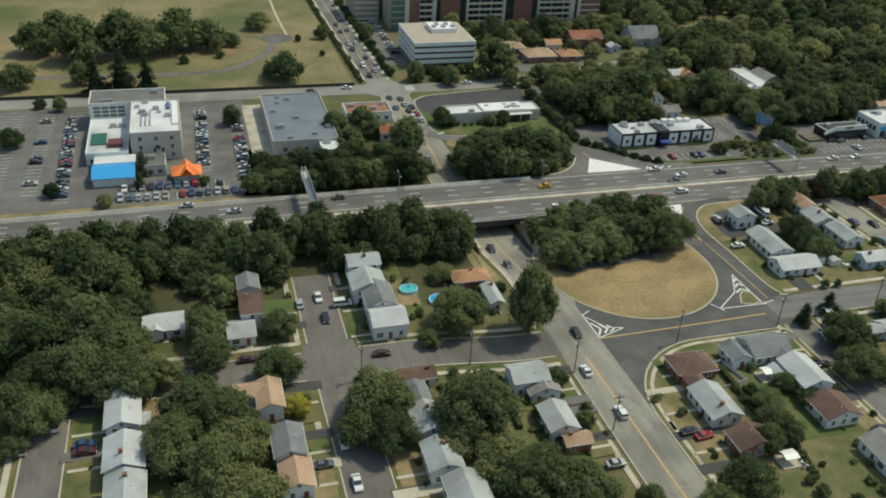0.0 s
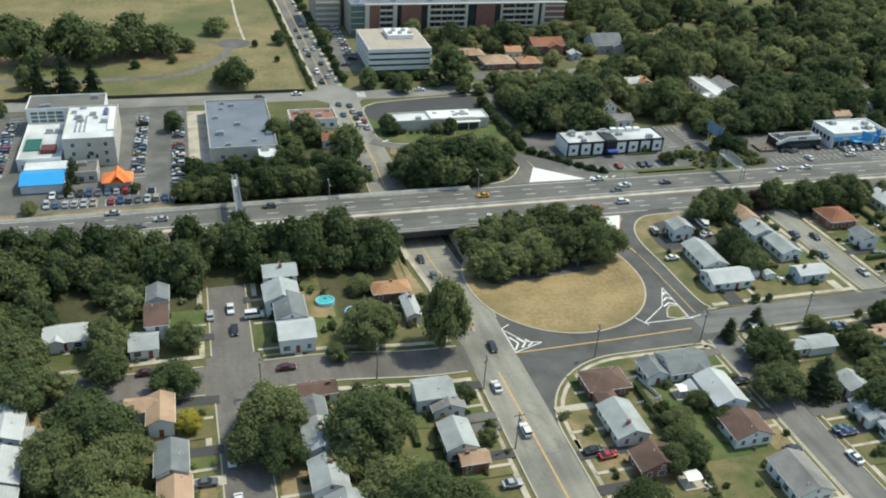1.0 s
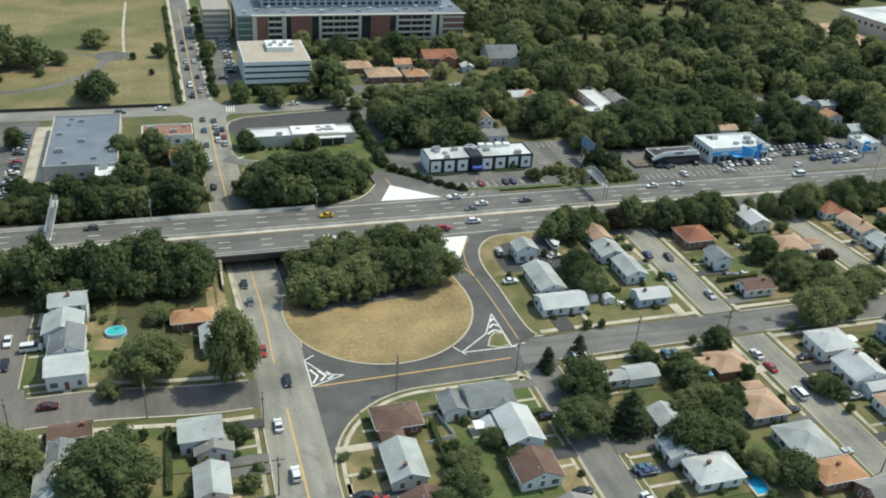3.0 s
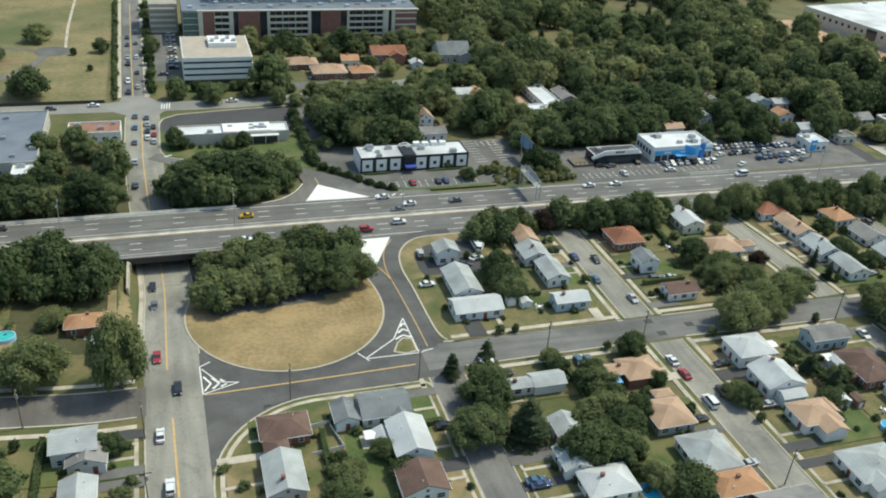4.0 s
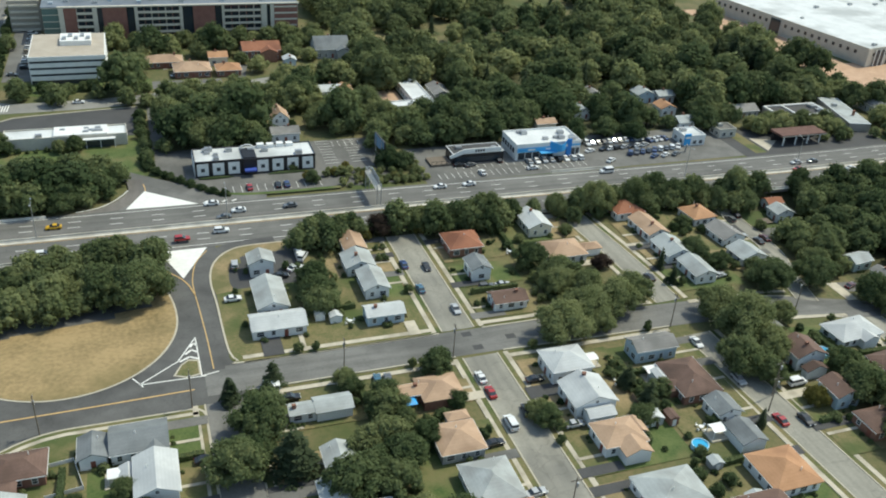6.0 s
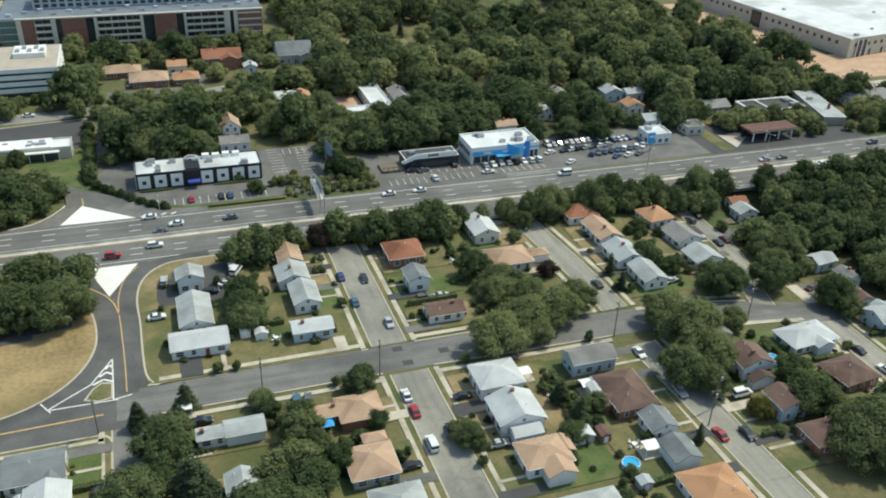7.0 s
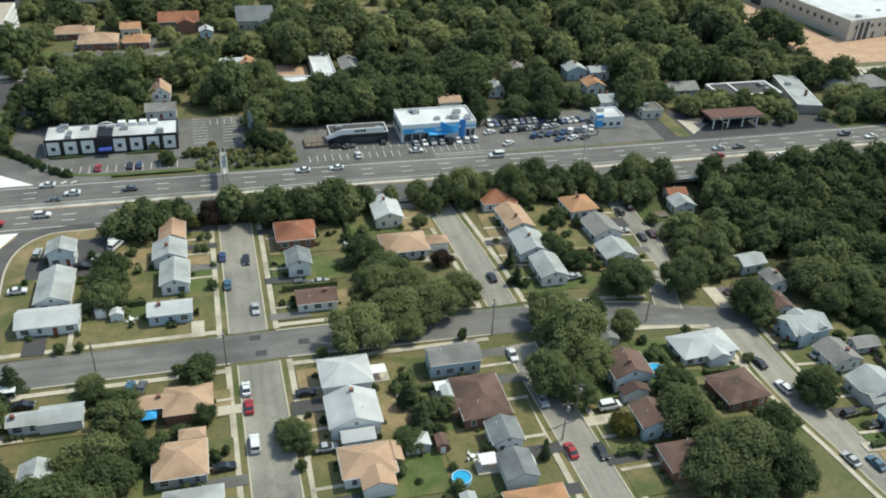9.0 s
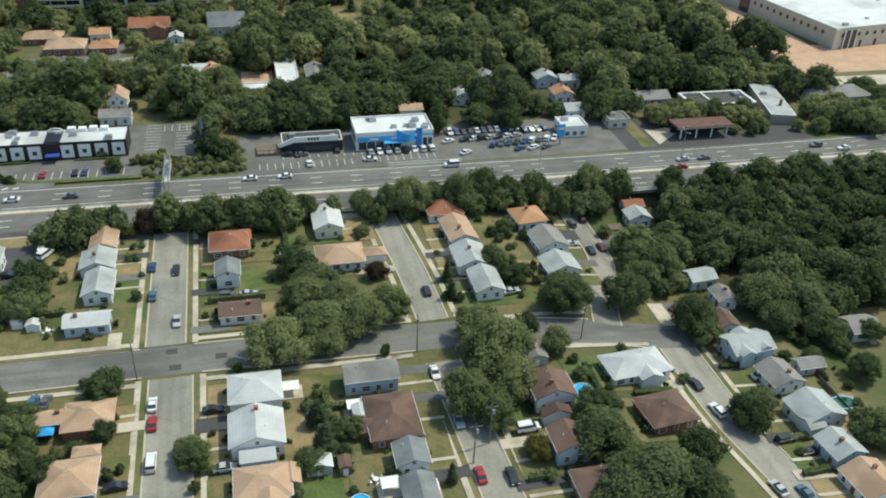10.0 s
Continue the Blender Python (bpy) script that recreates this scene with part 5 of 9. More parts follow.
house(263.2, 138.2, 10.6, 13.7, 3.0, "y", "brown", "brick", "single-storey brick house with a brown hipped shingle roof", rot=0, style="hip", face="E", chimney=False, wings=((-5.6, -1.0, 2.6, 5.0, 2.4, "x", "gable"), ))
house(265.0, 126.7, 6.7, 7.0, 3.2, "y", "slate", "white", "single-storey white-sided house with a slate-grey gabled shingle roof", rot=0, face="E", chimney=False, wings=((-0.1, -9.2, 6.7, 7.6, 2.8, "y", "gable"), ))
house(298.2, 140.0, 9.2, 8.2, 4.2, "y", "brown", "white", "two-storey white-sided house with a brown gabled shingle roof", rot=0, face="W", wings=((-0.9, -6.4, 6.5, 2.7, 2.6, "y", "gable"), ))
house(296.7, 124.3, 7.4, 7.7, 4.0, "y", "brown", "blue", "single-storey pale blue house with a brown gabled shingle roof", rot=0, face="W", chimney=False)
house(299.3, 112.8, 10.7, 7.9, 3.0, "y", "brown", "brick", "single-storey brick house with a brown hipped shingle roof", rot=0, style="hip", face="W", chimney=False)
house(321.2, 147.1, 14.7, 8.7, 3.0, "x", "white", "white", "single-storey white-sided house with a pale hipped shingle roof", rot=4, style="hip", face="E", chimney=False, wings=((1.5, -3.6, 5.5, 5.0, 2.8, "y", "gable"), ))
house(321.5, 131.4, 11.0, 9.9, 3.0, "y", "brown", "brick", "single-storey brick house with a brown hipped shingle roof", rot=6, style="hip", face="E", chimney=False, wings=((-3.5, 1.5, 4.5, 5.0, 2.8, "x", "hip"), ))
house(353.0, 152.2, 11.7, 8.2, 4.0, "x", "light", "blue", "pale blue house with grey cross-gabled roof and small dormers", rot=6, face="W", chimney=False, wings=((-2.6, -2.9, 4.2, 4.4, 4.2, "y", "gable"), (3.0, -2.4, 2.6, 3.4, 4.4, "y", "gable"), (1.0, 2.6, 5.0, 4.5, 4.0, "y", "gable")))
house(355.5, 141.0, 8.3, 8.7, 3.0, "y", "gray", "white", "single-storey white-sided house with a grey gabled shingle roof", rot=6, face="W")
house(365.3, 144.0, 7.3, 4.1, 2.6, "x", "gray", "gray", "single-storey grey-sided house with a grey gabled shingle roof", rot=0, face="S", chimney=False)
house(356.6, 128.5, 11.0, 8.9, 3.5, "y", "light", "white", "single-storey white-sided house with a light grey gabled shingle roof", rot=6, face="W", chimney=False, wings=((-3.5, -3.5, 4.5, 4.5, 3.2, "x", "gable"), ))
house(355.1, 117.0, 7.8, 7.8, 3.5, "y", "light", "blue", "single-storey pale blue house with a light grey gabled shingle roof", rot=7, face="W")
house(356.0, 107.3, 9.7, 9.3, 3.0, "y", "tan", "white", "single-storey white-sided house with a tan gabled shingle roof", rot=6, face="W")
house(387.1, 155.3, 8.5, 7.3, 3.0, "x", "gray", "gray", "single-storey grey-sided house with a grey gabled shingle roof", rot=0, face="S", chimney=False)
house(113.9, 146.9, 11.1, 8.1, 3.0, "x", "brown", "brick", "single-storey brick house with a brown hipped shingle roof", rot=0, style="hip", face="W", chimney=False, wings=((-2.4, -6.8, 5.4, 5.6, 2.8, "y", "hip"), ))
house(127.9, 148.7, 5.9, 7.5, 3.0, "y", "slate", "white", "single-storey white-sided house with a slate-grey gabled shingle roof", rot=0, face="S", chimney=False)
house(136.9, 149.6, 11.8, 9.3, 3.0, "x", "slate", "white", "single-storey white-sided house with a slate-grey gabled shingle roof", rot=0, face="E", chimney=False, wings=((3.0, -4.6, 5.0, 4.0, 2.8, "y", "gable"), ))
house(139.8, 136.7, 8.5, 12.0, 4.0, "y", "white", "white", "single-storey white-sided house with a pale gabled shingle roof", rot=0, face="E", chimney=False, wings=((-5.2, 3.0, 3.6, 5.3, 2.4, "y", "gable"), ))
house(112.0, 132.4, 8.2, 12.2, 3.0, "y", "light", "white", "single-storey white-sided house with a light grey gabled shingle roof", rot=0, face="W")
house(139.3, 124.5, 10.0, 8.6, 3.0, "y", "brown", "white", "single-storey white-sided house with a brown gabled shingle roof", rot=0, face="E", chimney=False)
house(171.3, 150.1, 6.8, 4.0, 3.0, "x", "light", "white", "single-storey white-sided house with a light grey gabled shingle roof", rot=0, face="W", wings=((6.8, 0.3, 8.7, 5.7, 2.8, "x", "gable"), ))
house(175.7, 133.3, 6.7, 7.0, 3.2, "y", "light", "white", "single-storey white-sided house with a light grey gabled shingle roof", rot=0, face="W", chimney=False)
house(172.7, 123.4, 6.3, 8.0, 3.2, "y", "light", "white", "single-storey white-sided house with a light grey gabled shingle roof", rot=0, face="W", chimney=False)
house(177.3, 115.4, 11.4, 8.4, 3.0, "x", "white", "white", "single-storey white-sided house with a pale hipped shingle roof", rot=0, style="hip", face="W")
house(203.8, 118.5, 10.7, 11.9, 3.0, "y", "light", "white", "single-storey white-sided house with a light grey hipped shingle roof", rot=0, style="hip", face="E", chimney=False)
house(204.4, 108.5, 11.5, 7.1, 3.0, "x", "orange", "brick", "single-storey brick house with a orange hipped shingle roof", rot=0, style="hip", face="E")
house(238.8, 106.6, 13.9, 10.4, 3.0, "y", "light", "white", "single-storey white-sided house with a light grey hipped shingle roof", rot=0, style="hip", face="W", chimney=False, wings=((-2.5, -4.5, 6.0, 6.5, 2.8, "y", "gable"), ))
house(265.6, 105.5, 11.9, 11.5, 3.0, "y", "orange", "white", "single-storey white-sided house with a orange hipped shingle roof", rot=0, style="hip", face="E", chimney=False)
house(254.9, 97.0, 12.2, 7.8, 3.0, "x", "brown", "brick", "single-storey brick house with a brown hipped shingle roof", rot=0, style="hip", face="E", chimney=False)
house(212.2, 100.2, 13.4, 8.7, 3.0, "x", "gray", "brick", "single-storey brick house with a grey gabled shingle roof", rot=0, face="S", chimney=False)
house(41.5, 202.4, 9.4, 6.8, 6.0, "x", "light", "white", "two-storey white-sided house with a light grey gabled shingle roof", rot=0, face="S")
house(40.9, 193.0, 9.2, 9.1, 5.0, "y", "light", "white", "two-storey white-sided house with a light grey gabled shingle roof", rot=0, face="S", chimney=False)
house(42.3, 185.5, 8.0, 10.9, 5.0, "y", "slate", "white", "two-storey white-sided house with a slate-grey gabled shingle roof", rot=0, face="S", chimney=False)
house(42.7, 176.3, 9.4, 8.6, 4.5, "x", "white", "white", "two-storey white-sided house with a pale gabled shingle roof", rot=0, face="S", chimney=False)
house(71.3, 196.6, 10.7, 6.4, 3.0, "x", "orange", "brick", "single-storey brick house with a orange hipped shingle roof", rot=0, style="hip", face="S")
house(74.8, 186.6, 4.0, 10.1, 3.0, "y", "light", "white", "single-storey white-sided house with a light grey gabled shingle roof", rot=0, face="S")
house(-11.8, 187.1, 10.1, 7.7, 3.0, "x", "white", "white", "single-storey white-sided house with a pale gabled shingle roof", rot=0, face="S", chimney=False, wings=((-1.8, -2.6, 3.8, 3.6, 3.0, "y", "gable"), ))
house(9.6, 188.4, 6.0, 10.4, 5.0, "x", "brown", "white", "two-storey white-sided house with a brown gabled shingle roof", rot=0, face="S", chimney=False)
house(9.8, 198.0, 5.6, 7.6, 5.0, "y", "slate", "blue", "two-storey pale blue house with a slate-grey gabled shingle roof", rot=0, face="S", chimney=False)
house(6.5, 180.3, 7.2, 7.5, 3.0, "x", "light", "white", "single-storey white-sided house with a light grey gabled shingle roof", rot=0, face="S", chimney=False)
house(10.5, 152.7, 5.9, 10.1, 4.0, "y", "tan", "white", "single-storey white-sided house with a tan gabled shingle roof", rot=0, face="S", chimney=False, wings=((-4.1, 2.5, 7.1, 5.3, 3.8, "x", "gable"), ))
house(12.7, 136.4, 6.7, 9.6, 4.5, "y", "slate", "white", "two-storey white-sided house with a slate-grey gabled shingle roof", rot=0, face="S", chimney=False)
house(13.2, 127.8, 6.6, 8.6, 3.5, "y", "tan", "white", "single-storey white-sided house with a tan gabled shingle roof", rot=0, face="S", chimney=False)
house(-20.2, 153.0, 7.2, 11.5, 5.0, "y", "white", "white", "two-storey white-sided house with a pale gabled shingle roof", rot=0, face="S", chimney=False, wings=((3.8, -1.2, 3.5, 4.0, 2.8, "x", "gable"), ))
house(-19.6, 140.3, 8.0, 10.3, 4.5, "y", "white", "white", "two-storey white-sided house with a pale gabled shingle roof", rot=0, face="S")
house(-19.2, 129.4, 7.7, 9.8, 4.5, "y", "light", "white", "two-storey white-sided house with a light grey gabled shingle roof", rot=0, face="S")
house(42.9, 137.4, 7.2, 9.8, 4.0, "y", "light", "white", "single-storey white-sided house with a light grey gabled shingle roof", rot=0, face="S")
house(42.9, 126.0, 7.3, 9.3, 4.0, "y", "light", "white", "single-storey white-sided house with a light grey gabled shingle roof", rot=0, face="S")
house(45.2, 115.6, 8.4, 9.1, 4.0, "y", "light", "white", "single-storey white-sided house with a light grey gabled shingle roof", rot=0, face="S", chimney=False)
house(43.2, 147.6, 5.0, 7.2, 3.0, "y", "slate", "white", "single-storey white-sided house with a slate-grey gabled shingle roof", rot=0, face="S", chimney=False)
house(44.8, 154.3, 9.0, 5.0, 3.0, "x", "brown", "white", "single-storey white-sided house with a brown gabled shingle roof", rot=0, face="S")
house(71.0, 149.9, 9.5, 7.5, 4.5, "x", "light", "white", "two-storey white-sided house with a light grey gabled shingle roof", rot=0, face="S", chimney=False)
house(73.5, 146.2, 8.0, 6.2, 3.0, "y", "gray", "white", "single-storey white-sided house with a grey gabled shingle roof", rot=0, face="S", chimney=False)
house(72.5, 134.1, 7.0, 9.5, 4.0, "y", "light", "white", "single-storey white-sided house with a light grey gabled shingle roof", rot=0, face="S", chimney=False)
house(74.4, 127.7, 6.8, 4.0, 3.0, "x", "tan", "brick", "single-storey brick house with a tan gabled shingle roof", rot=0, face="S")
house(113.4, 119.2, 10.0, 7.1, 3.0, "y", "brown", "brick", "single-storey brick house with a brown gabled shingle roof", rot=0, face="W", chimney=False)
house(142.1, 107.7, 9.2, 12.1, 3.4, "y", "gray", "white", "single-storey white-sided house with a grey gabled shingle roof", rot=0, face="E", chimney=False)


# ---- trees ----
joined_trees("tree_group", [(51.6, 263.7, 5.0), (423.3, 268.7, 3.3), (68.4, 263.8, 5.7), (100.8, 265.6, 6.8), (44.2, 265.7, 5.6), (452.7, 265.8, 4.8), (197.4, 268.8, 2.6), (121.7, 269.7, 7.8), (110.9, 270.1, 7.3), (25.7, 270.3, 5.0), (35.5, 272.3, 4.5), (-45.8, 272.8, 2.7), (231.2, 274.1, 4.0), (1.8, 274.2, 1.8), (226.7, 276.7, 4.3), (66.5, 277.3, 5.3), (192.5, 279.9, 1.9), (331.1, 284.1, 4.9), (305.8, 285.7, 4.3), (366.5, 287.5, 5.6)], MID, "group of broad dark green trees north of the highway", 3)
joined_trees("tree_group", [(75.3, 288.1, 6.6), (320.4, 288.5, 4.9), (333.1, 290.2, 3.9), (379.7, 290.4, 5.6), (352.2, 291.5, 3.5), (226.0, 292.0, 4.5), (252.1, 293.9, 5.8), (484.5, 294.0, 6.0), (55.3, 294.1, 5.5), (143.9, 294.6, 2.5), (264.8, 295.2, 5.9), (174.0, 302.5, 8.2), (183.2, 297.3, 4.9), (241.8, 298.0, 5.8), (276.3, 298.6, 5.3), (371.8, 299.0, 5.0), (181.2, 303.0, 5.6), (315.2, 303.2, 5.5), (291.5, 303.9, 6.2), (151.0, 304.2, 3.5), (66.1, 304.6, 4.1), (232.6, 305.3, 5.3)], MID, "group of broad dark green trees north of the highway", 27)
joined_trees("tree_group", [(256.5, 305.5, 6.0), (308.3, 306.1, 7.0), (411.4, 307.9, 7.6), (271.1, 308.0, 5.5), (395.7, 308.0, 8.1), (51.5, 308.4, 4.5), (62.6, 309.2, 5.7), (157.4, 309.3, 8.6), (243.5, 309.6, 6.0), (376.0, 310.2, 8.0), (97.4, 311.1, 3.3), (443.2, 314.3, 7.1), (363.6, 314.6, 9.3), (167.2, 314.9, 9.0), (-63.4, 315.6, 4.2), (219.0, 315.8, 9.0), (180.4, 315.8, 10.3), (199.1, 318.7, 1.9), (155.0, 319.8, 6.8), (288.2, 319.9, 7.6), (463.6, 320.1, 5.1), (301.0, 320.8, 6.9), (240.6, 322.3, 5.4), (306.8, 324.6, 7.8)], MID, "group of broad dark green trees north of the highway", 51)
joined_trees("tree_group", [(14.2, 325.1, 3.7), (154.7, 325.6, 5.6), (212.3, 327.4, 4.4), (278.4, 327.7, 7.7), (338.3, 330.1, 7.6), (394.6, 331.6, 6.2), (231.3, 332.7, 7.5), (239.3, 334.3, 5.0), (443.4, 335.2, 8.2), (356.5, 335.7, 7.7), (410.6, 336.5, 8.6), (371.5, 336.9, 5.5), (325.5, 338.7, 7.6), (153.8, 339.0, 3.7), (385.2, 339.8, 6.3), (331.2, 341.9, 5.4), (204.7, 343.7, 7.0), (296.0, 343.9, 6.0), (359.3, 345.4, 5.5), (278.0, 345.9, 6.7), (315.3, 346.0, 6.9), (474.8, 347.0, 8.0), (342.5, 347.4, 5.5), (-49.7, 348.8, 2.8)], MID, "group of broad dark green trees north of the highway", 75)
joined_trees("tree_group", [(399.4, 349.2, 10.2), (374.5, 349.7, 8.1), (443.3, 350.1, 5.9), (209.0, 352.4, 7.0), (-57.4, 352.6, 2.3), (139.5, 352.8, 3.9), (113.3, 357.2, 4.3), (246.9, 359.1, 5.4), (211.0, 359.9, 4.3), (128.5, 362.5, 3.3), (99.5, 363.7, 2.9), (115.5, 364.2, 3.2), (417.2, 364.8, 4.9), (98.4, 365.1, 4.3), (110.4, 365.3, 3.8), (137.7, 366.8, 8.8), (147.1, 367.6, 2.2), (330.2, 368.4, 6.5), (224.3, 368.8, 5.4), (310.5, 370.7, 6.5), (41.3, 372.4, 7.3), (290.9, 372.9, 6.4), (447.0, 374.1, 6.2), (271.6, 375.2, 6.4)], MID, "group of broad dark green trees north of the highway", 99)
joined_trees("tree_group", [(-68.5, 376.2, 6.3), (243.1, 378.5, 6.3), (380.8, 378.5, 6.8), (403.3, 379.0, 6.1), (-44.2, 379.4, 4.5), (35.9, 380.5, 4.2), (360.7, 383.7, 6.0), (143.0, 389.9, 5.8), (-1.5, 401.6, 2.2), (62.6, 405.5, 1.4), (15.2, 407.8, 2.2), (-45.2, 411.1, 11.1), (151.6, 415.6, 7.6), (179.9, 416.1, 6.8), (-18.8, 416.3, 11.4), (-28.8, 417.1, 10.3), (-3.8, 420.8, 11.1), (-65.5, 422.7, 8.6), (10.2, 423.0, 9.0), (21.8, 425.4, 4.0), (54.2, 429.6, 1.8), (90.1, 431.9, 3.6), (66.9, 432.3, 3.6)], MID, "group of broad dark green trees north of the highway", 123)
joined_trees("tree_group", [(-57.5, 438.6, 7.8), (36.7, 452.4, 6.1)], MID, "group of broad dark green trees north of the highway", 147)
grove("oak", [(96.6, 103.3, 4.8), (103.2, 105.9, 6.1), (82.8, 108.8, 3.0), (194.9, 110.3, 5.0), (68.7, 111.2, 6.5), (59.9, 114.0, 7.1), (189.0, 114.0, 3.6), (291.1, 117.8, 1.5), (116.9, 118.0, 3.7), (324.1, 119.5, 4.7), (122.7, 119.5, 4.3), (365.9, 119.7, 5.1), (307.1, 120.1, 4.1), (55.5, 121.5, 6.7), (242.4, 122.3, 1.3), (3.6, 122.9, 6.2), (185.1, 123.3, 4.8), (302.9, 123.8, 6.1), (261.4, 124.2, 1.6)])
grove("oak", [(122.3, 124.4, 3.8), (176.8, 124.6, 5.2), (-6.8, 126.4, 4.0), (181.2, 126.9, 5.6), (224.0, 127.5, 1.1), (340.0, 128.5, 4.5), (188.4, 129.2, 4.6), (177.2, 129.2, 3.2), (124.6, 129.2, 3.9), (245.5, 129.4, 3.1), (136.7, 129.6, 3.0), (48.7, 130.7, 5.6), (-1.7, 130.8, 6.4), (208.0, 133.2, 1.3), (346.0, 133.3, 3.3), (306.4, 133.5, 4.4), (223.6, 133.9, 3.3), (284.5, 134.6, 3.7), (80.2, 134.7, 2.0), (33.8, 134.8, 5.6), (194.7, 135.1, 3.6), (123.9, 135.5, 2.0), (53.0, 135.6, 8.2), (183.4, 135.6, 4.6)])
grove("oak", [(154.9, 135.6, 5.8), (187.0, 135.8, 4.7), (134.1, 136.0, 2.9), (223.1, 136.8, 3.1), (-17.1, 137.0, 1.9), (252.7, 137.3, 2.6), (255.6, 137.4, 2.6), (2.6, 137.7, 6.0), (28.4, 138.2, 5.3), (159.7, 138.7, 3.8), (284.6, 138.7, 4.8), (377.2, 139.4, 3.5), (279.8, 140.0, 5.6), (-9.9, 140.7, 7.2), (197.5, 140.9, 1.6), (192.2, 141.4, 2.8), (189.4, 141.6, 2.3), (201.0, 141.7, 1.6), (332.0, 143.3, 1.4), (162.6, 144.5, 4.7), (33.5, 145.0, 7.1), (206.1, 145.7, 2.6), (307.8, 146.0, 1.9)])
grove("oak", [(-0.1, 146.1, 6.9), (189.2, 146.2, 4.4), (-16.6, 147.4, 2.2), (368.8, 147.6, 2.3), (78.2, 148.9, 2.9), (161.9, 149.1, 6.1), (377.3, 149.1, 2.9), (-41.6, 149.3, 2.7), (189.9, 150.4, 3.8), (76.3, 151.2, 2.1), (388.3, 152.5, 3.3), (-6.3, 152.7, 6.4), (358.0, 153.5, 1.2), (376.0, 155.8, 5.6), (-37.5, 156.0, 5.6), (183.6, 156.3, 2.9), (305.2, 156.7, 3.6), (344.8, 157.9, 4.1), (205.3, 157.9, 3.9), (182.7, 158.8, 2.8), (-43.1, 160.7, 5.0), (-33.9, 161.3, 3.8), (368.5, 161.4, 5.3)])
grove("oak", [(200.5, 161.7, 1.1), (232.4, 161.7, 1.3), (-20.2, 162.5, 7.2), (344.2, 163.2, 5.1), (13.5, 162.7, 5.7), (376.3, 163.8, 6.1), (300.9, 164.8, 3.1), (-13.4, 165.8, 4.7), (313.4, 172.8, 6.0), (51.6, 168.1, 2.7), (342.0, 193.5, 4.8), (340.2, 184.4, 4.4), (347.4, 188.4, 5.0), (343.6, 179.0, 2.6), (339.6, 210.6, 2.0), (-29.2, 168.5, 7.9), (367.6, 169.9, 6.5), (-37.8, 170.1, 5.9), (-1.4, 170.3, 4.7), (174.9, 174.2, 1.2)])
grove("locust", [(249.9, 185.0, 5.2), (253.0, 189.4, 5.2), (257.6, 181.1, 5.1), (269.4, 176.7, 5.0), (252.2, 170.3, 6.2), (261.8, 171.8, 5.9), (241.3, 163.8, 6.3), (253.1, 165.0, 4.0), (289.1, 152.3, 7.3), (288.3, 162.7, 5.8), (290.4, 144.9, 5.7)])
tree("oak", 329.6, 173.2, 5.9, 1.25)
grove("oak", [(179.3, 174.2, 1.1), (-21.8, 175.1, 7.5), (60.8, 174.0, 7.0), (372.4, 179.0, 5.6), (15.7, 180.1, 4.1), (-1.9, 180.6, 5.2), (315.4, 181.6, 3.4), (-44.0, 185.2, 6.9), (-29.5, 189.0, 6.5), (184.4, 190.9, 5.3), (-18.2, 194.0, 4.5), (208.8, 194.2, 1.3), (183.8, 196.0, 4.8), (63.2, 198.7, 3.7), (248.1, 199.4, 4.6), (184.2, 202.5, 4.4), (139.0, 205.0, 6.6)])
grove("oak", [(-42.6, 206.7, 6.8), (268.2, 216.5, 2.3), (118.4, 263.5, 5.2), (109.7, 264.5, 5.6), (100.4, 264.5, 5.2), (25.8, 264.5, 4.8), (37.2, 264.0, 3.9), (74.9, 266.5, 5.0), (58.2, 265.2, 5.0), (-29.5, 262.8, 2.6), (462.8, 260.0, 5.5), (122.8, 267.2, 5.4), (18.4, 264.8, 4.4)])
grove("pine", [(271.8, 120.7, 1.4), (249.0, 133.0, 3.0), (166.4, 134.0, 5.8), (248.1, 141.3, 2.7), (321.1, 154.5, 1.2), (164.7, 157.5, 2.4), (156.6, 159.4, 2.8), (265.8, 161.7, 1.3), (166.8, 162.8, 2.9), (287.9, 179.6, 1.1), (285.9, 181.6, 2.1), (286.8, 189.8, 1.9)])
joined_trees("conifer_group", [(-19.0, 274.9, 2.3), (-18.0, 284.8, 3.6), (425.4, 348.6, 5.6), (440, 352, 5.2), (433, 362, 5.6), (452, 345, 4.8), (405, 356, 5.0), (445, 366, 5.4), (-27.3, 367.0, 6.6), (-37.2, 367.0, 6.0), (-17.2, 367.2, 5.2)], PINES, "group of dark conifers north of the highway", 3)
grove("dark", [(305.9, 101.8, 4.8), (317.3, 104.6, 4.9), (302.4, 107.5, 6.5), (315.2, 107.8, 6.1), (308.4, 109.0, 8.0)])
grove("olive", [(222.5, 227.0, 2.8), (243.0, 226.5, 2.6), (204.0, 226.0, 2.4), (277.0, 226.0, 2.6), (71.5, 139.0, 2.6)])
grove("yellow", [(16.1, 149.3, 2.9)])
grove("olive", [(290.5, 124.4, 2.8)])
grove("purple", [(268.7, 193.8, 2.8)])


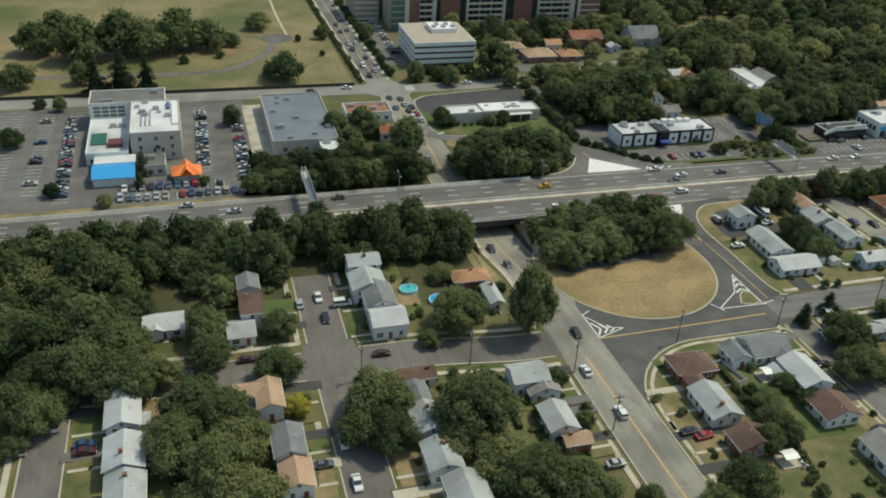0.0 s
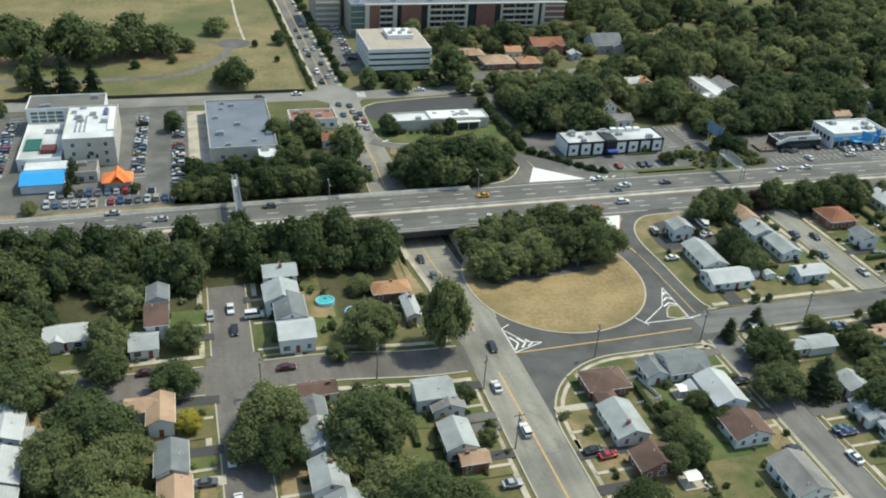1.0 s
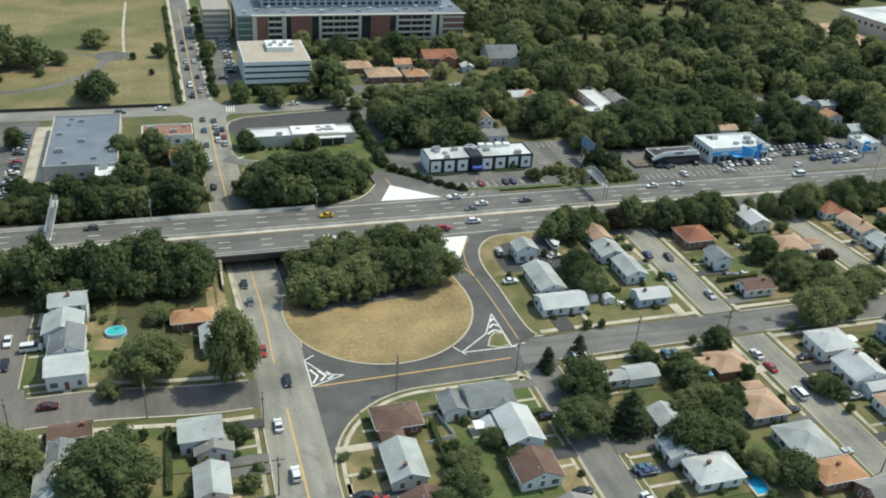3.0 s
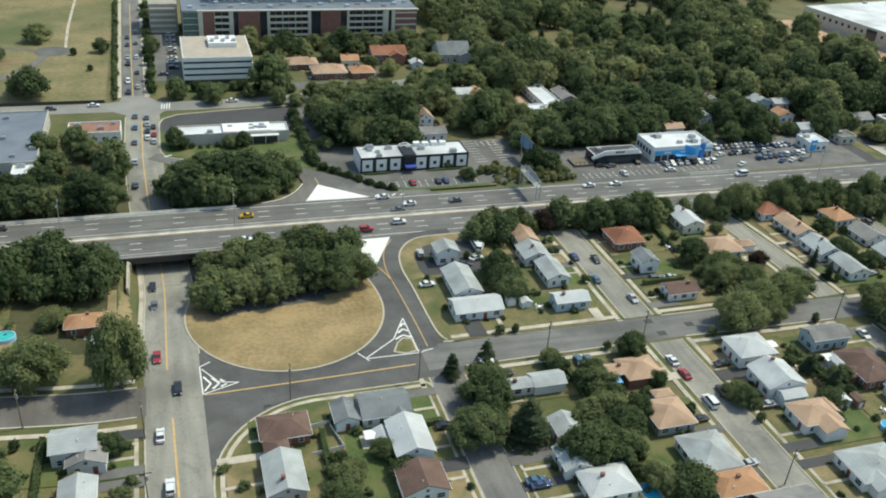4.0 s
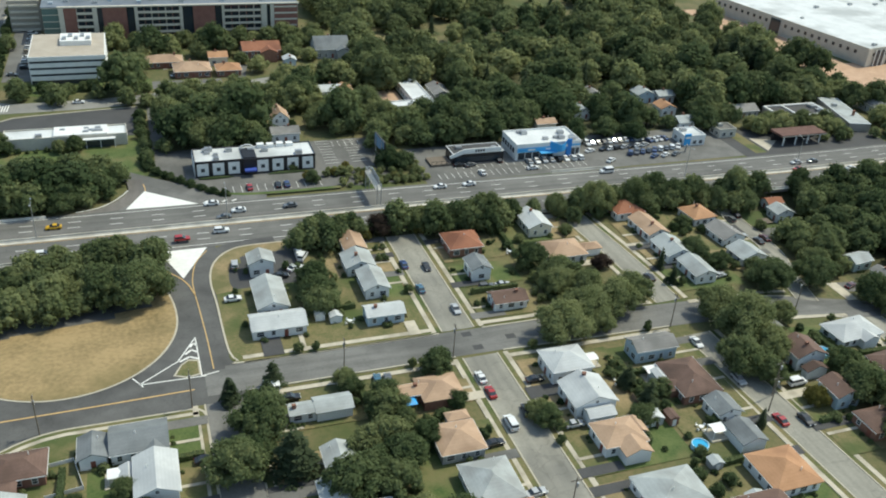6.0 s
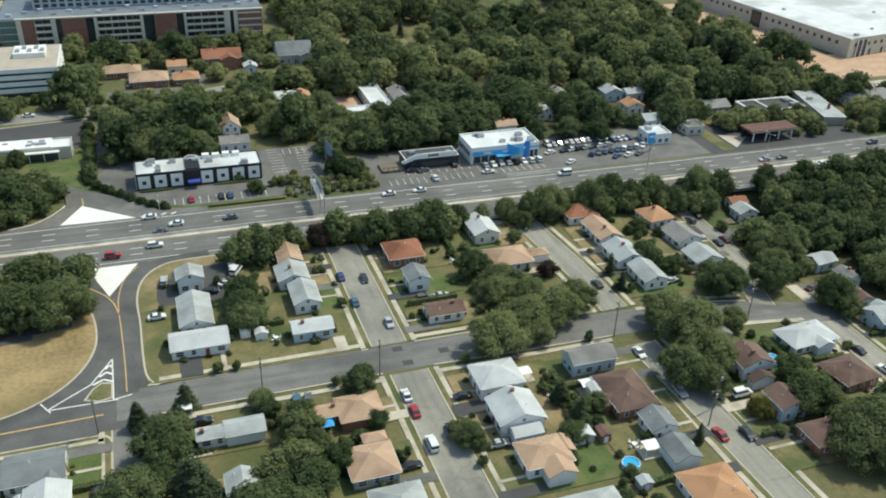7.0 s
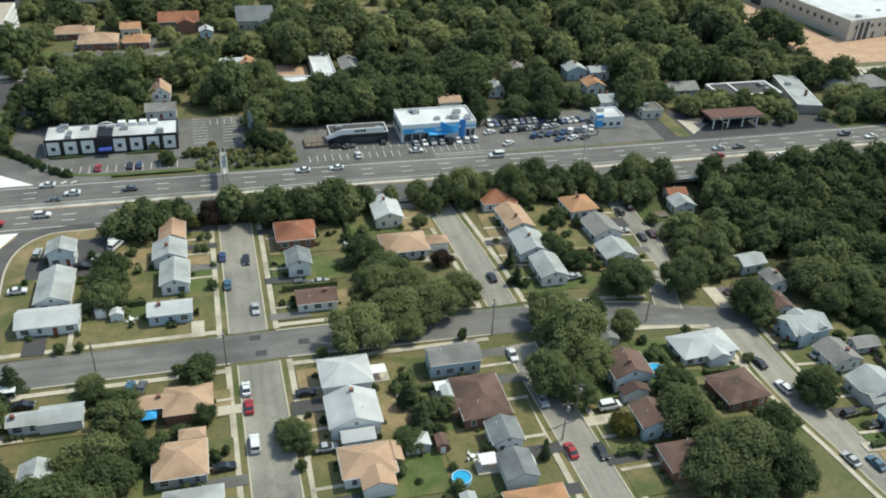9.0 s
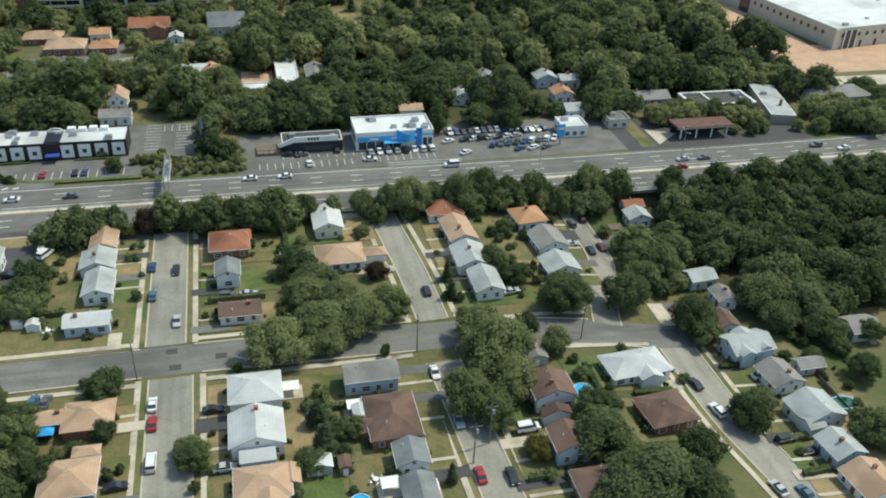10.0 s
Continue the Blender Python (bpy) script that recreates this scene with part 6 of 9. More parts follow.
# ---- woods ----
joined_trees("tree_belt", scatter(3, -80, 78, 208, 228, 5.6, 3.6, 6.0, lambda x, y: not (20 < x < 34 and y < 213)), MID, "dense belt of old trees along the highway", 3, 0.1, 1.3)
joined_trees("tree_belt", scatter(4, 100, 145, 194, 229, 4.4, 2.8, 4.8, lambda x, y: y > 197 + max(0.0, x - 105) * 0.29), MID, "dense thicket of trees behind the dry field", 4)
joined_trees("tree_belt", scatter(5, 184, 345, 222.5, 230, 4.6, 2.6, 5.0, lambda x, y: not (206 < x < 226 and y < 228) and not any((x - a) ** 2 + (y - e) ** 2 < 49 for a, e in ((199, 219.5), (232, 214), (259, 221), (293, 224), (317, 217)))), MID, "belt of trees and shrubs along the highway", 5, 0.1, 1.2)
joined_trees("tree_belt", scatter(6, 340, 500, 165, 231, 6.0, 3.8, 6.2, lambda x, y: x > 344 and all((x - a) ** 2 + (y - b) ** 2 > 110 for a, b in ((353.5, 220), (356.5, 183), (359, 174))) and not (x < 362 and 203 < y < 227) and not (x < 372 and y < 190) and not (x < 350 and y < 200)), MID, "dense dark woodland beside the highway", 6, -0.5)
joined_trees("tree_belt", scatter(7, -130, -60, 120, 215, 8.0, 4.5, 6.5), MID, "old trees beyond the lanes", 7, 0.4)
joined_trees("tree_belt", scatter(12, 242, 345, 292, 330, 7.2, 4.0, 6.6, lambda x, y: not (230 < x < 262 and 318 < y < 358) and not (290 < x < 324 and y < 310) and not (300 < x and y < 291)), MID, "woodland behind the shops", 12)
# Next four woods: mean -0.5 puts cloud shade into the leaf colour.
joined_trees("tree_belt", scatter(13, 372, 470, 268, 352, 8.4, 4.8, 7.6, lambda x, y: not (x < 387 and y < 287) and not (386 < x < 452 and y < 306) and not (x > 450 and y < 296) and y < 300 + (470 - x) * 0.8), MID, "dense woodland behind the forecourts", 13, -0.5)
joined_trees("woodland", scatter(8, 240, 476, 355, 520, 9.0, 4.4, 8.8, lambda x, y: noise.noise(Vector((x * 0.022, y * 0.022, 3.0))) > -0.08 and not (255 < x < 298 and 402 < y < 442) and not (318 < x < 374 and 393 < y < 453) and x < 476 - (y - 340) * 0.12), MID, "dense green woodland behind the suburb, leaf colour darkened for cloud shade", 8, -0.5)
joined_trees("woodland", scatter(33, 318, 374, 393, 453, 10.5, 4.0, 6.5), SMALL, "scattered trees over a shady clearing", 33, -0.5)
joined_trees("woodland", scatter(9, 235, 700, 520, 860, 17.0, 8.5, 11.0), SMALL, "dense green woodland in the distance, leaf colour darkened for cloud shade", 9, -0.5)
joined_trees("woodland", scatter(10, -240, 60, 560, 780, 18.0, 8.5, 11.0), SMALL, "woodland edge beyond the park", 10)
joined_trees("hedge_trees", [(73.8 - (y - 366) * 0.022 + 0.4 * math.sin(y * 1.7), y, 1.15 + 0.25 * math.sin(y * 2.3)) for y in np.arange(366, 526, 1.7)], TINY, "clipped hedge along the park's edge", 14)
joined_trees("hedge_trees", [(88.6 - (y - 372) * 0.016 + 0.7 * math.sin(y), y, 2.2 + 0.6 * math.sin(y * 1.3)) for y in np.arange(374, 520, 7.5)], SMALL, "row of young street trees along the boulevard", 15)
joined_trees("hedge_trees", [(101 + k * 5.3 + math.sin(k * 2.1), 372.5 + 1.2 * math.sin(k * 1.7), 2.6 + 0.5 * math.sin(k * 3)) for k in range(8)], MID, "row of green trees in front of the office block", 28)
joined_trees("hedge_row", [(143 + 25 * u + 0.4 * math.sin(u * 60), 290.6 - 28.2 * u + 2.6 * (2 * u - 1) ** 2 - 2.0, 1.25 + 0.4 * math.sin(u * 47)) for u in np.linspace(0, 1, 26)], SMALL, "hedge of small trees and shrubs between slip road and car park", 29)
joined_trees("tree_row", [(143.2 + 1.6 * u + 0.5 * math.sin(u * 40), 338 - 47 * u, 2.0 + 0.5 * math.sin(u * 31)) for u in np.linspace(0, 1, 17)], SMALL, "row of dark narrow trees beside the shop", 30)
joined_trees("shrub_row", [(99 + k * 3.1, 310.6 + 0.3 * math.sin(k * 2), 1.0 + 0.2 * math.sin(k * 1.9)) for k in range(7)], TINY, "row of clipped round shrubs in front of the shop", 31)
for x, y, r in ((157.5, 317, 7.2), (166.5, 303.5, 7.4), (180, 343, 6.6), (181, 319, 8.2), (152.5, 333, 5.0), (169, 331, 6.6), (174, 306, 6.0), (161, 343, 5.2), (181, 331, 5.4), (204.7, 342, 6.5), (221, 324, 6.6), (231, 328, 6.6), (236, 316, 5.6), (96.5, 314, 3.6), (116, 309.5, 2.8), (121, 309.5, 3.0)):
    tree("oak", x, y, r, 1.12)
joined_trees("hedge_trees", scatter(16, 132, 230, 424, 436, 6.0, 3.6, 5.2), MID, "row of trees in front of the apartment building", 16)
joined_trees("shrub_bank", scatter(17, 202, 237, 262.5, 281, 2.2, 0.7, 1.6, lambda x, y: not (x < 207 and y < 271) and not (x < 222 and y > 276)), SMALL, "bank of wild shrubs between car park and highway", 17)
joined_trees("tree_group", scatter(18, 93, 138, 261.5, 292, 4.4, 3.6, 5.6, lambda x, y: ((x - 114) / 23) ** 2 + ((y - 275) / 15.5) ** 2 < 1 and x < 124.5 + (y - 260) * 0.72 and y < 292 - max(0.0, x - 114) * 0.42), MID, "rounded thicket beside the slip road", 18)
joined_trees("tree_group", scatter(19, 18, 76, 263, 284, 5.0, 3.2, 4.8), MID, "thicket between warehouse and highway", 19)
joined_trees("tree_belt", scatter(20, 447, 540, 262, 284, 6.0, 3.8, 5.6), MID, "trees north of the highway", 20)
joined_trees("tree_belt", scatter(21, -110, -14, 174, 210, 6.5, 4.0, 6.2, lambda x, y: abs(x + 12) > 8 and not (-42 < x < -31 and y < 176)), MID, "dense old trees above the lanes", 21, 0.5, 1.15)
joined_trees("tree_belt", scatter(22, -6, 20, 193, 209, 5.5, 3.2, 4.8, lambda x, y: not (3 < x < 20 and y < 204)), MID, "dense old trees behind the houses", 22, 0.3)
joined_trees("tree_belt", scatter(23, 343, 354, 178, 202, 5.5, 2.6, 4.2, lambda x, y: x > 345 or y > 186), MID, "garden trees beside the dead-end street", 23)
joined_trees("tree_group", scatter(24, 146, 246, 294, 388, 7.5, 3.4, 5.6, lambda x, y: not (x < 194 and y < 348) and not (x < 226 and y < 306) and not (184 < x < 205 and y < 332) and not any((x - a) ** 2 + (y - e) ** 2 < 110 for a, e in ((157, 402), (170, 391), (184, 390), (221, 351), (227, 349), (245, 324), (246, 330), (212, 396))) and not abs(y - (366 + (x - 152) * 0.25)) < 8 and not (146 < x < 196 and y > 362)), MID, "trees between the houses north of the highway", 24)
joined_trees("tree_group", scatter(25, 386, 430, 274, 285, 4.6, 3.2, 4.4, lambda x, y: not (386 < x < 413 and y < 277) and not (y > 282 and x > 405)), MID, "row of trees behind the forecourt canopy", 25)
joined_trees("tree_group", scatter(26, 412, 446, 260.5, 268, 5.0, 2.2, 3.2, lambda x, y: x > 438 or (y > 265 and x < 428)), MID, "roadside trees north of the highway", 26)
joined_trees("conifer_group", scatter(27, 250, 470, 340, 510, 17.0, 3.0, 4.6, lambda x, y: x < 470 - (y - 340) * 0.12 and not (318 < x < 374 and 393 < y < 453)), FARPINES, "dark conifers among the woodland", 27)


joined_trees("tree_group", [(147, 411, 5.0), (176, 404, 3.6), (190.5, 399, 3.2), (214, 404.5, 4.4), (222, 401, 4.2), (217, 417, 5.0), (186, 413, 5.0), (161, 414, 5.0), (172, 412, 4.4), (246, 402, 5.0), (250, 412, 5.5), (229, 421, 5.0)], MID, "trees between brick houses north of the highway", 34)


# shrubs and young trees along the back fences of the blocks
def back_spots(seed, x0, x1, y0, y1, n, rmin, rmax):
    r = random.Random(seed)
    out = []
    for k in range(n * 6):
        x, y, s = r.uniform(x0, x1), r.uniform(y0, y1), r.uniform(rmin, rmax)
        if len(out) < n and all(abs(x - a) > w / 2 + s * 0.8 or abs(y - e) > d / 2 + s * 0.8 for a, e, w, d in HOUSE_SPOTS) and all((x - a) ** 2 + (y - e) ** 2 > (s + q) ** 2 * 0.6 for a, e, q in out):
            out.append((x, y, s))
    return out


for k, (x0, x1, y0, y1, n) in enumerate(((120, 129, 92, 145, 12), (185, 193, 92, 156, 16), (183, 193, 178, 220, 8), (246, 254, 92, 156, 16), (243, 251, 178, 220, 8), (308, 318, 92, 152, 16), (303, 314, 176, 222, 12), (54, 64, 92, 156, 10), (360, 372, 96, 160, 12), (-12, 2, 100, 158, 8))):
    spots = back_spots(200 + k, x0, x1, y0, y1, n, 0.7, 1.9)
    joined_trees("garden_shrubs", spots, SMALL, "overgrown shrubs along the back fences of the gardens", 60 + k)
for x, y, r in ((300.5, 193.5, 4.2), (305, 186.5, 3.4), (127, 131.4, 2.4), (122.1, 122.7, 2.6), (309, 212, 2.8), (312, 178, 2.6), (344.5, 204, 3.2)):
    tree("oak", x, y, r)
tree("purple", 210, 227.7, 4.0)
for x, y, r in ((196.2, 270.6, 2.3), (206, 273, 1.6), (215, 268, 1.8), (226, 266, 1.5), (231, 275, 1.7), (211, 278, 1.5)):
    tree("olive", x, y, r)
joined_trees("hedge_row", [(124.2 - 0.14 * k, 118.0 - k, 0.95 + 0.15 * math.sin(k * 2)) for k in range(11)], TINY, "dark clipped garden hedge", 81)
for x, y, r in ((246, 227, 4.6), (253, 228, 4.2), (270, 228.5, 4.0), (284, 226.5, 5.6), (291.5, 228.6, 4.6), (299, 227, 5.8), (307, 228.5, 5.2), (314, 227.5, 4.4), (323.5, 228.5, 4.8), (340, 229, 5.2), (192, 228, 4.0), (201, 228.6, 3.6), (222, 228.5, 4.2), (234, 227, 4.4)):
    tree("oak", x, y, r, 1.35)
tree("oak", 103.2, 200.7, 4.6)
tree("oak", 79.8, 171.0, 6.4, 1.85)


# ---- buildings along the highway ----
def cell_windows(parent, m, length, n, z, w, h):
    for k in range(n):
        u = (k + 0.5) / n * length - length / 2
        f = part("window", window_for(w, h)[0], None, parent)
        f.matrix_local = m @ pose(u, 0, z)
        part("pane", window_for(w, h)[1], None, f)


_WIN = {}


def window_for(w, h):
    if (w, h) not in _WIN:
        _WIN[(w, h)] = window_mesh(w, h)
    return _WIN[(w, h)]


def flat_block(name, x, y, w, d, h, wall, roof, label, rot=0.0, parapet=0.6, category="building", floors=(), n_win=(0, 0), win=(1.6, 1.4), units=4, seed=1):
    """A flat-roofed building with parapet, rooftop units and rows of windows at the given sill heights on its four sides."""
    ob = tagged(empty(name, x, y, land_z(x, y), rot), label, category)
    a, b = w / 2, d / 2
    part("wall", boxes((-a, -b, -1.0, a, b, h)), wall, ob)
    part("roof", boxes((-a + 0.25, -b + 0.25, h - 0.02, a - 0.25, b - 0.25, h + 0.12)), roof, ob)
    bm = boxes((-a - 0.03, -b - 0.03, h - 0.05, a + 0.03, -b + 0.25, h + parapet), (-a - 0.03, b - 0.25, h - 0.05, a + 0.03, b + 0.03, h + parapet),
               (-a - 0.03, -b + 0.25, h - 0.05, -a + 0.25, b - 0.25, h + parapet), (a - 0.25, -b + 0.25, h - 0.05, a + 0.03, b - 0.25, h + parapet))
    part("parapet", bm, wall if parapet > 0.3 else TRIM, ob)
    r = random.Random(seed)
    for k in range(units):
        ux, uy = r.uniform(-a + 2, a - 2), r.uniform(-b + 1.8, b - 1.8)
        s = r.uniform(0.7, 1.3)
        part("rooftop_unit", boxes((ux - s, uy - s * 0.8, h + 0.1, ux + s, uy + s * 0.8, h + 0.1 + s), (ux - s * 0.6, uy - s * 0.5, h + 0.1 + s, ux + s * 0.6, uy + s * 0.5, h + 0.25 + s)), STEEL, ob, "grey metal rooftop unit")
    for z in floors:
        for m, length, n in ((pose(0, -b, 0), w - 1, n_win[0]), (pose(0, b, 0, 0, 0, 180), w - 1, n_win[0]), (pose(a, 0, 0, 0, 0, 90), d - 1, n_win[1]), (pose(-a, 0, 0, 0, 0, -90), d - 1, n_win[1])):
            if n:
                cell_windows(ob, m, length, n, z, *win)
    return ob


BEIGE = shade("beige_stucco", (0.46, 0.43, 0.37), (0.55, 0.52, 0.45), scale=0.3, fine=3, bump=0.01)
WHITEWALL = shade("white_stucco", (0.68, 0.68, 0.66), (0.78, 0.78, 0.76), scale=0.3, fine=3, bump=0.01)
BLUEPAINT = plain("bright_blue_panel", (0.035, 0.33, 0.70), 0.45)
ORANGEROOF = shade("bright_orange_roof", (0.80, 0.20, 0.06), (0.90, 0.27, 0.09), scale=0.5, fine=4, bump=0.01)
BLUEGREY = courses(shade("blue_grey_metal_roof", (0.148, 0.172, 0.204), (0.20, 0.226, 0.26), rough=0.55, scale=0.15, fine=2, bump=0.01, c=(0.125, 0.145, 0.172)), 0.5, 0.05)
GREENROOF = plain("dark_green_panel", (0.02, 0.12, 0.09), 0.5)
MAROON = plain("maroon_panel", (0.14, 0.04, 0.035), 0.5)
TAUPE = shade("taupe_gravel_roof", (0.36, 0.31, 0.25), (0.45, 0.395, 0.325), scale=0.2, fine=2.5, bump=0.02)
BLACKWALL = plain("black_panel", (0.016, 0.016, 0.02), 0.4)
BRICKRED = courses(shade("red_brick_facade", (0.20, 0.095, 0.078), (0.265, 0.13, 0.105), scale=0.4, fine=4, bump=0.01), 0.3, 0.1)
REDROOF = shade("faded_red_roof", (0.24, 0.125, 0.09), (0.31, 0.17, 0.125), scale=0.4, fine=3, bump=0.01)
GREIGE = shade("weathered_facade", (0.30, 0.275, 0.235), (0.37, 0.34, 0.295), scale=0.3, fine=2, bump=0.01)
PANELBLUE = shade("pale_blue_grey_panel", (0.36, 0.41, 0.46), (0.45, 0.50, 0.55), scale=0.3, fine=2, bump=0.01)
GREENGLASS = plain("greenish_glazing", (0.10, 0.16, 0.15), 0.15)
CREAM = plain("cream_concrete", (0.56, 0.52, 0.44), 0.7)

# hotel complex beside the large car park
hotel = flat_block("hotel", -13.2, 312.2, 17, 31.5, 10.2, BEIGE, FLATROOF, "beige three-storey hotel wing with a white flat roof", floors=(1.2, 4.4, 7.6), n_win=(3, 9), win=(1.3, 1.4), units=7, seed=3)
part("stair_tower", boxes((4.0, 6, 10.2, 5.2, 12, 11.2)), plain("violet_blue_housing", (0.10, 0.10, 0.24), 0.5), hotel, "dark blue rooftop housing")
for k in range(6):
    part("roof_duct", boxes((-5.0 + 1.5 * (k % 3), -9 + 8 * (k // 3), 10.3, -4.5 + 1.5 * (k % 3), -2.5 + 8 * (k // 3), 10.75)), STEEL, hotel, "grey rooftop duct")
for k in range(3):
    part("front_window", boxes((-1.2 + k * 1.4, -15.82, 3.2 + k % 2, -0.3 + k * 1.4, -15.72, 4.6 + k % 2)), GLASS, hotel)
part("penthouse", boxes((5.8, -9, 10.3, 8.0, 13, 10.95)), WHITEWALL, hotel)
glass_hall = flat_block("glass_hall", -23.3, 335.4, 27.5, 14.0, 9.6, WHITEWALL, ASPHALT, "white hall with a large glazed grid facade and grey roof", units=3, seed=4)
part("glazing", boxes((-12.6, -7.12, 4.5, -1.0, -6.98, 9.0)), GREENGLASS, glass_hall, "large green-tinted glazed front")
for k in range(5):
    part("mullion", boxes((-12.7 + k * 2.9, -7.3, 4.4, -12.35 + k * 2.9, -7.1, 9.1)), WHITEWALL, glass_hall, "white mullion")
for k in range(4):
    part("transom", boxes((-12.6, -7.26, 4.4 + k * 1.5, -1.0, -7.1, 4.7 + k * 1.5)), WHITEWALL, glass_hall, "white transom")
low_hall = flat_block("low_hall", -29.8, 311.5, 14.0, 33.0, 4.2, WHITEWALL, FLATROOF, "low white annexe with green and maroon roof panels", floors=(1.0,), n_win=(4, 8), units=2, seed=5)
part("skylight", boxes((-5.8, -9, 4.4, -0.6, 1, 4.75)), GREENROOF, low_hall, "dark green roof panel")
part("roof_box", boxes((0.2, -12, 4.4, 5.0, -7, 5.8)), MAROON, low_hall, "maroon roof box")
pool_hall = tagged(empty("blue_pavilion", -27.2, 282, 0), "pavilion with a bright blue sloping canopy roof", "pavilion")
part("wall", boxes((-6.6, -4.5, -0.3, 6.6, 6.5, 3.2)), WHITEWALL, pool_hall)
bm = bmesh.new()
pitched_roof(bm, 13, 11, 3.2, "x", 1.6, "gable", 0.5)
bm.transform(Matrix.Translation((0, 0.8, 0)))
part("roof", bm, BLUEPAINT, pool_hall, "bright blue canopy roof")
part("back_roof", boxes((-6.8, 6.6, 3.0, 6.8, 13, 3.5)), FLATROOF, pool_hall)
kiosk = tagged(empty("orange_pavilion", -3.8, 280, 0), "small pavilion with a bright orange crossed gable roof", "pavilion")
part("wall", boxes((-4.2, -3.2, -0.3, 4.2, 3.2, 3.0)), BEIGE, kiosk)
bm = bmesh.new()
pitched_roof(bm, 9, 7, 3.0, "x", 2.0, "hip", 0.5)
part("roof", bm, ORANGEROOF, kiosk, "bright orange roof")
bm = bmesh.new()
pitched_roof(bm, 4, 8.2, 3.0, "y", 2.2, "gable", 0.4)
part("gable", bm, ORANGEROOF, kiosk, "bright orange gable")
flat_block("annexe", -14, 288, 7, 9, 3.6, BEIGE, ASPHALT, "low grey annexe with a dark flat roof", floors=(1.0,), n_win=(2, 2), units=1)

warehouse = flat_block("warehouse", 39, 318, 24, 48, 5.0, BEIGE, BLUEGREY, "long warehouse with a blue-grey metal roof", floors=(1.2,), n_win=(3, 8), units=9, seed=8)
flat_block("warehouse_office", 48.5, 290.5, 9.5, 9, 4.2, WHITEWALL, FLATROOF, "small white office in front of the warehouse", floors=(1.0,), n_win=(2, 2), units=1, parapet=0.4)
diner = flat_block("diner", 68, 325.5, 18.5, 11, 3.8, WHITEWALL, REDROOF, "low diner with a faded red flat roof and white parapet", floors=(1.0,), n_win=(5, 3), units=3, seed=2)
strip_shop = flat_block("strip_shop", 118.0, 317.5, 41, 9, 4.0, BEIGE, FLATROOF, "long low beige shop with a white flat roof", floors=(0.9,), n_win=(0, 2), win=(2.4, 1.8), units=8, seed=6)
# Dark box added in place of the porch's shaded recess.
part("porch", boxes((2, -5.1, -0.2, 16, -4.45, 3.2)), GLASS, strip_shop, "dark box standing for the shaded porch recess")
part("porch_roof", boxes((1.4, -6.4, 3.2, 16.6, -4.4, 3.55)), WHITEWALL, strip_shop, "white canopy over the shop front")
for k in range(4):
    part("post", boxes((1.8 + k * 4.8, -6.2, -0.2, 2.0 + k * 4.8, -6.0, 3.2)), WHITEWALL, strip_shop)
part("raised_roof", boxes((-4, -4.2, 4.1, 14, 4.2, 4.9)), WHITEWALL, strip_shop, "raised white roof section")

# office block with white bands
office = tagged(empty("office_block", 117.5, 399, 0), "four-storey office block with white bands and dark strip windows", "office building")
part("core", boxes((-14.6, -16.1, -0.5, 14.6, 16.1, 11.3)), GLASS, office, "dark strip windows")
for k in range(4):
    z = 1.9 + k * 2.75
    part("band", boxes((-15, -16.5, z, 15, 16.5, z + 1.75)), WHITEWALL, office, "white concrete band")
part("roof", boxes((-14.6, -16.1, 11.8, 14.6, 16.1, 12.0)), TAUPE, office, "taupe gravel roof")
part("penthouse", boxes((-3, -2, 11.9, 9.5, 10, 14.0)), WHITEWALL, office, "white rooftop plant room")
for k in range(5):
    part("rooftop_unit", boxes((-2 + k * 2.4, 0 + (k % 2) * 4, 14.0, -0.4 + k * 2.4, 2.5 + (k % 2) * 4, 14.9)), STEEL, office, "grey rooftop unit")
for k in range(8):
    part("fin", boxes((-15.2, -15 + k * 4.2, 0, -14.95, -14.4 + k * 4.2, 11.4)), WHITEWALL, office, "white vertical fin")

# brick apartment building
apart = tagged(empty("apartment_building", 165, 457, 0), "long five-storey apartment building of red brick panels and cream balcony bays", "apartment building")
part("wall", boxes((-60, -13.4, -0.5, 60, 24, 16.2)), GREIGE, apart)
part("roof", boxes((-60.2, -13.7, 16.2, 60.2, 24.2, 16.6)), BLUEGREY, apart, "blue-grey flat roof")
part("cornice", boxes((-53, -15.2, 16.3, 60.4, -13.6, 16.9)), CREAM, apart, "cream cornice")
part("upper_storey", boxes((-46, 3, 16.6, 52, 20, 21.8)), PANELBLUE, apart, "set-back pale blue top storey")
part("upper_roof", boxes((-47, 2, 21.8, 53, 21, 22.2)), BLUEGREY, apart, "blue-grey flat roof")
part("west_wing", boxes((-76, 6, -0.5, -62, 30, 15.0)), GREIGE, apart, "set-back wing")
for k in range(5):
    part("west_balcony", boxes((-75.5, 5.0, 0.6 + k * 2.9, -63, 6.05, 1.5 + k * 2.9)), CREAM, apart, "cream balcony")
for k in range(26):
    part("upper_window", boxes((-45 + k * 3.7, 2.85, 17.4, -42.6 + k * 3.7, 3.02, 19.0)), GLASS, apart)
    part("upper_window", boxes((-45 + k * 3.7, 2.85, 19.7, -42.6 + k * 3.7, 3.02, 21.2)), GLASS, apart)
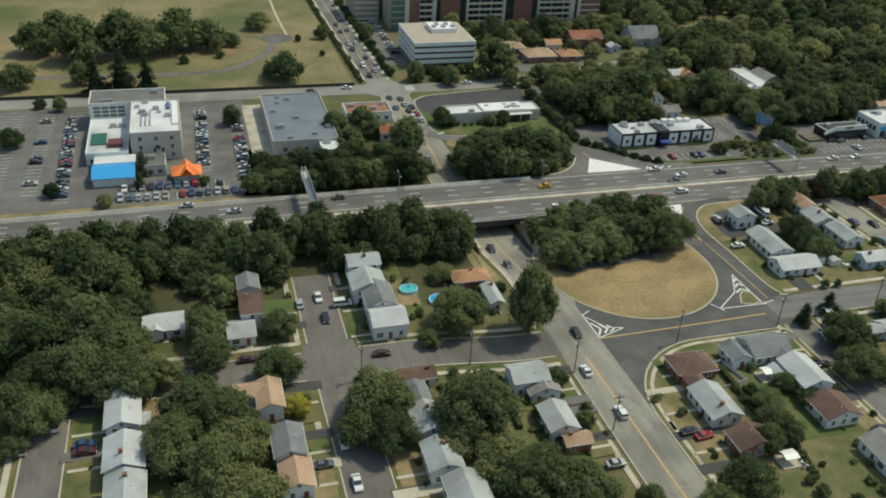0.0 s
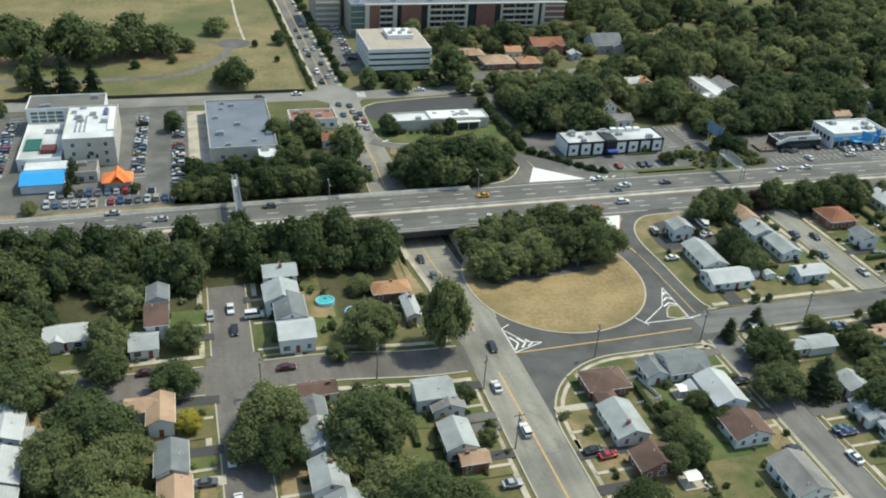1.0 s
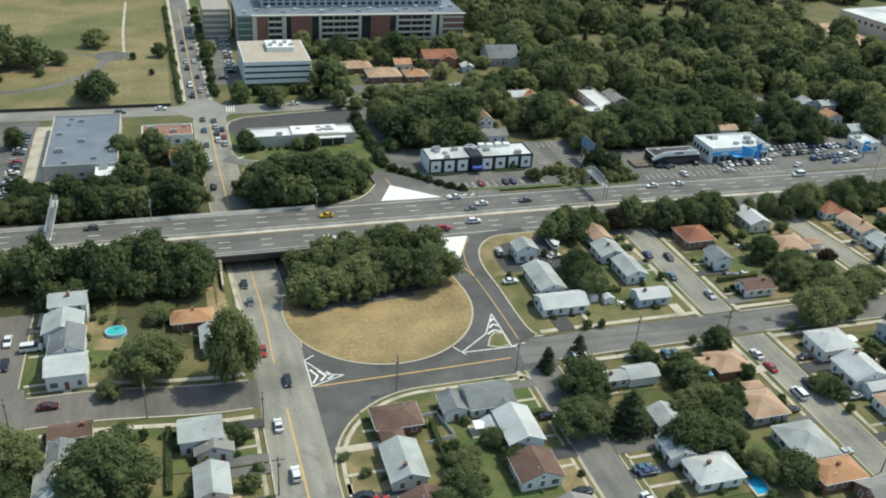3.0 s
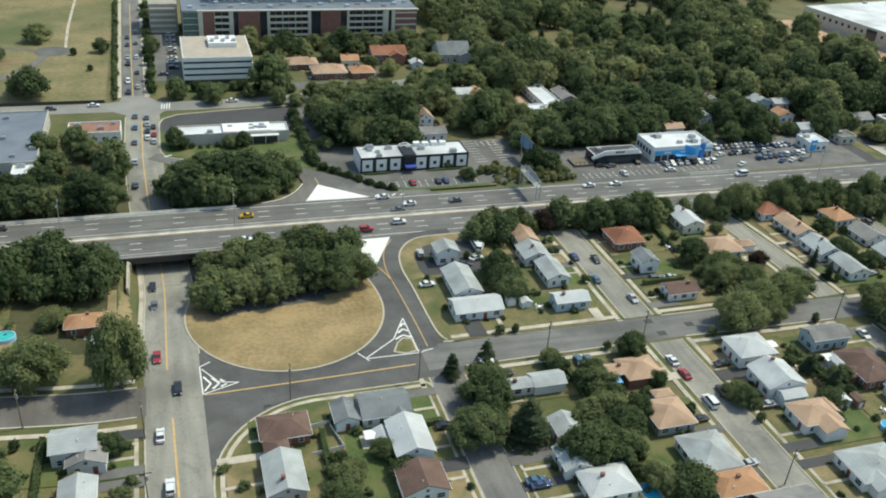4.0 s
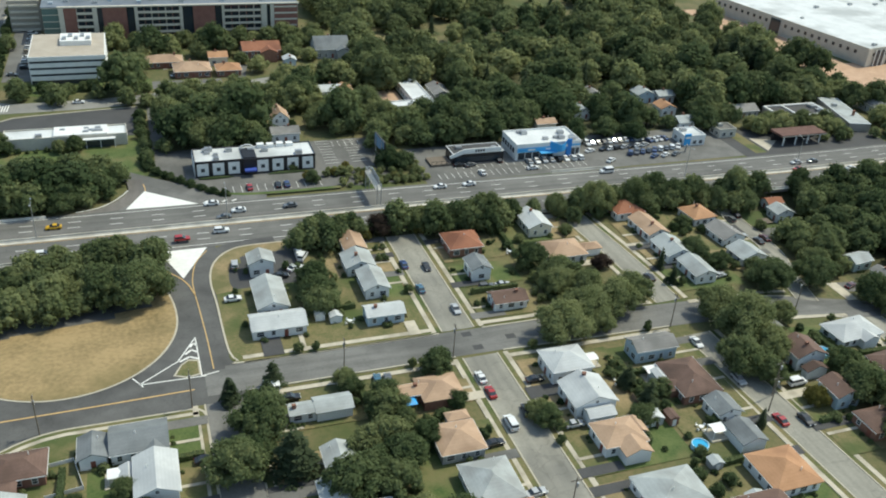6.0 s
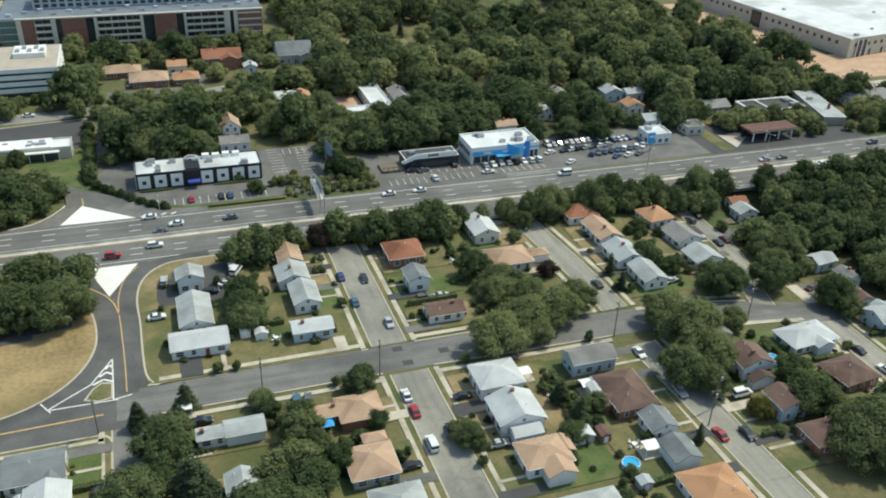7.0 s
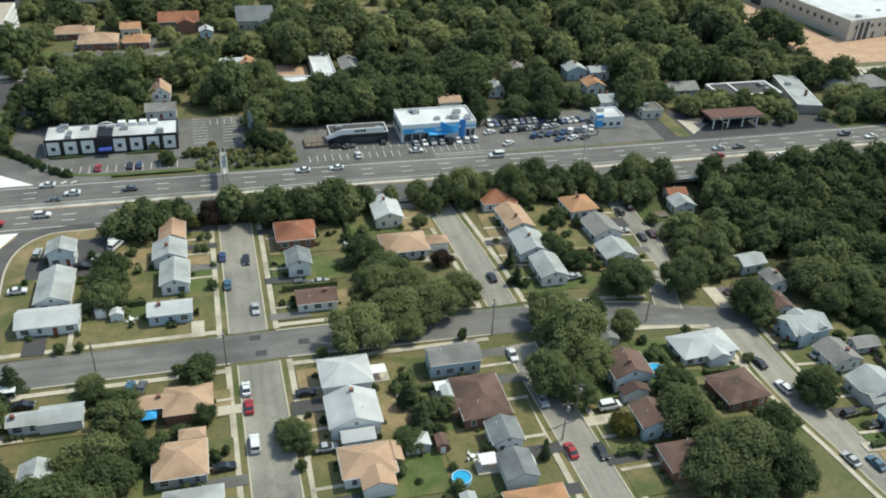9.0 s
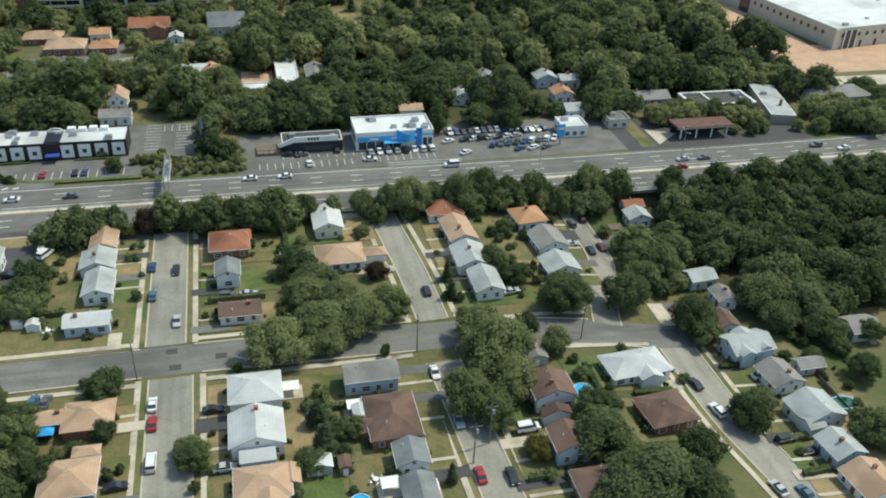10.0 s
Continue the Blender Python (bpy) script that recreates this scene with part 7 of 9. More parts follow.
for kind, x0, x1 in (("green", 105.2, 112.4), ("pier", 112.4, 114.6), ("brick", 114.6, 120.2), ("bay", 120.2, 127.4), ("pier", 127.4, 129.4), ("glass", 129.4, 131.8), ("brick", 131.8, 142.6),
                     ("glass", 142.6, 146.2), ("pier", 146.2, 147.4), ("bay", 147.4, 167.0), ("pier", 167.0, 168.4), ("glass", 168.4, 173.4), ("brick", 173.4, 183.8), ("glass", 183.8, 187.2),
                     ("pier", 187.2, 188.2), ("bay", 188.2, 206.4), ("pier", 206.4, 209.2), ("glass", 209.2, 211.0), ("pier", 211.0, 212.8), ("band", 212.8, 224.6)):
    x0, x1 = x0 - 165, x1 - 165
    if kind in ("brick", "band"):
        part("brick_panel", boxes((x0, -14.7, -0.5, x1, -13.42, 16.3)), BRICKRED, apart, "red brick wall panel")
    elif kind == "pier":
        part("pier", boxes((x0, -15.0, -0.5, x1, -13.42, 16.3)), CREAM, apart, "cream pier")
    elif kind in ("glass", "green"):
        part("glazing", boxes((x0, -13.6, 0, x1, -13.42, 16.1)), GLASS if kind == "glass" else GREENGLASS, apart, "dark stairwell glazing")
    for f in range(5):
        z = 1.0 + f * 3.15
        if kind == "bay":
            part("balcony", boxes((x0, -15.4, z - 0.4, x1, -13.42, z - 0.12), (x0, -15.4, z - 0.12, x1, -15.28, z + 0.72)), CREAM, apart, "cream balcony with parapet")
            n = max(2, int((x1 - x0) / 3.2))
            for k in range(n):
                u = x0 + (x1 - x0) * k / n
                part("window", boxes((u + 0.35, -13.52, z, u + (x1 - x0) / n - 0.25, -13.41, z + 2.2)), GLASS, apart)
                part("wall_pier", boxes((u, -14.2, z, u + 0.3, -13.42, z + 2.74)), MAROON if k % 2 else CREAM, apart)
        elif kind == "band":
            part("window_band", boxes((x0 + 0.2, -14.85, z + 0.9, x1 - 0.2, -14.66, z + 1.7)), CREAM, apart, "cream band between windows")
        elif kind == "green":
            part("mullion", boxes((x0, -13.75, z + 2.3, x1, -13.6, z + 2.6)), CREAM, apart)
for k in range(18):
    part("rooftop_unit", boxes((-57 + k * 6.6, -9 + 4 * (k % 3), 16.6, -54.8 + k * 6.6, -7.3 + 4 * (k % 3), 17.7)), STEEL if k % 2 else PANELBLUE, apart, "grey rooftop unit")

# motel with black and white panels
motel = flat_block("motel", 180, 285.2, 41, 11.5, 5.4, BLACKWALL, FLATROOF, "black-fronted motel with white window panels and pale roof", units=10, seed=12, parapet=0.5)
part("side_panel", boxes((-20.75, -5.5, 0.2, -20.52, 5.6, 5.5)), WHITEWALL, motel, "white side wall")
for k in range(7):
    x0 = -19.9 + k * 5.2 + (4.6 if k > 2 else 0)
    p = part("white_panel", boxes((x0, -5.95, 0.7, x0 + 3.8, -5.72, 5.0)), WHITEWALL, motel, "white facade panel")
    part("window", boxes((x0 + 1.25, -6.0, 2.1, x0 + 2.55, -5.94, 3.4)), GLASS, p)
part("entrance", boxes((-4.4, -6.4, -0.2, 0.0, -5.7, 5.9)), BLACKWALL, motel, "dark entrance bay")
part("awning", boxes((-4.2, -8.8, 2.2, -0.2, -6.3, 2.7)), plain("blue_awning", (0.04, 0.08, 0.35), 0.6), motel, "blue entrance awning")
# Low black box added where the roof has a dark recess.
part("roof_turret", boxes((-4.4, -5.6, 5.5, 0.2, 3.0, 6.2)), BLACKWALL, motel, "low black box standing for a dark roof recess")
bm = bmesh.new()
for k in range(8):
    a0, a1 = math.pi * k / 8, math.pi * (k + 1) / 8
    tube(bm, (-2.1 + 2.6 * math.cos(a0), 3.4, 5.6 + 1.5 * math.sin(a0)), (-2.1 + 2.6 * math.cos(a1), 3.4, 5.6 + 1.5 * math.sin(a1)), 0.22, 0.22, 6)
part("roof_arch", bm, WHITEWALL, motel, "white rooftop arch")
for k in range(4):
    part("roof_tank", boxes((1.6 + 3.4 * k, 3.0, 5.5, 4.0 + 3.4 * k, 5.0, 6.9 - 0.2 * (k % 2))), WHITEWALL, motel, "pale rooftop tank")
part("hedge_row", lump(1.0, 3, 0.6), LEAF, motel).matrix_local = pose(-14, -7.3, 0.2) @ Matrix.Diagonal((6, 0.7, 1.2, 1))
part("hedge_row", lump(1.0, 5, 0.6), LEAF, motel).matrix_local = pose(11, -7.3, 0.2) @ Matrix.Diagonal((7, 0.7, 1.2, 1))

# low dark shop
shop = flat_block("shop", 260, 277.5, 20, 8, 3.8, BLACKWALL, NEWASPH, "dark single-storey shop with a slanted white sign band", units=2, seed=14, parapet=0.3)
bm = bmesh.new()
vs = [bm.verts.new(p) for p in ((-11, -4.4, 2.4), (-6, -4.4, 4.0), (8.5, -4.4, 4.2), (8.5, -4.4, 5.9), (-6, -4.4, 5.8), (-11.6, -4.4, 3.4))]
bm.faces.new(vs)
sol = bmesh.ops.extrude_face_region(bm, geom=bm.faces[:])
bmesh.ops.translate(bm, vec=(0, 0.35, 0), verts=[g for g in sol["geom"] if isinstance(g, bmesh.types.BMVert)])
bmesh.ops.recalc_face_normals(bm, faces=bm.faces)
sign = part("sign_band", bm, WHITEWALL, shop, "white slanted sign band")
part("lettering", boxes((-1.6, -4.46, 4.55, -0.9, -4.41, 5.45), (-0.6, -4.46, 4.55, 0.1, -4.41, 5.45), (0.4, -4.46, 4.55, 1.1, -4.41, 5.45), (1.4, -4.46, 4.55, 2.1, -4.41, 5.45)), BLACKWALL, sign, "dark bars of unreadable lettering")
part("shop_window", boxes((-9, -4.1, 0.5, 8.5, -3.98, 2.5)), GLASS, shop)
ramp = tagged(empty("display_deck", 245.5, 275.5, 0), "dark timber display deck with rails beside the shop", "deck")
part("deck", boxes((-4, -3, -0.2, 4, 4, 0.9)), TIMBER, ramp)
for k in range(5):
    part("rail_post", boxes((-3.9 + k * 1.9, -3.0, 0.9, -3.75 + k * 1.9, -2.85, 2.0)), DARK, ramp)
part("rail", boxes((-4, -3.0, 1.95, 4, -2.88, 2.08)), DARK, ramp)

# car showroom
show = flat_block("car_showroom", 287.7, 279, 26.5, 14, 5.9, WHITEWALL, FLATROOF, "white car showroom with a bright blue fascia and entrance tower", units=8, seed=15, parapet=0.7)
SKYBLUE = plain("sky_blue_panel", (0.10, 0.42, 0.74), 0.35)
part("fascia", boxes((-12.9, -7.3, 3.3, 2.6, -7.02, 5.0)), SKYBLUE, show, "sky-blue glass fascia")
for k in range(4):
    part("fascia_sign", boxes((-12.2 + k * 3.6, -7.38, 3.9, -9.4 + k * 3.6, -7.3, 4.5)), WHITEWALL if k % 2 else BLUEPAINT, show, "plain band of unreadable lettering")
part("shop_window", boxes((-12.6, -7.12, 0.4, 2.4, -6.98, 3.1)), GLASS, show, "dark shop window")
for k in range(6):
    part("window_post", boxes((-12.7 + k * 2.95, -7.2, 0.2, -12.5 + k * 2.95, -7.02, 3.3)), TRIM, show)
part("awning", boxes((-4.0, -9.4, 3.1, 2.6, -7.05, 3.35)), SKYBLUE, show, "sky-blue awning")
bm = bmesh.new()
rows = []
for i in range(15):
    u = i / 14.0
    x = 0.4 + 8.6 * u
    y = -7.2 - 2.0 * math.sin(math.pi * min(1.0, u * 1.25)) if u < 0.8 else -7.2
    top = 7.1 - 1.1 * math.sin(math.pi * u) ** 1.5
    rows.append([bm.verts.new(p) for p in ((x, y, 3.3), (x, y, top), (x, y + 0.35, top), (x, y + 0.35, 3.3))])
for p, q in zip(rows, rows[1:]):
    for k in range(4):
        bm.faces.new((p[k], p[(k + 1) % 4], q[(k + 1) % 4], q[k]))
bm.faces.new(rows[0])
bm.faces.new(rows[-1][::-1])
bmesh.ops.recalc_face_normals(bm, faces=bm.faces)
part("entrance_wave", bm, BLUEPAINT, show, "curved bright blue entrance wall")
part("entrance_panel", boxes((7.2, -7.6, 0.2, 9.2, -7.02, 7.4)), plain("deep_blue_panel", (0.02, 0.20, 0.56), 0.4), show, "deep blue entrance panel")
part("tower_sign", boxes((6.0, -7.72, 4.6, 7.4, -7.6, 5.6)), WHITEWALL, show, "white blank sign plate")
bm = bmesh.new()
tube(bm, (5.6, -8.6, -0.2), (5.6, -8.6, 0.16), 3.4, 3.4, 24)
part("entrance_step", bm, CONCRETE, show, "round pale paved entrance step")
part("blue_stripe", boxes((9.4, -7.1, 4.5, 13.1, -7.0, 5.2)), SKYBLUE, show, "pale blue stripe")
for k in range(2):
    part("window", boxes((9.7 + k * 1.75, -7.1, 0.5, 11.1 + k * 1.75, -6.98, 3.6)), GLASS, show)
for k in range(5):
    part("side_window", boxes((-13.33, -5 + k * 2.4, 2.5, -13.22, -3.4 + k * 2.4, 4.4)), GLASS, show)

flat_block("filling_station", 352.8, 277, 9.5, 9, 3.8, WHITEWALL, FLATROOF, "small white filling station kiosk with flat roof", floors=(0.8,), n_win=(3, 2), units=1)
canopy = tagged(empty("forecourt_canopy", 399.5, 268.3, 0), "long red-brown canopy on posts over a forecourt", "canopy")
part("roof", boxes((-11, -4, 4.0, 11, 4, 4.8)), shade("red_brown_canopy", (0.11, 0.058, 0.048), (0.16, 0.088, 0.07), scale=0.4, fine=2, bump=0.01), canopy)
part("roof_edge", boxes((-11.1, -4.15, 4.1, 11.1, -4.0, 4.5)), GREIGE, canopy, "pale canopy edge")
for sx in (-9, -3, 3, 9):
    part("post", boxes((sx - 0.2, -3.2, -0.3, sx + 0.2, -2.8, 4.0)), TRIM, canopy)
part("back_wall", boxes((-10, 2.5, -0.3, 10, 3.5, 4.0)), BLACKWALL, canopy)
dark_hall = flat_block("dark_hall", 419, 293, 27, 13, 3.0, GREIGE, NEWASPH, "low hall with a dark roof and white rim", units=3, seed=20, parapet=0.3)
for dims in ((-13.6, -6.6, 13.6, -5.7), (-13.6, 5.7, 13.6, 6.6), (-13.6, -5.7, -12.6, 5.7), (12.6, -5.7, 13.6, 5.7), (-4.5, -5.7, -3.7, 5.7)):
    part("rim", boxes((dims[0], dims[1], 3.25, dims[2], dims[3], 3.65)), TRIM, dark_hall, "white roof rim")
pale_hall = flat_block("white_hall", 440, 288, 9.5, 32, 3.6, GREIGE, ROOFS["light"], "long low hall with a pale flat roof", rot=-15, units=1, seed=21, parapet=0.2)
part("chimney", boxes((1.0, -6.5, 3.6, 1.9, -5.6, 6.0)), BRICK, pale_hall, "brick chimney")
flat_block("grey_shop", 372, 281, 8, 7, 3.2, BEIGE, ASPHALT, "small grey shop with a flat roof", units=1, floors=(0.8,), n_win=(2, 2))
# large new hall on the building site
bighall = flat_block("distribution_hall", 556, 418, 112, 118, 9.4, BEIGE, FLATROOF, "huge new beige hall with a white roof on a building site", rot=9, units=12, seed=30, parapet=0.5)
for k in range(22):
    part("window", boxes((-52 + k * 4.9, -59.08, 5.4, -50.2 + k * 4.9, -58.95, 7.2)), GLASS, bighall)
for k in range(22):
    part("side_window", boxes((-56.08, -52 + k * 4.9, 5.4, -55.95, -50.2 + k * 4.9, 7.2)), GLASS, bighall)
part("glass_corner", boxes((-50.5, -59.5, 0, -43.5, -58.9, 8.4)), GLASS, bighall, "dark glazed entrance bay")
for k in range(3):
    part("entrance_frame", boxes((-50.8 + k * 3.6, -59.8, 0, -50.2 + k * 3.6, -59.45, 8.8)), WHITEWALL, bighall, "white entrance frame")
part("corner_pier", boxes((-56.5, -59.6, 0, -53.5, -58.8, 9.6)), CREAM, bighall, "cream corner pier")
part("side_bay", boxes((-56.5, 2, 0, -55.9, 9, 8.6)), GLASS, bighall, "dark glazed bay")
for k in range(11):
    part("door", boxes((-40 + k * 8.2 + (k % 3), -59.1, 0.1, -38.4 + k * 8.2 + (k % 3), -58.95, 3.2)), GLASS, bighall)
# school-like white bars among the trees
flat_block("white_wing", 242.5, 326.8, 19, 6.2, 3.8, WHITEWALL, FLATROOF, "low white wing with a pale flat roof", units=2, seed=22, floors=(1.0,), n_win=(7, 2))
flat_block("white_wing", 256.3, 341.5, 8.4, 31, 3.8, WHITEWALL, FLATROOF, "low white wing with a pale flat roof", units=1, seed=23, floors=(1.0,), n_win=(2, 8))
patch("courtyard", 238.5, 330.5, 251, 354, 0.1, DIRT, "bare tan courtyard", "courtyard")

# houses north of the highway
N = "houses north of the highway"
house(156.5, 402, 16, 10, 3.0, "x", "tan", "brick", "low brick house with a tan hipped roof", style="hip", face="S", group=N)
house(167.5, 388.5, 16, 12.5, 3.2, "x", "tan", "brick", "low brick house with a tan hipped roof", style="hip", face="S", group=N)
house(183, 387, 11, 10, 3.0, "x", "orange", "brick", "low brick house with an orange hipped roof", style="hip", face="S", group=N)
house(200.5, 409, 18, 13, 5.0, "x", "rust", "brick", "two-storey brick house with a rust-red roof", face="S", group=N, wings=((3, -6, 8, 7, 4.8, "y", "gable"),))
house(180, 402, 9, 8, 4.0, "x", "orange", "cream", "cream house with an orange roof among trees", face="S", group=N)
house(234, 409, 17, 14, 4.5, "x", "slate", "gray", "large house with a steep slate-grey roof", face="S", group=N, rise=4.5, wings=((5, -7, 7, 6, 4.4, "y", "gable"),))
house(212, 396, 6, 6, 3.0, "y", "white", "blue", "small pale house with a white roof", face="S", group=N)
house(194.5, 320.5, 7, 9, 5.2, "y", "tan", "white", "two-storey white house with a steep tan gable roof", face="S", group=N, rise=2.6)
house(194.5, 308, 11, 7.5, 3.6, "x", "gray", "white", "white house with a grey porch roof", face="S", group=N)
house(221, 351, 11, 8, 3.6, "x", "white", "white", "white house with a pale roof among trees", face="S", group=N)
house(227, 349, 7, 8, 4.0, "y", "orange", "cream", "cream house with an orange gable roof", face="S", group=N)
house(267.6, 343, 7.5, 14, 3.4, "y", "gray", "gray", "grey house with a grey gable roof among trees", face="S", group=N)
house(358.5, 324, 9, 8, 4.0, "y", "light", "blue", "pale blue house with a light grey roof", face="S", group=N)
house(368, 322, 9, 7, 3.6, "x", "light", "white", "white house with a light grey roof", face="S", group=N)
house(360, 307.5, 8, 8, 3.6, "y", "orange", "white", "white house with a faded orange roof among trees", face="S", group=N)
house(358.8, 291.5, 8, 8, 3.6, "x", "light", "white", "white house with a light grey roof", face="S", group=N)
house(392, 300, 18, 9, 3.2, "x", "gray", "gray", "long low grey house among trees", face="S", group=N)
house(471, 292, 26, 13, 4.0, "x", "gray", "gray", "wide low grey house with a broad grey roof", face="S", group=N, style="hip")
house(334.5, 328, 8, 8, 3.8, "y", "gray", "white", "white house with a grey gable roof among trees", face="S", group=N)
house(320, 310, 8, 7, 3.4, "y", "light", "white", "white house with a light grey roof behind the car park", face="S", group=N)
house(298, 298.5, 9, 6, 4.0, "x", "tan", "cream", "tan-roofed house behind the showroom", face="S", group=N)
house(72, 304, 8, 8, 3.6, "x", "rust", "white", "small house with a rust-red roof among trees", face="S", group=N)

# ---- lots: lawns, driveways, paths ----
lot_rng = random.Random(17)
lot_n = [0]


def lot(x, y, w, d, side, street_x, depth=None, back=9.0, green=None, drive=True):
    """Front and back lawn, driveway and path of a house that faces a street at street_x."""
    i = lot_n[0]
    lot_n[0] += 1
    lift = 0.2 + 0.0006 * i
    hh = depth or (d / 2 + 2.0)
    sx = 1 if side == "E" else -1
    xf, xb = x + sx * w / 2, x - sx * (w / 2 + back)
    g = green if green is not None else lot_rng.choice([0, 0, 1, 1, 1, 2, 2])
    g2 = lot_rng.choice([0, 0, 1, 1, 2])
    lo, hi = sorted((xf - sx * 0.5, street_x))
    patch("front_lawn", lo, y - hh, hi, y + hh, lift, LAWN[g], ("mown green", "patchy green", "dried tan")[g] + " front lawn of a house", "lawn", cell=6)
    lo2, hi2 = sorted((xb, xf))
    patch("back_lawn", lo2, y - hh, hi2, y + hh, lift - 0.055, LAWN[g2], ("mown green", "patchy green", "dried tan")[g2] + " back lawn of a house", "lawn", cell=6)
    if drive:
        yd = y + lot_rng.choice([-1, 1]) * (hh - 1.6)
        lo3, hi3 = sorted((xf - sx * 3.0, street_x + sx * 2.2))
        patch("driveway", lo3, yd - 1.4, hi3, yd + 1.4, lift + 0.055, lot_rng.choice([NEWASPH, NEWASPH, ASPHALT, CONCRETE]), "asphalt driveway beside a house", "driveway", cell=6)
    yp = y + lot_rng.uniform(-1.5, 1.5)
    lo4, hi4 = sorted((xf - sx * 0.3, street_x + sx * 0.5))
    patch("path", lo4, yp - 0.42, hi4, yp + 0.42, lift + 0.11, CONCRETE, "pale concrete garden path", "path", cell=6)


lot(199.3, 219.5, 6.8, 9.6, "E", 208.6)
lot(198.6, 210.0, 8.6, 9.1, "E", 208.6)
lot(200.0, 198.4, 7.2, 11.2, "E", 208.6)
lot(231.8, 214.2, 10.6, 10.5, "W", 224.2)
lot(231.2, 198.8, 6.3, 7.7, "W", 224.2)
lot(233.8, 182.2, 10.2, 6.4, "W", 224.2)
lot(259.0, 221.4, 8.2, 11.9, "E", 272.0)
lot(260.4, 202.9, 12.6, 10.0, "E", 272.0)
lot(293.5, 224.5, 10.6, 10.3, "W", 286.0)
lot(294.9, 210.7, 8.0, 13.1, "W", 286.0)
lot(294.7, 196.3, 9.0, 11.2, "W", 286.0)
lot(295.7, 184.0, 7.6, 11.1, "W", 286.0)
lot(317.5, 217.0, 9.3, 9.5, "E", 329.0)
lot(319.3, 203.5, 9.1, 10.4, "E", 329.0)
lot(318.1, 190.1, 9.5, 8.8, "E", 329.0)
lot(196.7, 150.1, 10.9, 4.3, "E", 211.5)
lot(201.4, 132.4, 10.2, 9.7, "E", 211.5)
lot(236.1, 151.0, 11.0, 9.4, "W", 226.0)
lot(235.9, 138.8, 10.8, 10.3, "W", 226.0)
lot(236.8, 123.1, 11.4, 9.9, "W", 226.0)
lot(260.8, 151.9, 12.1, 5.5, "E", 274.0)
lot(263.2, 138.2, 10.6, 13.7, "E", 274.0)
lot(265.0, 126.7, 6.7, 7.0, "E", 274.0)
lot(298.2, 140.0, 9.2, 8.2, "W", 286.0)
lot(296.7, 124.3, 7.4, 7.7, "W", 286.0)
lot(299.3, 112.8, 10.7, 7.9, "W", 286.0)
lot(321.2, 147.1, 14.7, 8.7, "E", 329.0)
lot(321.5, 131.4, 11.0, 9.9, "E", 329.0)
lot(353.0, 152.2, 11.7, 8.2, "W", 344.5)
lot(355.5, 141.0, 8.3, 8.7, "W", 344.5)
lot(356.6, 128.5, 11.0, 8.9, "W", 344.5)
lot(355.1, 117.0, 7.8, 7.8, "W", 344.5)
lot(356.0, 107.3, 9.7, 9.3, "W", 344.5)
lot(113.9, 146.9, 11.1, 8.1, "W", 106.5, green=0, drive=False)
lot(136.9, 149.6, 11.8, 9.3, "E", 149.0)
lot(139.8, 136.7, 8.5, 12.0, "E", 149.0)
lot(112.0, 132.4, 8.2, 12.2, "W", 100.5)
lot(139.3, 124.5, 10.0, 8.6, "E", 149.0)
lot(171.3, 150.1, 6.8, 4.0, "W", 162.5)
lot(175.7, 133.3, 6.7, 7.0, "W", 162.5)
lot(172.7, 123.4, 6.3, 8.0, "W", 162.5)
lot(177.3, 115.4, 11.4, 8.4, "W", 162.5)
lot(203.8, 118.5, 10.7, 11.9, "E", 211.5)
lot(204.4, 108.5, 11.5, 7.1, "E", 211.5)
lot(238.8, 106.6, 13.9, 10.4, "W", 226.0)
lot(265.6, 105.5, 11.9, 11.5, "E", 274.0)
lot(254.9, 97.0, 12.2, 7.8, "E", 274.0)
lot(40.9, 193.0, 9.2, 9.1, "W", 33.6)
lot(42.3, 185.5, 8.0, 10.9, "W", 33.6)
lot(42.7, 176.3, 9.4, 8.6, "W", 33.6, depth=3.6, drive=False)
lot(9.6, 188.4, 6.0, 10.4, "E", 20.8)
lot(10.5, 152.7, 5.9, 10.1, "E", 20.8)
lot(12.7, 136.4, 6.7, 9.6, "E", 20.8)
lot(13.2, 127.8, 6.6, 8.6, "E", 20.8)
lot(-20.2, 153.0, 7.2, 11.5, "W", -30.5)
lot(-19.6, 140.3, 8.0, 10.3, "W", -30.5)
lot(-19.2, 129.4, 7.7, 9.8, "W", -30.5)
lot(42.9, 137.4, 7.2, 9.8, "W", 33.6)
lot(42.9, 126.0, 7.3, 9.3, "W", 33.6)
lot(45.2, 115.6, 8.4, 9.1, "W", 33.6)
lot(71.0, 149.9, 9.5, 7.5, "E", 82.5)
lot(73.5, 146.2, 8.0, 6.2, "E", 82.5)
lot(72.5, 134.1, 7.0, 9.5, "E", 82.5)
lot(74.4, 127.7, 6.8, 3.7, "E", 82.5)
lot(113.4, 119.2, 10.0, 7.1, "W", 100.5)
lot(142.1, 107.7, 9.2, 12.1, "E", 149.0)

patch("yard", 162.2, 206.4, 184, 219.5, 0.125, NEWASPH, "dark asphalt yard behind the house", "yard", cell=2.0)
patch("yard", 166.8, 219.5, 184, 226.6, 0.125, NEWASPH, "dark asphalt yard behind the house", "yard", cell=2.0)
patch("driveway", 166.5, 174.2, 171.5, 182, 0.298, NEWASPH, "dark asphalt driveway", "driveway")
patch("path", 176.0, 174.2, 177.2, 182, 0.299, CONCRETE, "pale concrete garden path", "path")
patch("driveway", 203.6, 174.2, 206.6, 180.5, 0.3, CONCRETE, "pale concrete driveway", "driveway")
patch("driveway", 99.0, 140.2, 110.0, 142.4, 0.301, CONCRETE, "pale concrete driveway", "driveway")

# ---- garden planting ----
plant_rng = random.Random(41)


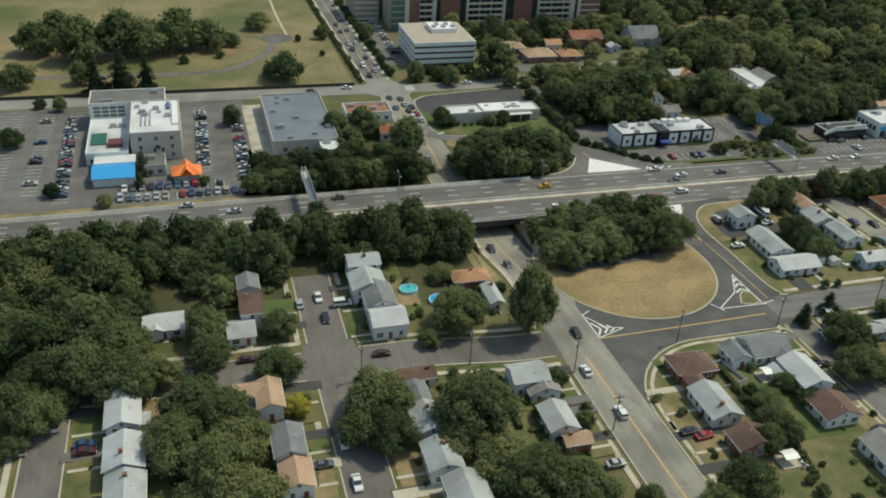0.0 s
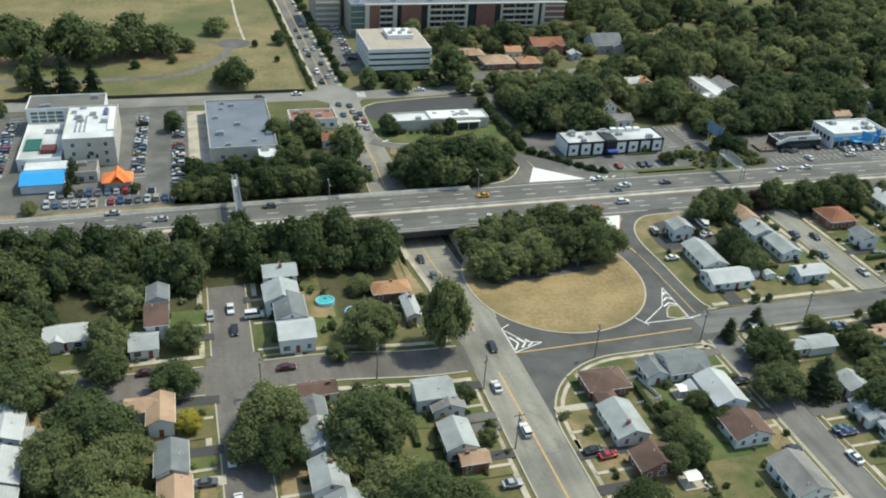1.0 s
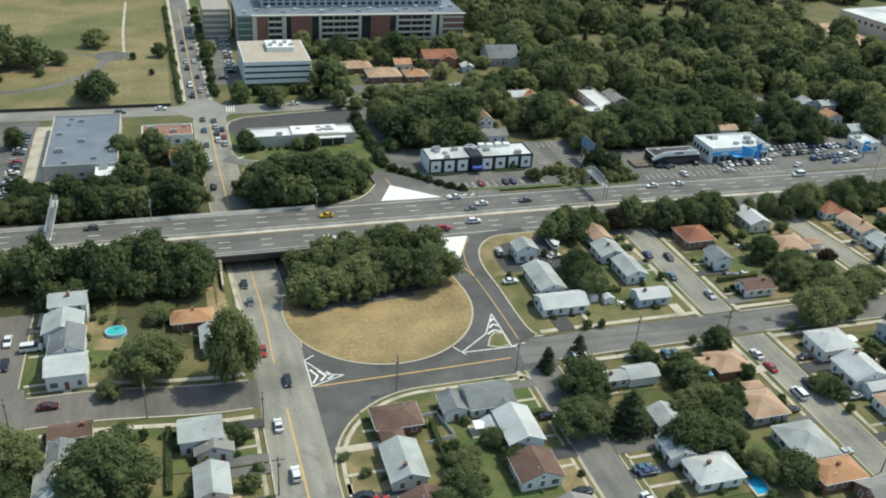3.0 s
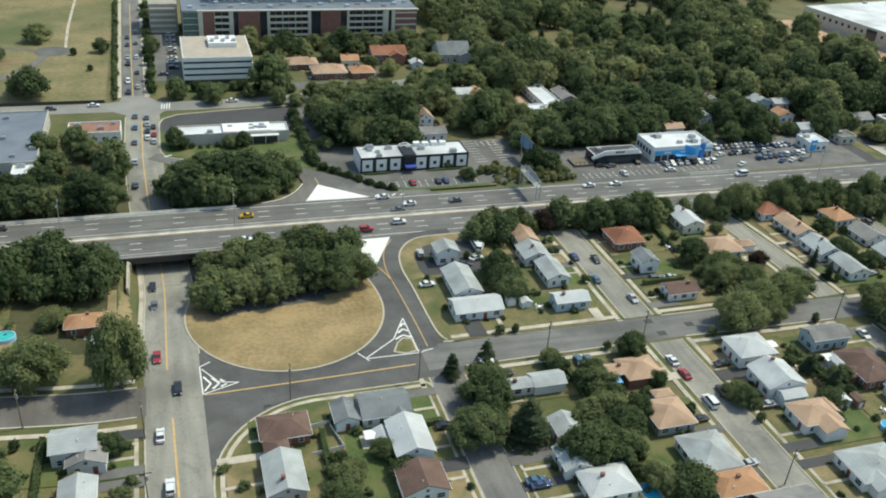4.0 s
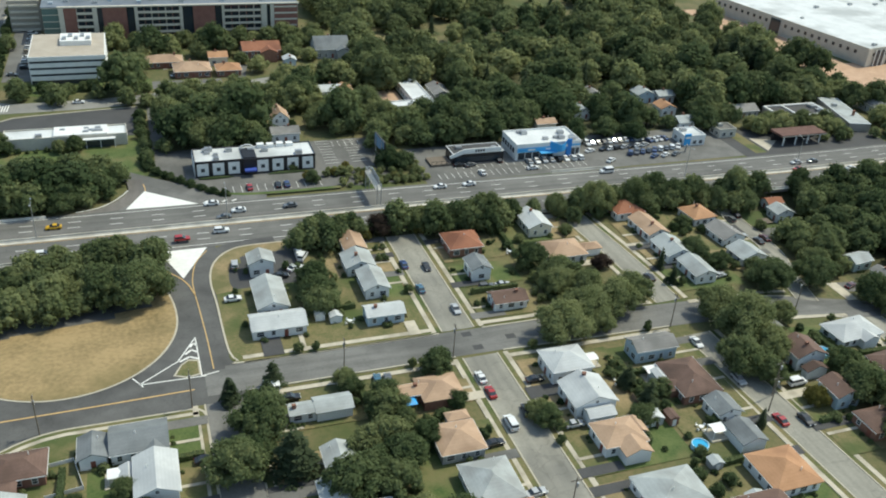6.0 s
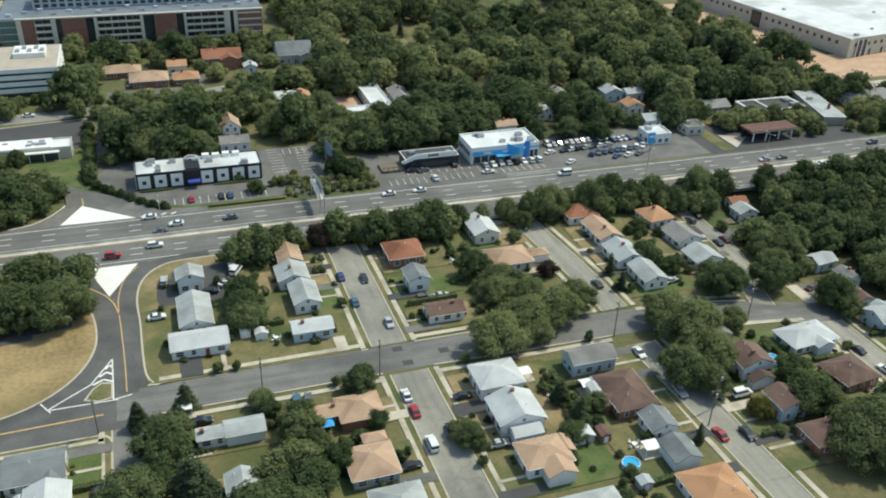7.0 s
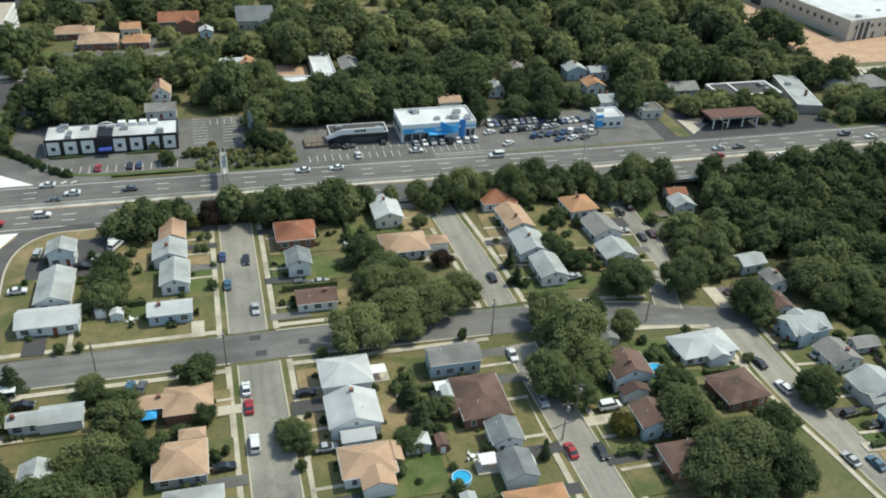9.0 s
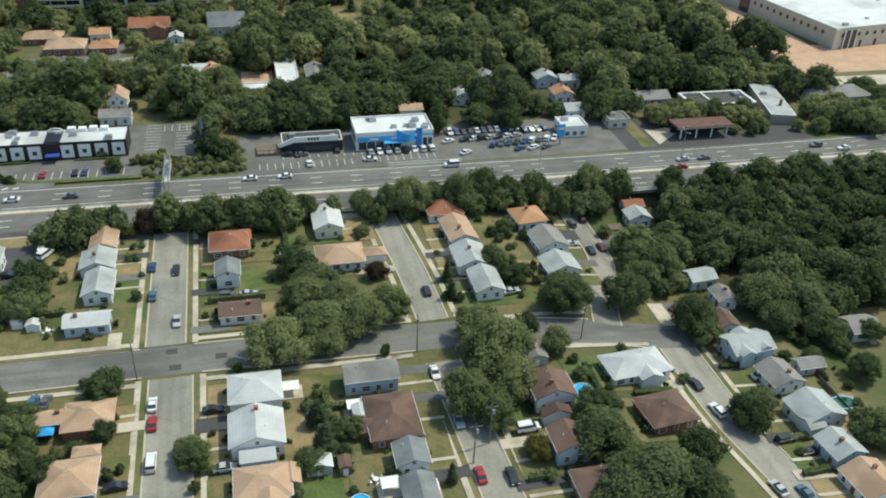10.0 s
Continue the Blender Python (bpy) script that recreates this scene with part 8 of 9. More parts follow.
def planting(name, x0, x1, y0, y1, n, label):
    """Low shrubs and flower clumps along house walls and garden edges of one block."""
    spots = []
    homes = [o for o in scene.objects if o.name.split(".")[0] == "house" and x0 < o.location.x < x1 and y0 < o.location.y < y1]
    for o in homes:
        ext = [c.bound_box for c in o.children if c.name.split(".")[0] == "wall"][0]
        a, b = ext[6][0], ext[6][1]
        for k in range(n):
            side = plant_rng.randrange(4)
            u = plant_rng.uniform(-1, 1)
            px, py = ((u * a, -b - 1.0), (u * a, b + 1.0), (a + 1.0, u * b), (-a - 1.0, u * b))[side]
            spots.append((o.location.x + px, o.location.y + py, plant_rng.uniform(0.45, 1.0)))
        for k in range(3):
            spots.append((o.location.x + plant_rng.choice([-1, 1]) * (a + plant_rng.uniform(3, 9)), o.location.y + plant_rng.uniform(-1.3, 1.3) * b, plant_rng.uniform(0.5, 1.5)))
    spots = [s for s in spots if not any(lo < s[0] < hi for lo, hi in ((21, 34), (-42, -30), (84, 99), (150.5, 161.5), (210.5, 224.5), (271, 286), (328, 346))) and not 157 < s[1] < 175.5 and not (98 < s[0] < 107 and s[1] > 139)]
    if spots:
        joined_trees(name, spots, TINY, label, int(x0))


for k, (xa, xb) in enumerate(((-60, 34), (34, 90), (98, 155), (155, 218), (218, 250), (250, 280), (280, 310), (310, 380))):
    planting("garden_shrubs", xa, xb, 80, 228, 6, "low green shrubs along house walls and garden edges")

# ---- hedges ----
def hedge(x0, y0, x1, y1, w=1.1, h=1.5):
    """A clipped hedge with leafy, uneven faces."""
    r = random.Random(int(x0 * 13 + y0 * 7))
    a, b = Vector((x0, y0)), Vector((x1, y1))
    length = (b - a).length
    ob = tagged(empty("hedge", (x0 + x1) / 2, (y0 + y1) / 2, None, math.degrees(math.atan2(y1 - y0, x1 - x0))), "clipped dark green garden hedge", "hedge", "garden hedges")
    bm = bmesh.new()
    box(bm, -length / 2, -w / 2, -0.2, length / 2, w / 2, h)
    bmesh.ops.subdivide_edges(bm, edges=[e for e in bm.edges if e.calc_length() > 2], cuts=max(2, int(length / 1.2)))
    for v in bm.verts:
        v.co += Vector((0, noise.noise(v.co * 0.9 + Vector((x0, 0, 0))) * 0.25, noise.noise(v.co * 0.8 + Vector((0, y0, 0))) * 0.3))
    part("body", bm, LEAF, ob)
    V, Fc = [], []
    for k in range(int(length * 26)):
        p = Vector((r.uniform(-length / 2, length / 2), r.uniform(-w / 2 - 0.1, w / 2 + 0.1), r.uniform(0.2, h + 0.15)))
        if r.random() < 0.6:
            p.z = h + r.uniform(-0.1, 0.2)
        else:
            p.y = r.choice([-1, 1]) * (w / 2 + r.uniform(0, 0.12))
        u = Vector((r.gauss(0, 1), r.gauss(0, 1), r.gauss(0, 0.6))).normalized() * r.uniform(0.14, 0.3)
        q = u.orthogonal().normalized() * u.length * 0.6
        i0 = len(V)
        V += [p - u, p - q, p + u, p + q]
        Fc.append((i0, i0 + 1, i0 + 2, i0 + 3))
    me = bpy.data.meshes.new("leaves")
    me.from_pydata(V, [], Fc)
    me.materials.append(LEAF)
    part("leaves", me, None, ob)
    return ob


for h in ((184.5, 190.0, 193.0, 190.2), (247.0, 178.0, 247.2, 196.0), (246.5, 205.0, 247.0, 222.0), (226.0, 189.6, 240.0, 189.8),
          (250.5, 130.0, 250.8, 152.0), (248.0, 145.5, 256.0, 145.3), (286.5, 118.0, 292.0, 118.4), (310.0, 150.0, 310.4, 134.0),
          (318.0, 139.5, 327.0, 139.0), (344.0, 147.5, 352.0, 148.0), (344.5, 122.5, 351.5, 122.8), (344.0, 112.6, 351.0, 113.2), 
          (143.0, 143.2, 149.5, 143.4), (185.5, 118.0, 186.0, 158.0), (64.0, 135.0, 64.4, 155.0),
          (121.5, 128.0, 122.0, 146.0), (254.0, 112.0, 261.0, 112.3), (224.9, 131.6, 230.0, 131.8), (66.0, 134.2, 82.0, 134.4)):
    hedge(*h)


# ---- fences ----
def fence(x0, y0, x1, y1, material=None, h=1.2, label="white post-and-rail garden fence"):
    a, b = Vector((x0, y0)), Vector((x1, y1))
    length = (b - a).length
    ob = tagged(empty("fence", x0, y0, None, math.degrees(math.atan2(y1 - y0, x1 - x0))), label, "fence", "garden fences")
    n = max(2, int(length / 2.2))
    for k in range(n + 1):
        u = length * k / n
        part("post", boxes((u - 0.06, -0.06, -0.2, u + 0.06, 0.06, h)), material or TRIM, ob)
    for z in (0.35, h - 0.2):
        part("rail", boxes((0, -0.03, z, length, 0.03, z + 0.14)), material or TRIM, ob)
    part("panel", boxes((0.05, -0.015, 0.1, length - 0.05, 0.015, h - 0.1)), material or TRIM, ob)
    return ob


fence(119.5, 148.0, 124.0, 148.6)
fence(124.0, 148.6, 126.0, 140.0)
fence(126.0, 140.0, 119.0, 139.0)
fence(247.5, 137.5, 247.8, 126.0, TIMBER, 1.6, "weathered brown timber garden fence")
fence(270.0, 206.0, 255.0, 207.0, TIMBER, 1.6, "weathered brown timber garden fence")
fence(366.0, 140.0, 366.6, 112.0, TIMBER, 1.6, "weathered brown timber garden fence")
fence(-80, 363.6, 70, 362.6, DARK, 1.5, "long dark iron fence along the park")


# ---- pools, sheds ----
def pool(x, y, rx, ry, label="round blue above-ground swimming pool", water=None):
    ob = tagged(empty("pool", x, y), label, "pool")
    rim, wat = bmesh.new(), bmesh.new()
    n = 28
    ring = [[rim.verts.new((q * rx * math.cos(k * math.tau / n), q * ry * math.sin(k * math.tau / n), z)) for k in range(n)] for q, z in ((1.0, -0.1), (1.0, 1.15), (0.9, 1.15), (0.9, 0.7))]
    for a, b in zip(ring, ring[1:]):
        for k in range(n):
            rim.faces.new((a[k], a[(k + 1) % n], b[(k + 1) % n], b[k]))
    wat.faces.new([wat.verts.new((0.9 * rx * math.cos(k * math.tau / n), 0.9 * ry * math.sin(k * math.tau / n), 0.95)) for k in range(n)])
    part("rim", rim, plain("pale_blue_rim", (0.35, 0.6, 0.75), 0.5), ob, "pale blue rim")
    part("water", wat, water or WATERBLUE, ob)
    return ob


def shed(x, y, w, d, h, roof="white", wall="white", rot=0, label="small white garden shed"):
    ob = tagged(empty("shed", x, y, None, rot), label, "shed", "garden sheds")
    a, b = bmesh.new(), bmesh.new()
    gable_wall(a, w, d, -0.2, h, "y", w * 0.18, "gable")
    pitched_roof(b, w, d, h, "y", w * 0.19, "gable", 0.2, 0.1)
    part("wall", a, WALLS[wall], ob)
    part("roof", b, ROOFS[roof], ob)
    part("door", boxes((-0.5, -d / 2 - 0.05, 0, 0.5, -d / 2 + 0.02, 1.8)), TRIM, ob)
    return ob


pool(306.3, 141.0, 2.3, 2.2)
pool(253.8, 118.3, 2.0, 1.9)
pool(59.9, 187.5, 3.0, 2.8)
pool(366.2, 131.1, 3.4, 2.2, "oval green-water above-ground swimming pool", plain("green_pool_water", (0.02, 0.12, 0.08), 0.1))

pool(52.6, 193.4, 2.6, 2.2, "turquoise garden swimming pool", plain("turquoise_water", (0.06, 0.46, 0.45), 0.1))
def lap_pool(x, y, w, d):
    """A rectangular in-ground pool with a pale coping."""
    ob = tagged(empty("pool", x, y), "rectangular blue in-ground garden swimming pool", "pool")
    part("coping", boxes((-w / 2 - 0.6, -d / 2 - 0.6, 0.05, w / 2 + 0.6, -d / 2, 0.34), (-w / 2 - 0.6, d / 2, 0.05, w / 2 + 0.6, d / 2 + 0.6, 0.34), (-w / 2 - 0.6, -d / 2, 0.05, -w / 2, d / 2, 0.34), (w / 2, -d / 2, 0.05, w / 2 + 0.6, d / 2, 0.34)), CONCRETE, ob, "pale concrete coping")
    part("water", boxes((-w / 2, -d / 2, 0.05, w / 2, d / 2, 0.29)), WATERBLUE, ob)
    return ob


lap_pool(186.3, 111.5, 3.4, 6.6)
shed(182.8, 187.5, 2.4, 2.6, 2.2, "white", "white", 0, "small white garden shed")
shed(186.6, 185.5, 3.0, 2.4, 2.0, "white", "white", 0, "small white garden shed")
shed(247.2, 128.7, 5.0, 3.4, 2.2, "white", "gray", 0, "grey garden shed with a white roof")
shed(252.1, 127.8, 2.2, 3.2, 2.2, "brown", "brick", 0, "small red-brown garden shed")
shed(256.9, 141.1, 2.6, 4.2, 2.6, "white", "white", 0, "white lean-to shed beside a house")
shed(255.6, 100.6, 4.0, 3.0, 2.0, "light", "gray", 0, "small grey garden shed")
shed(299.2, 154.1, 5, 5, 2.2, "gray", "gray", 0, "grey garden shed with a low roof")
shed(266.0, 122.5, 2.5, 1.8, 1.6, "white", "white", 0, "white garden storage box")
shed(253.4, 112.2, 2.8, 2.4, 2.0, "light", "gray", 0, "small grey garden shed")
tarp = tagged(empty("garden_tent", 195.0, 147.1), "bright blue garden canopy tent on thin posts", "tent")
bm = bmesh.new()
pitched_roof(bm, 3.2, 2.6, 2.2, "x", 0.6, "hip", 0.1, 0.06)
part("canopy", bm, BLUEPAINT, tarp)
for sx in (-1.5, 1.5):
    for sy in (-1.2, 1.2):
        part("post", boxes((sx - 0.04, sy - 0.04, -0.1, sx + 0.04, sy + 0.04, 2.2)), STEEL, tarp)


def patio(x, y, rot=0):
    """A paved patio with a white awning on posts."""
    ob = tagged(empty("patio_awning", x, y, None, rot), "white patio awning on thin posts behind a house", "awning")
    bm = bmesh.new()
    pitched_roof(bm, 3.4, 2.8, 2.3, "x", 0.3, "gable", 0.1, 0.05)
    part("canopy", bm, TRIM, ob)
    part("paving", boxes((-2.4, -2.2, -0.1, 2.4, 2.2, 0.36)), CONCRETE, ob, "concrete paving")
    for sx in (-1.6, 1.6):
        for sy in (-1.3, 1.3):
            part("post", boxes((sx - 0.05, sy - 0.05, 0.3, sx + 0.05, sy + 0.05, 2.3)), TRIM, ob)
    return ob


patio(119.2, 113.3, 0)
patio(243.6, 152.2, 0)
patio(256.3, 143.8, 0)
patio(266.9, 118.7, 0)
patio(166.2, 161.3, 0)
patio(259.8, 120.9, 0)
patio(132.3, 140.7, 0)


def garden_table(x, y, rot=0, seats=4):
    """A white garden table with chairs round it on the lawn."""
    z = land_z(x, y) + 0.2
    ob = tagged(empty("garden_table", x, y, z, rot), "white plastic garden table on a lawn", "table")
    bm = bmesh.new()
    tube(bm, (0, 0, 0.7), (0, 0, 0.75), 0.6, 0.6, 14)
    part("tabletop", bm, TRIM, ob)
    bm = bmesh.new()
    tube(bm, (0, 0, -0.1), (0, 0, 0.7), 0.08, 0.05, 8)
    part("foot", bm, TRIM, ob)
    for k in range(seats):
        a = math.tau * k / seats + 0.4
        ch = tagged(empty("garden_chair", x + 1.15 * math.cos(a), y + 1.15 * math.sin(a), z, math.degrees(a) - 90), "white plastic garden chair beside a table", "chair", "garden chairs")
        part("seat", boxes((-0.25, -0.25, 0.4, 0.25, 0.25, 0.45)), TRIM, ch)
        part("backrest", boxes((-0.25, 0.2, 0.45, 0.25, 0.26, 0.9)), TRIM, ch)
        for sx in (-0.21, 0.21):
            for sy in (-0.21, 0.21):
                part("leg", boxes((sx - 0.03, sy - 0.03, -0.1, sx + 0.03, sy + 0.03, 0.4)), TRIM, ch)


garden_table(257.5, 123.5, 0)
garden_table(122.5, 111.0, 20)
garden_table(247.0, 143.0, 40)
garden_table(190.0, 183.5, 10)
garden_table(245.5, 208.0, 30)


# ---- poles, gantries, billboard ----
def pole(x, y, h=10.5, arm=0.0):
    ob = tagged(empty("utility_pole", x, y), "weathered timber utility pole with crossarm and insulators", "utility pole", "utility poles")
    bm = bmesh.new()
    tube(bm, (0, 0, -0.5), (0, 0, h), 0.16, 0.11, 8)
    part("pole", bm, TIMBER, ob)
    ca = part("crossarm", boxes((-1.3, -0.07, h - 0.9, 1.3, 0.07, h - 0.72)), TIMBER, ob)
    for k in (-1.1, -0.5, 0.5, 1.1):
        bm = bmesh.new()
        tube(bm, (k, 0, h - 0.72), (k, 0, h - 0.5), 0.06, 0.04, 6)
        part("insulator", bm, STEEL, ca)
    bm = bmesh.new()
    tube(bm, (0.35, 0, h - 2.6), (0.35, 0, h - 1.6), 0.28, 0.28, 10)
    part("transformer", bm, STEEL, ob, "grey transformer can")
    ob.rotation_euler.z = radians(arm)
    return ob


pole(117.0, 158.8, 10.5, 90)
pole(148.3, 159.6, 10.5, 90)
pole(183.7, 163.2, 10.5, 90)
pole(211.1, 162.4, 10.5, 90)
pole(273.2, 161.7, 10.5, 90)
pole(313.3, 160.4, 10.5, 90)
pole(32.4, 158.2, 10.5, 90)
pole(59.9, 159.7, 10.5, 90)
pole(84.7, 152.3, 10.5, 90)
pole(85.4, 131.3, 10.5, 0)
pole(277.2, 124.8, 10.5, 0)
pole(216.8, 107.9, 10.5, 0)
pole(281.8, 129.6, 10.5, 0)


def lamp_post(x, y, z, heading):
    ob = tagged(empty("street_lamp", x, y, z, heading), "tall grey steel highway lamp post with two arms", "street lamp", "highway lamps")
    bm = bmesh.new()
    tube(bm, (0, 0, 0), (0, 0, 11), 0.14, 0.09, 8)
    part("pole", bm, STEEL, ob)
    for s in (-1, 1):
        bm = bmesh.new()
        tube(bm, (0, 0, 10.9), (s * 2.2, 0, 11.5), 0.06, 0.05, 6)
        arm_ob = part("arm", bm, STEEL, ob)
        part("lamp_head", boxes((s * 2.2 - 0.4, -0.16, 11.4, s * 2.2 + 0.4, 0.16, 11.6)), STEEL, arm_ob)
    return ob


for x in (62, 112, 166, 330, 380):
    lamp_post(x, 244.6 - (0.4 if x > 300 else 0), HW + 0.9, 90)


def gantry(x, y0, y1, z0, z1, label):
    """A steel truss sign gantry over one carriageway."""
    ob = tagged(empty("sign_gantry", x, y0, HW), label, "sign gantry")
    L = y1 - y0
    for yy in (0.2, L - 0.2):
        bm = bmesh.new()
        for sx in (-0.7, 0.7):
            tube(bm, (sx, yy, -0.8), (sx, yy, z1), 0.16, 0.14, 8)
        for k in range(6):
            za = k * z1 / 6
            tube(bm, (-0.7, yy, za), (0.7, yy, za + z1 / 6), 0.05, 0.05, 5, False)
        part("post", bm, STEEL, ob)
    for sx in (-0.7, 0.7):
        for z in (z0, z1):
            bm = bmesh.new()
            tube(bm, (sx, 0, z), (sx, L, z), 0.1, 0.1, 6)
            part("chord", bm, STEEL, ob)
    n = max(4, int(L / 1.6))
    for k in range(n):
        ya, yb = L * k / n, L * (k + 1) / n
        bm = bmesh.new()
        tube(bm, (-0.7, ya, z0), (-0.7, yb, z1), 0.05, 0.05, 5, False)
        tube(bm, (0.7, ya, z1), (0.7, yb, z0), 0.05, 0.05, 5, False)
        tube(bm, (-0.7, ya, z1), (0.7, yb, z1), 0.05, 0.05, 5, False)
        part("brace", bm, STEEL, ob)
    part("catwalk", boxes((-1.0, 0, z0 - 0.15, 1.0, L, z0 - 0.05)), MEDIAN, ob, "pale grated catwalk")
    part("sign_panel", boxes((0.78, L * 0.25, z0 - 0.8, 0.9, L * 0.85, z1 + 0.8)), STEEL, ob, "grey back of a sign panel")
    return ob


gantry(214.5, 245.0, 260.5, 6.0, 7.6, "grey steel truss sign gantry over the highway")
gantry(33.6, 230.3, 262.8, 7.0, 8.8, "grey steel truss sign gantry over the highway")
board = tagged(empty("billboard", 224.5, 281.5, 0, 94), "tall billboard with a plain blue panel on steel posts", "billboard")
part("panel", boxes((-5, -0.25, 5.0, 5, 0.25, 9.2)), plain("billboard_blue", (0.16, 0.27, 0.40), 0.6), board, "blue panel")
part("frame", boxes((-5.2, -0.3, 4.8, 5.2, 0.3, 5.0), (-5.2, -0.3, 9.2, 5.2, 0.3, 9.4), (-5.2, -0.3, 5.0, -5.0, 0.3, 9.2), (5.0, -0.3, 5.0, 5.2, 0.3, 9.2)), DARK, board)
for k in (-3, 3):
    bm = bmesh.new()
    tube(bm, (k, 0.5, -0.5), (k, 0.5, 8.8), 0.2, 0.2, 8)
    part("post", bm, STEEL, board)

pylon = tagged(empty("sign_pylon", 345.5, 267.5, 0), "tall blue pylon sign of the car showroom", "sign")
part("post", boxes((-0.25, -0.25, -0.3, 0.25, 0.25, 3.0)), STEEL, pylon)
part("panel", boxes((-1.3, -0.3, 3.0, 1.3, 0.3, 7.5)), BLUEPAINT, pylon, "blue blank sign panel")
part("stripe", boxes((-1.1, -0.34, 5.6, 1.1, -0.31, 6.4)), WHITEWALL, pylon, "white bar of unreadable lettering")
ribbon("verge", [(158.5, 271.5), (165, 266.2), (173, 263.2), (184, 262.4), (206, 262.4)], 1.7, 0.16, LAWN[0], "green grass verge in front of the motel car park", category="verge", z_of=slip_z)
patch("pavement", 286, 157.0, 330, 158.3, 0.176, CONCRETE, "pale concrete pavement along the cross street", "pavement")

deck = tagged(empty("garden_deck", 345.5, 215.5), "weathered timber garden deck beside a house", "deck")
for k in range(9):
    part("plank", boxes((-2.2 + k * 0.5, -1.8, 0.45, -1.75 + k * 0.5, 1.8, 0.55)), TIMBER, deck)
for sx in (-2.1, 2.1):
    for sy in (-1.7, 1.7):
        part("post", boxes((sx - 0.08, sy - 0.08, -0.4, sx + 0.08, sy + 0.08, 0.46)), TIMBER, deck)
patch("driveway", 337.4, 165.2, 341.6, 175.0, 0.1, CONCRETE, "pale concrete driveway beside the cross street", "driveway")
patch("driveway", 341.6, 169.6, 349.0, 175.0, 0.09, ASPHALT, "dark asphalt yard with a dark red car", "driveway")
patch("driveway", 337.5, 205.5, 349, 211.0, 0.09, ASPHALT, "grey asphalt yard beside the dead-end street", "driveway")

# ---- cars ----
car(211.9, 208.0, 90, "blue", "sedan")
car(218.0, 205.4, -90, "black", "sedan")
car(212.7, 194.4, 90, "teal", "sedan")
car(218.9, 182.5, -90, "silver", "sedan")
car(214.9, 153.1, 90, "white", "sedan")
car(215.2, 147.3, 90, "red", "sedan")
car(215.6, 136.0, 90, "white", "van")
car(227.3, 149.0, 0, "black", "sedan", z=0.31)
car(229.4, 131.8, 0, "silver", "sedan", z=0.31)
car(231.1, 191.0, 0, "grey", "suv", z=0.31)
car(236.0, 190.9, 0, "silver", "sedan", z=0.31)
car(275.5, 152.8, -90, "white", "sedan")
car(277.1, 136.6, -92, "silver", "suv")
car(290.7, 131.6, 2, "white", "van", z=0.31)
car(277.6, 121.0, 92, "red", "sedan")
car(283.6, 119.5, -88, "black", "sedan")
car(334.4, 141.8, 100, "black", "sedan")
car(335.2, 132.7, 100, "white", "suv")
car(336.2, 109.4, 100, "silver", "sedan")
car(341.4, 107.7, 100, "teal", "sedan")
car(346.0, 122.5, 5, "black", "suv", z=0.31)
car(349.2, 118.4, 5, "black", "sedan", z=0.31)
car(280.4, 185.0, 92, "black", "sedan")
car(331.9, 201.2, 88, "black", "sedan")
car(209.5, 130.7, 4, "black", "sedan", z=0.31)
car(329.5, 147.3, 10, "silver", "sedan")
car(190.6, 158.3, 80, "teal", "sedan")
car(193.1, 158.0, 80, "grey", "sedan")
car(352.3, 143.4, 10, "white", "sedan", z=0.31)
car(301.8, 180.9, 10, "silver", "sedan", z=0.31)
car(22.4, 191.6, 90, "silver", "sedan")
car(27.7, 193.9, -90, "white", "sedan")
car(28.1, 184.1, -90, "black", "sedan")
car(33.5, 189.4, 0, "white", "van", z=0.31)
car(7.0, 170.6, 0, "maroon", "sedan")
car(39.1, 166.3, 0, "maroon", "sedan")
car(-34.4, 156.2, 90, "white", "sedan")
car(-40.2, 150.4, 90, "white", "sedan")
car(-28.1, 148.4, 0, "blue", "sedan", z=0.31)
car(-27.9, 146.3, 0, "maroon", "sedan", z=0.31)
car(25.0, 125.4, -90, "white", "sedan")
car(19.1, 131.8, 0, "grey", "sedan", z=0.31)
car(24.4, 137.8, -90, "white", "sedan")
car(92.1, 167.8, -90, "black", "sedan")
car(87.9, 152.1, 90, "white", "sedan")
car(89.5, 135.9, 90, "white", "suv")
car(80.9, 120.7, 0, "silver", "sedan", z=0.31)
car(102.1, 126.4, 4, "black", "sedan", z=0.31)
car(104.7, 124.3, 4, "red", "sedan", z=0.31)
car(158.6, 152.2, 90, "white", "sedan")
car(87.2, 207.4, -90, "grey", "sedan")
car(164.8, 217.8, 85, "silver", "suv", z=0.31)
car(184.3, 218.4, 60, "white", "van", z=0.31)
car(181.2, 212.8, 0, "white", "sedan", z=0.31)
car(162.2, 200.8, 2, "white", "sedan", z=0.31)
car(220.8, 139.0, 80, "black", "suv")
car(183.3, 220.1, 90, "white", "van", z=0.31)
car(180.8, 213.1, 40, "white", "sedan", z=0.31)
car(176.4, 209.6, 0, "black", "sedan", z=0.31)
car(169.7, 156.8, 0, "black", "sedan", z=0.31)
car(159.2, 152.2, 60, "white", "sedan")
car(163.9, 119.3, 0, "blue", "sedan", z=0.31)
car(163.3, 120.7, 0, "teal", "sedan", z=0.31)
car(160.2, 112.0, 95, "white", "sedan")
car(147.3, 117.2, 0, "black", "sedan", z=0.31)
car(149.5, 141.5, 0, "black", "sedan", z=0.31)
car(190.8, 142.5, 0, "grey", "sedan", z=0.31)
car(212.5, 115.0, 5, "silver", "sedan")
car(335.9, 219.6, 90, "black", "sedan")
car(331.6, 216.6, 90, "grey", "suv")
car(335.9, 203.2, 90, "maroon", "sedan")
car(344.6, 172.2, 20, "maroon", "sedan")
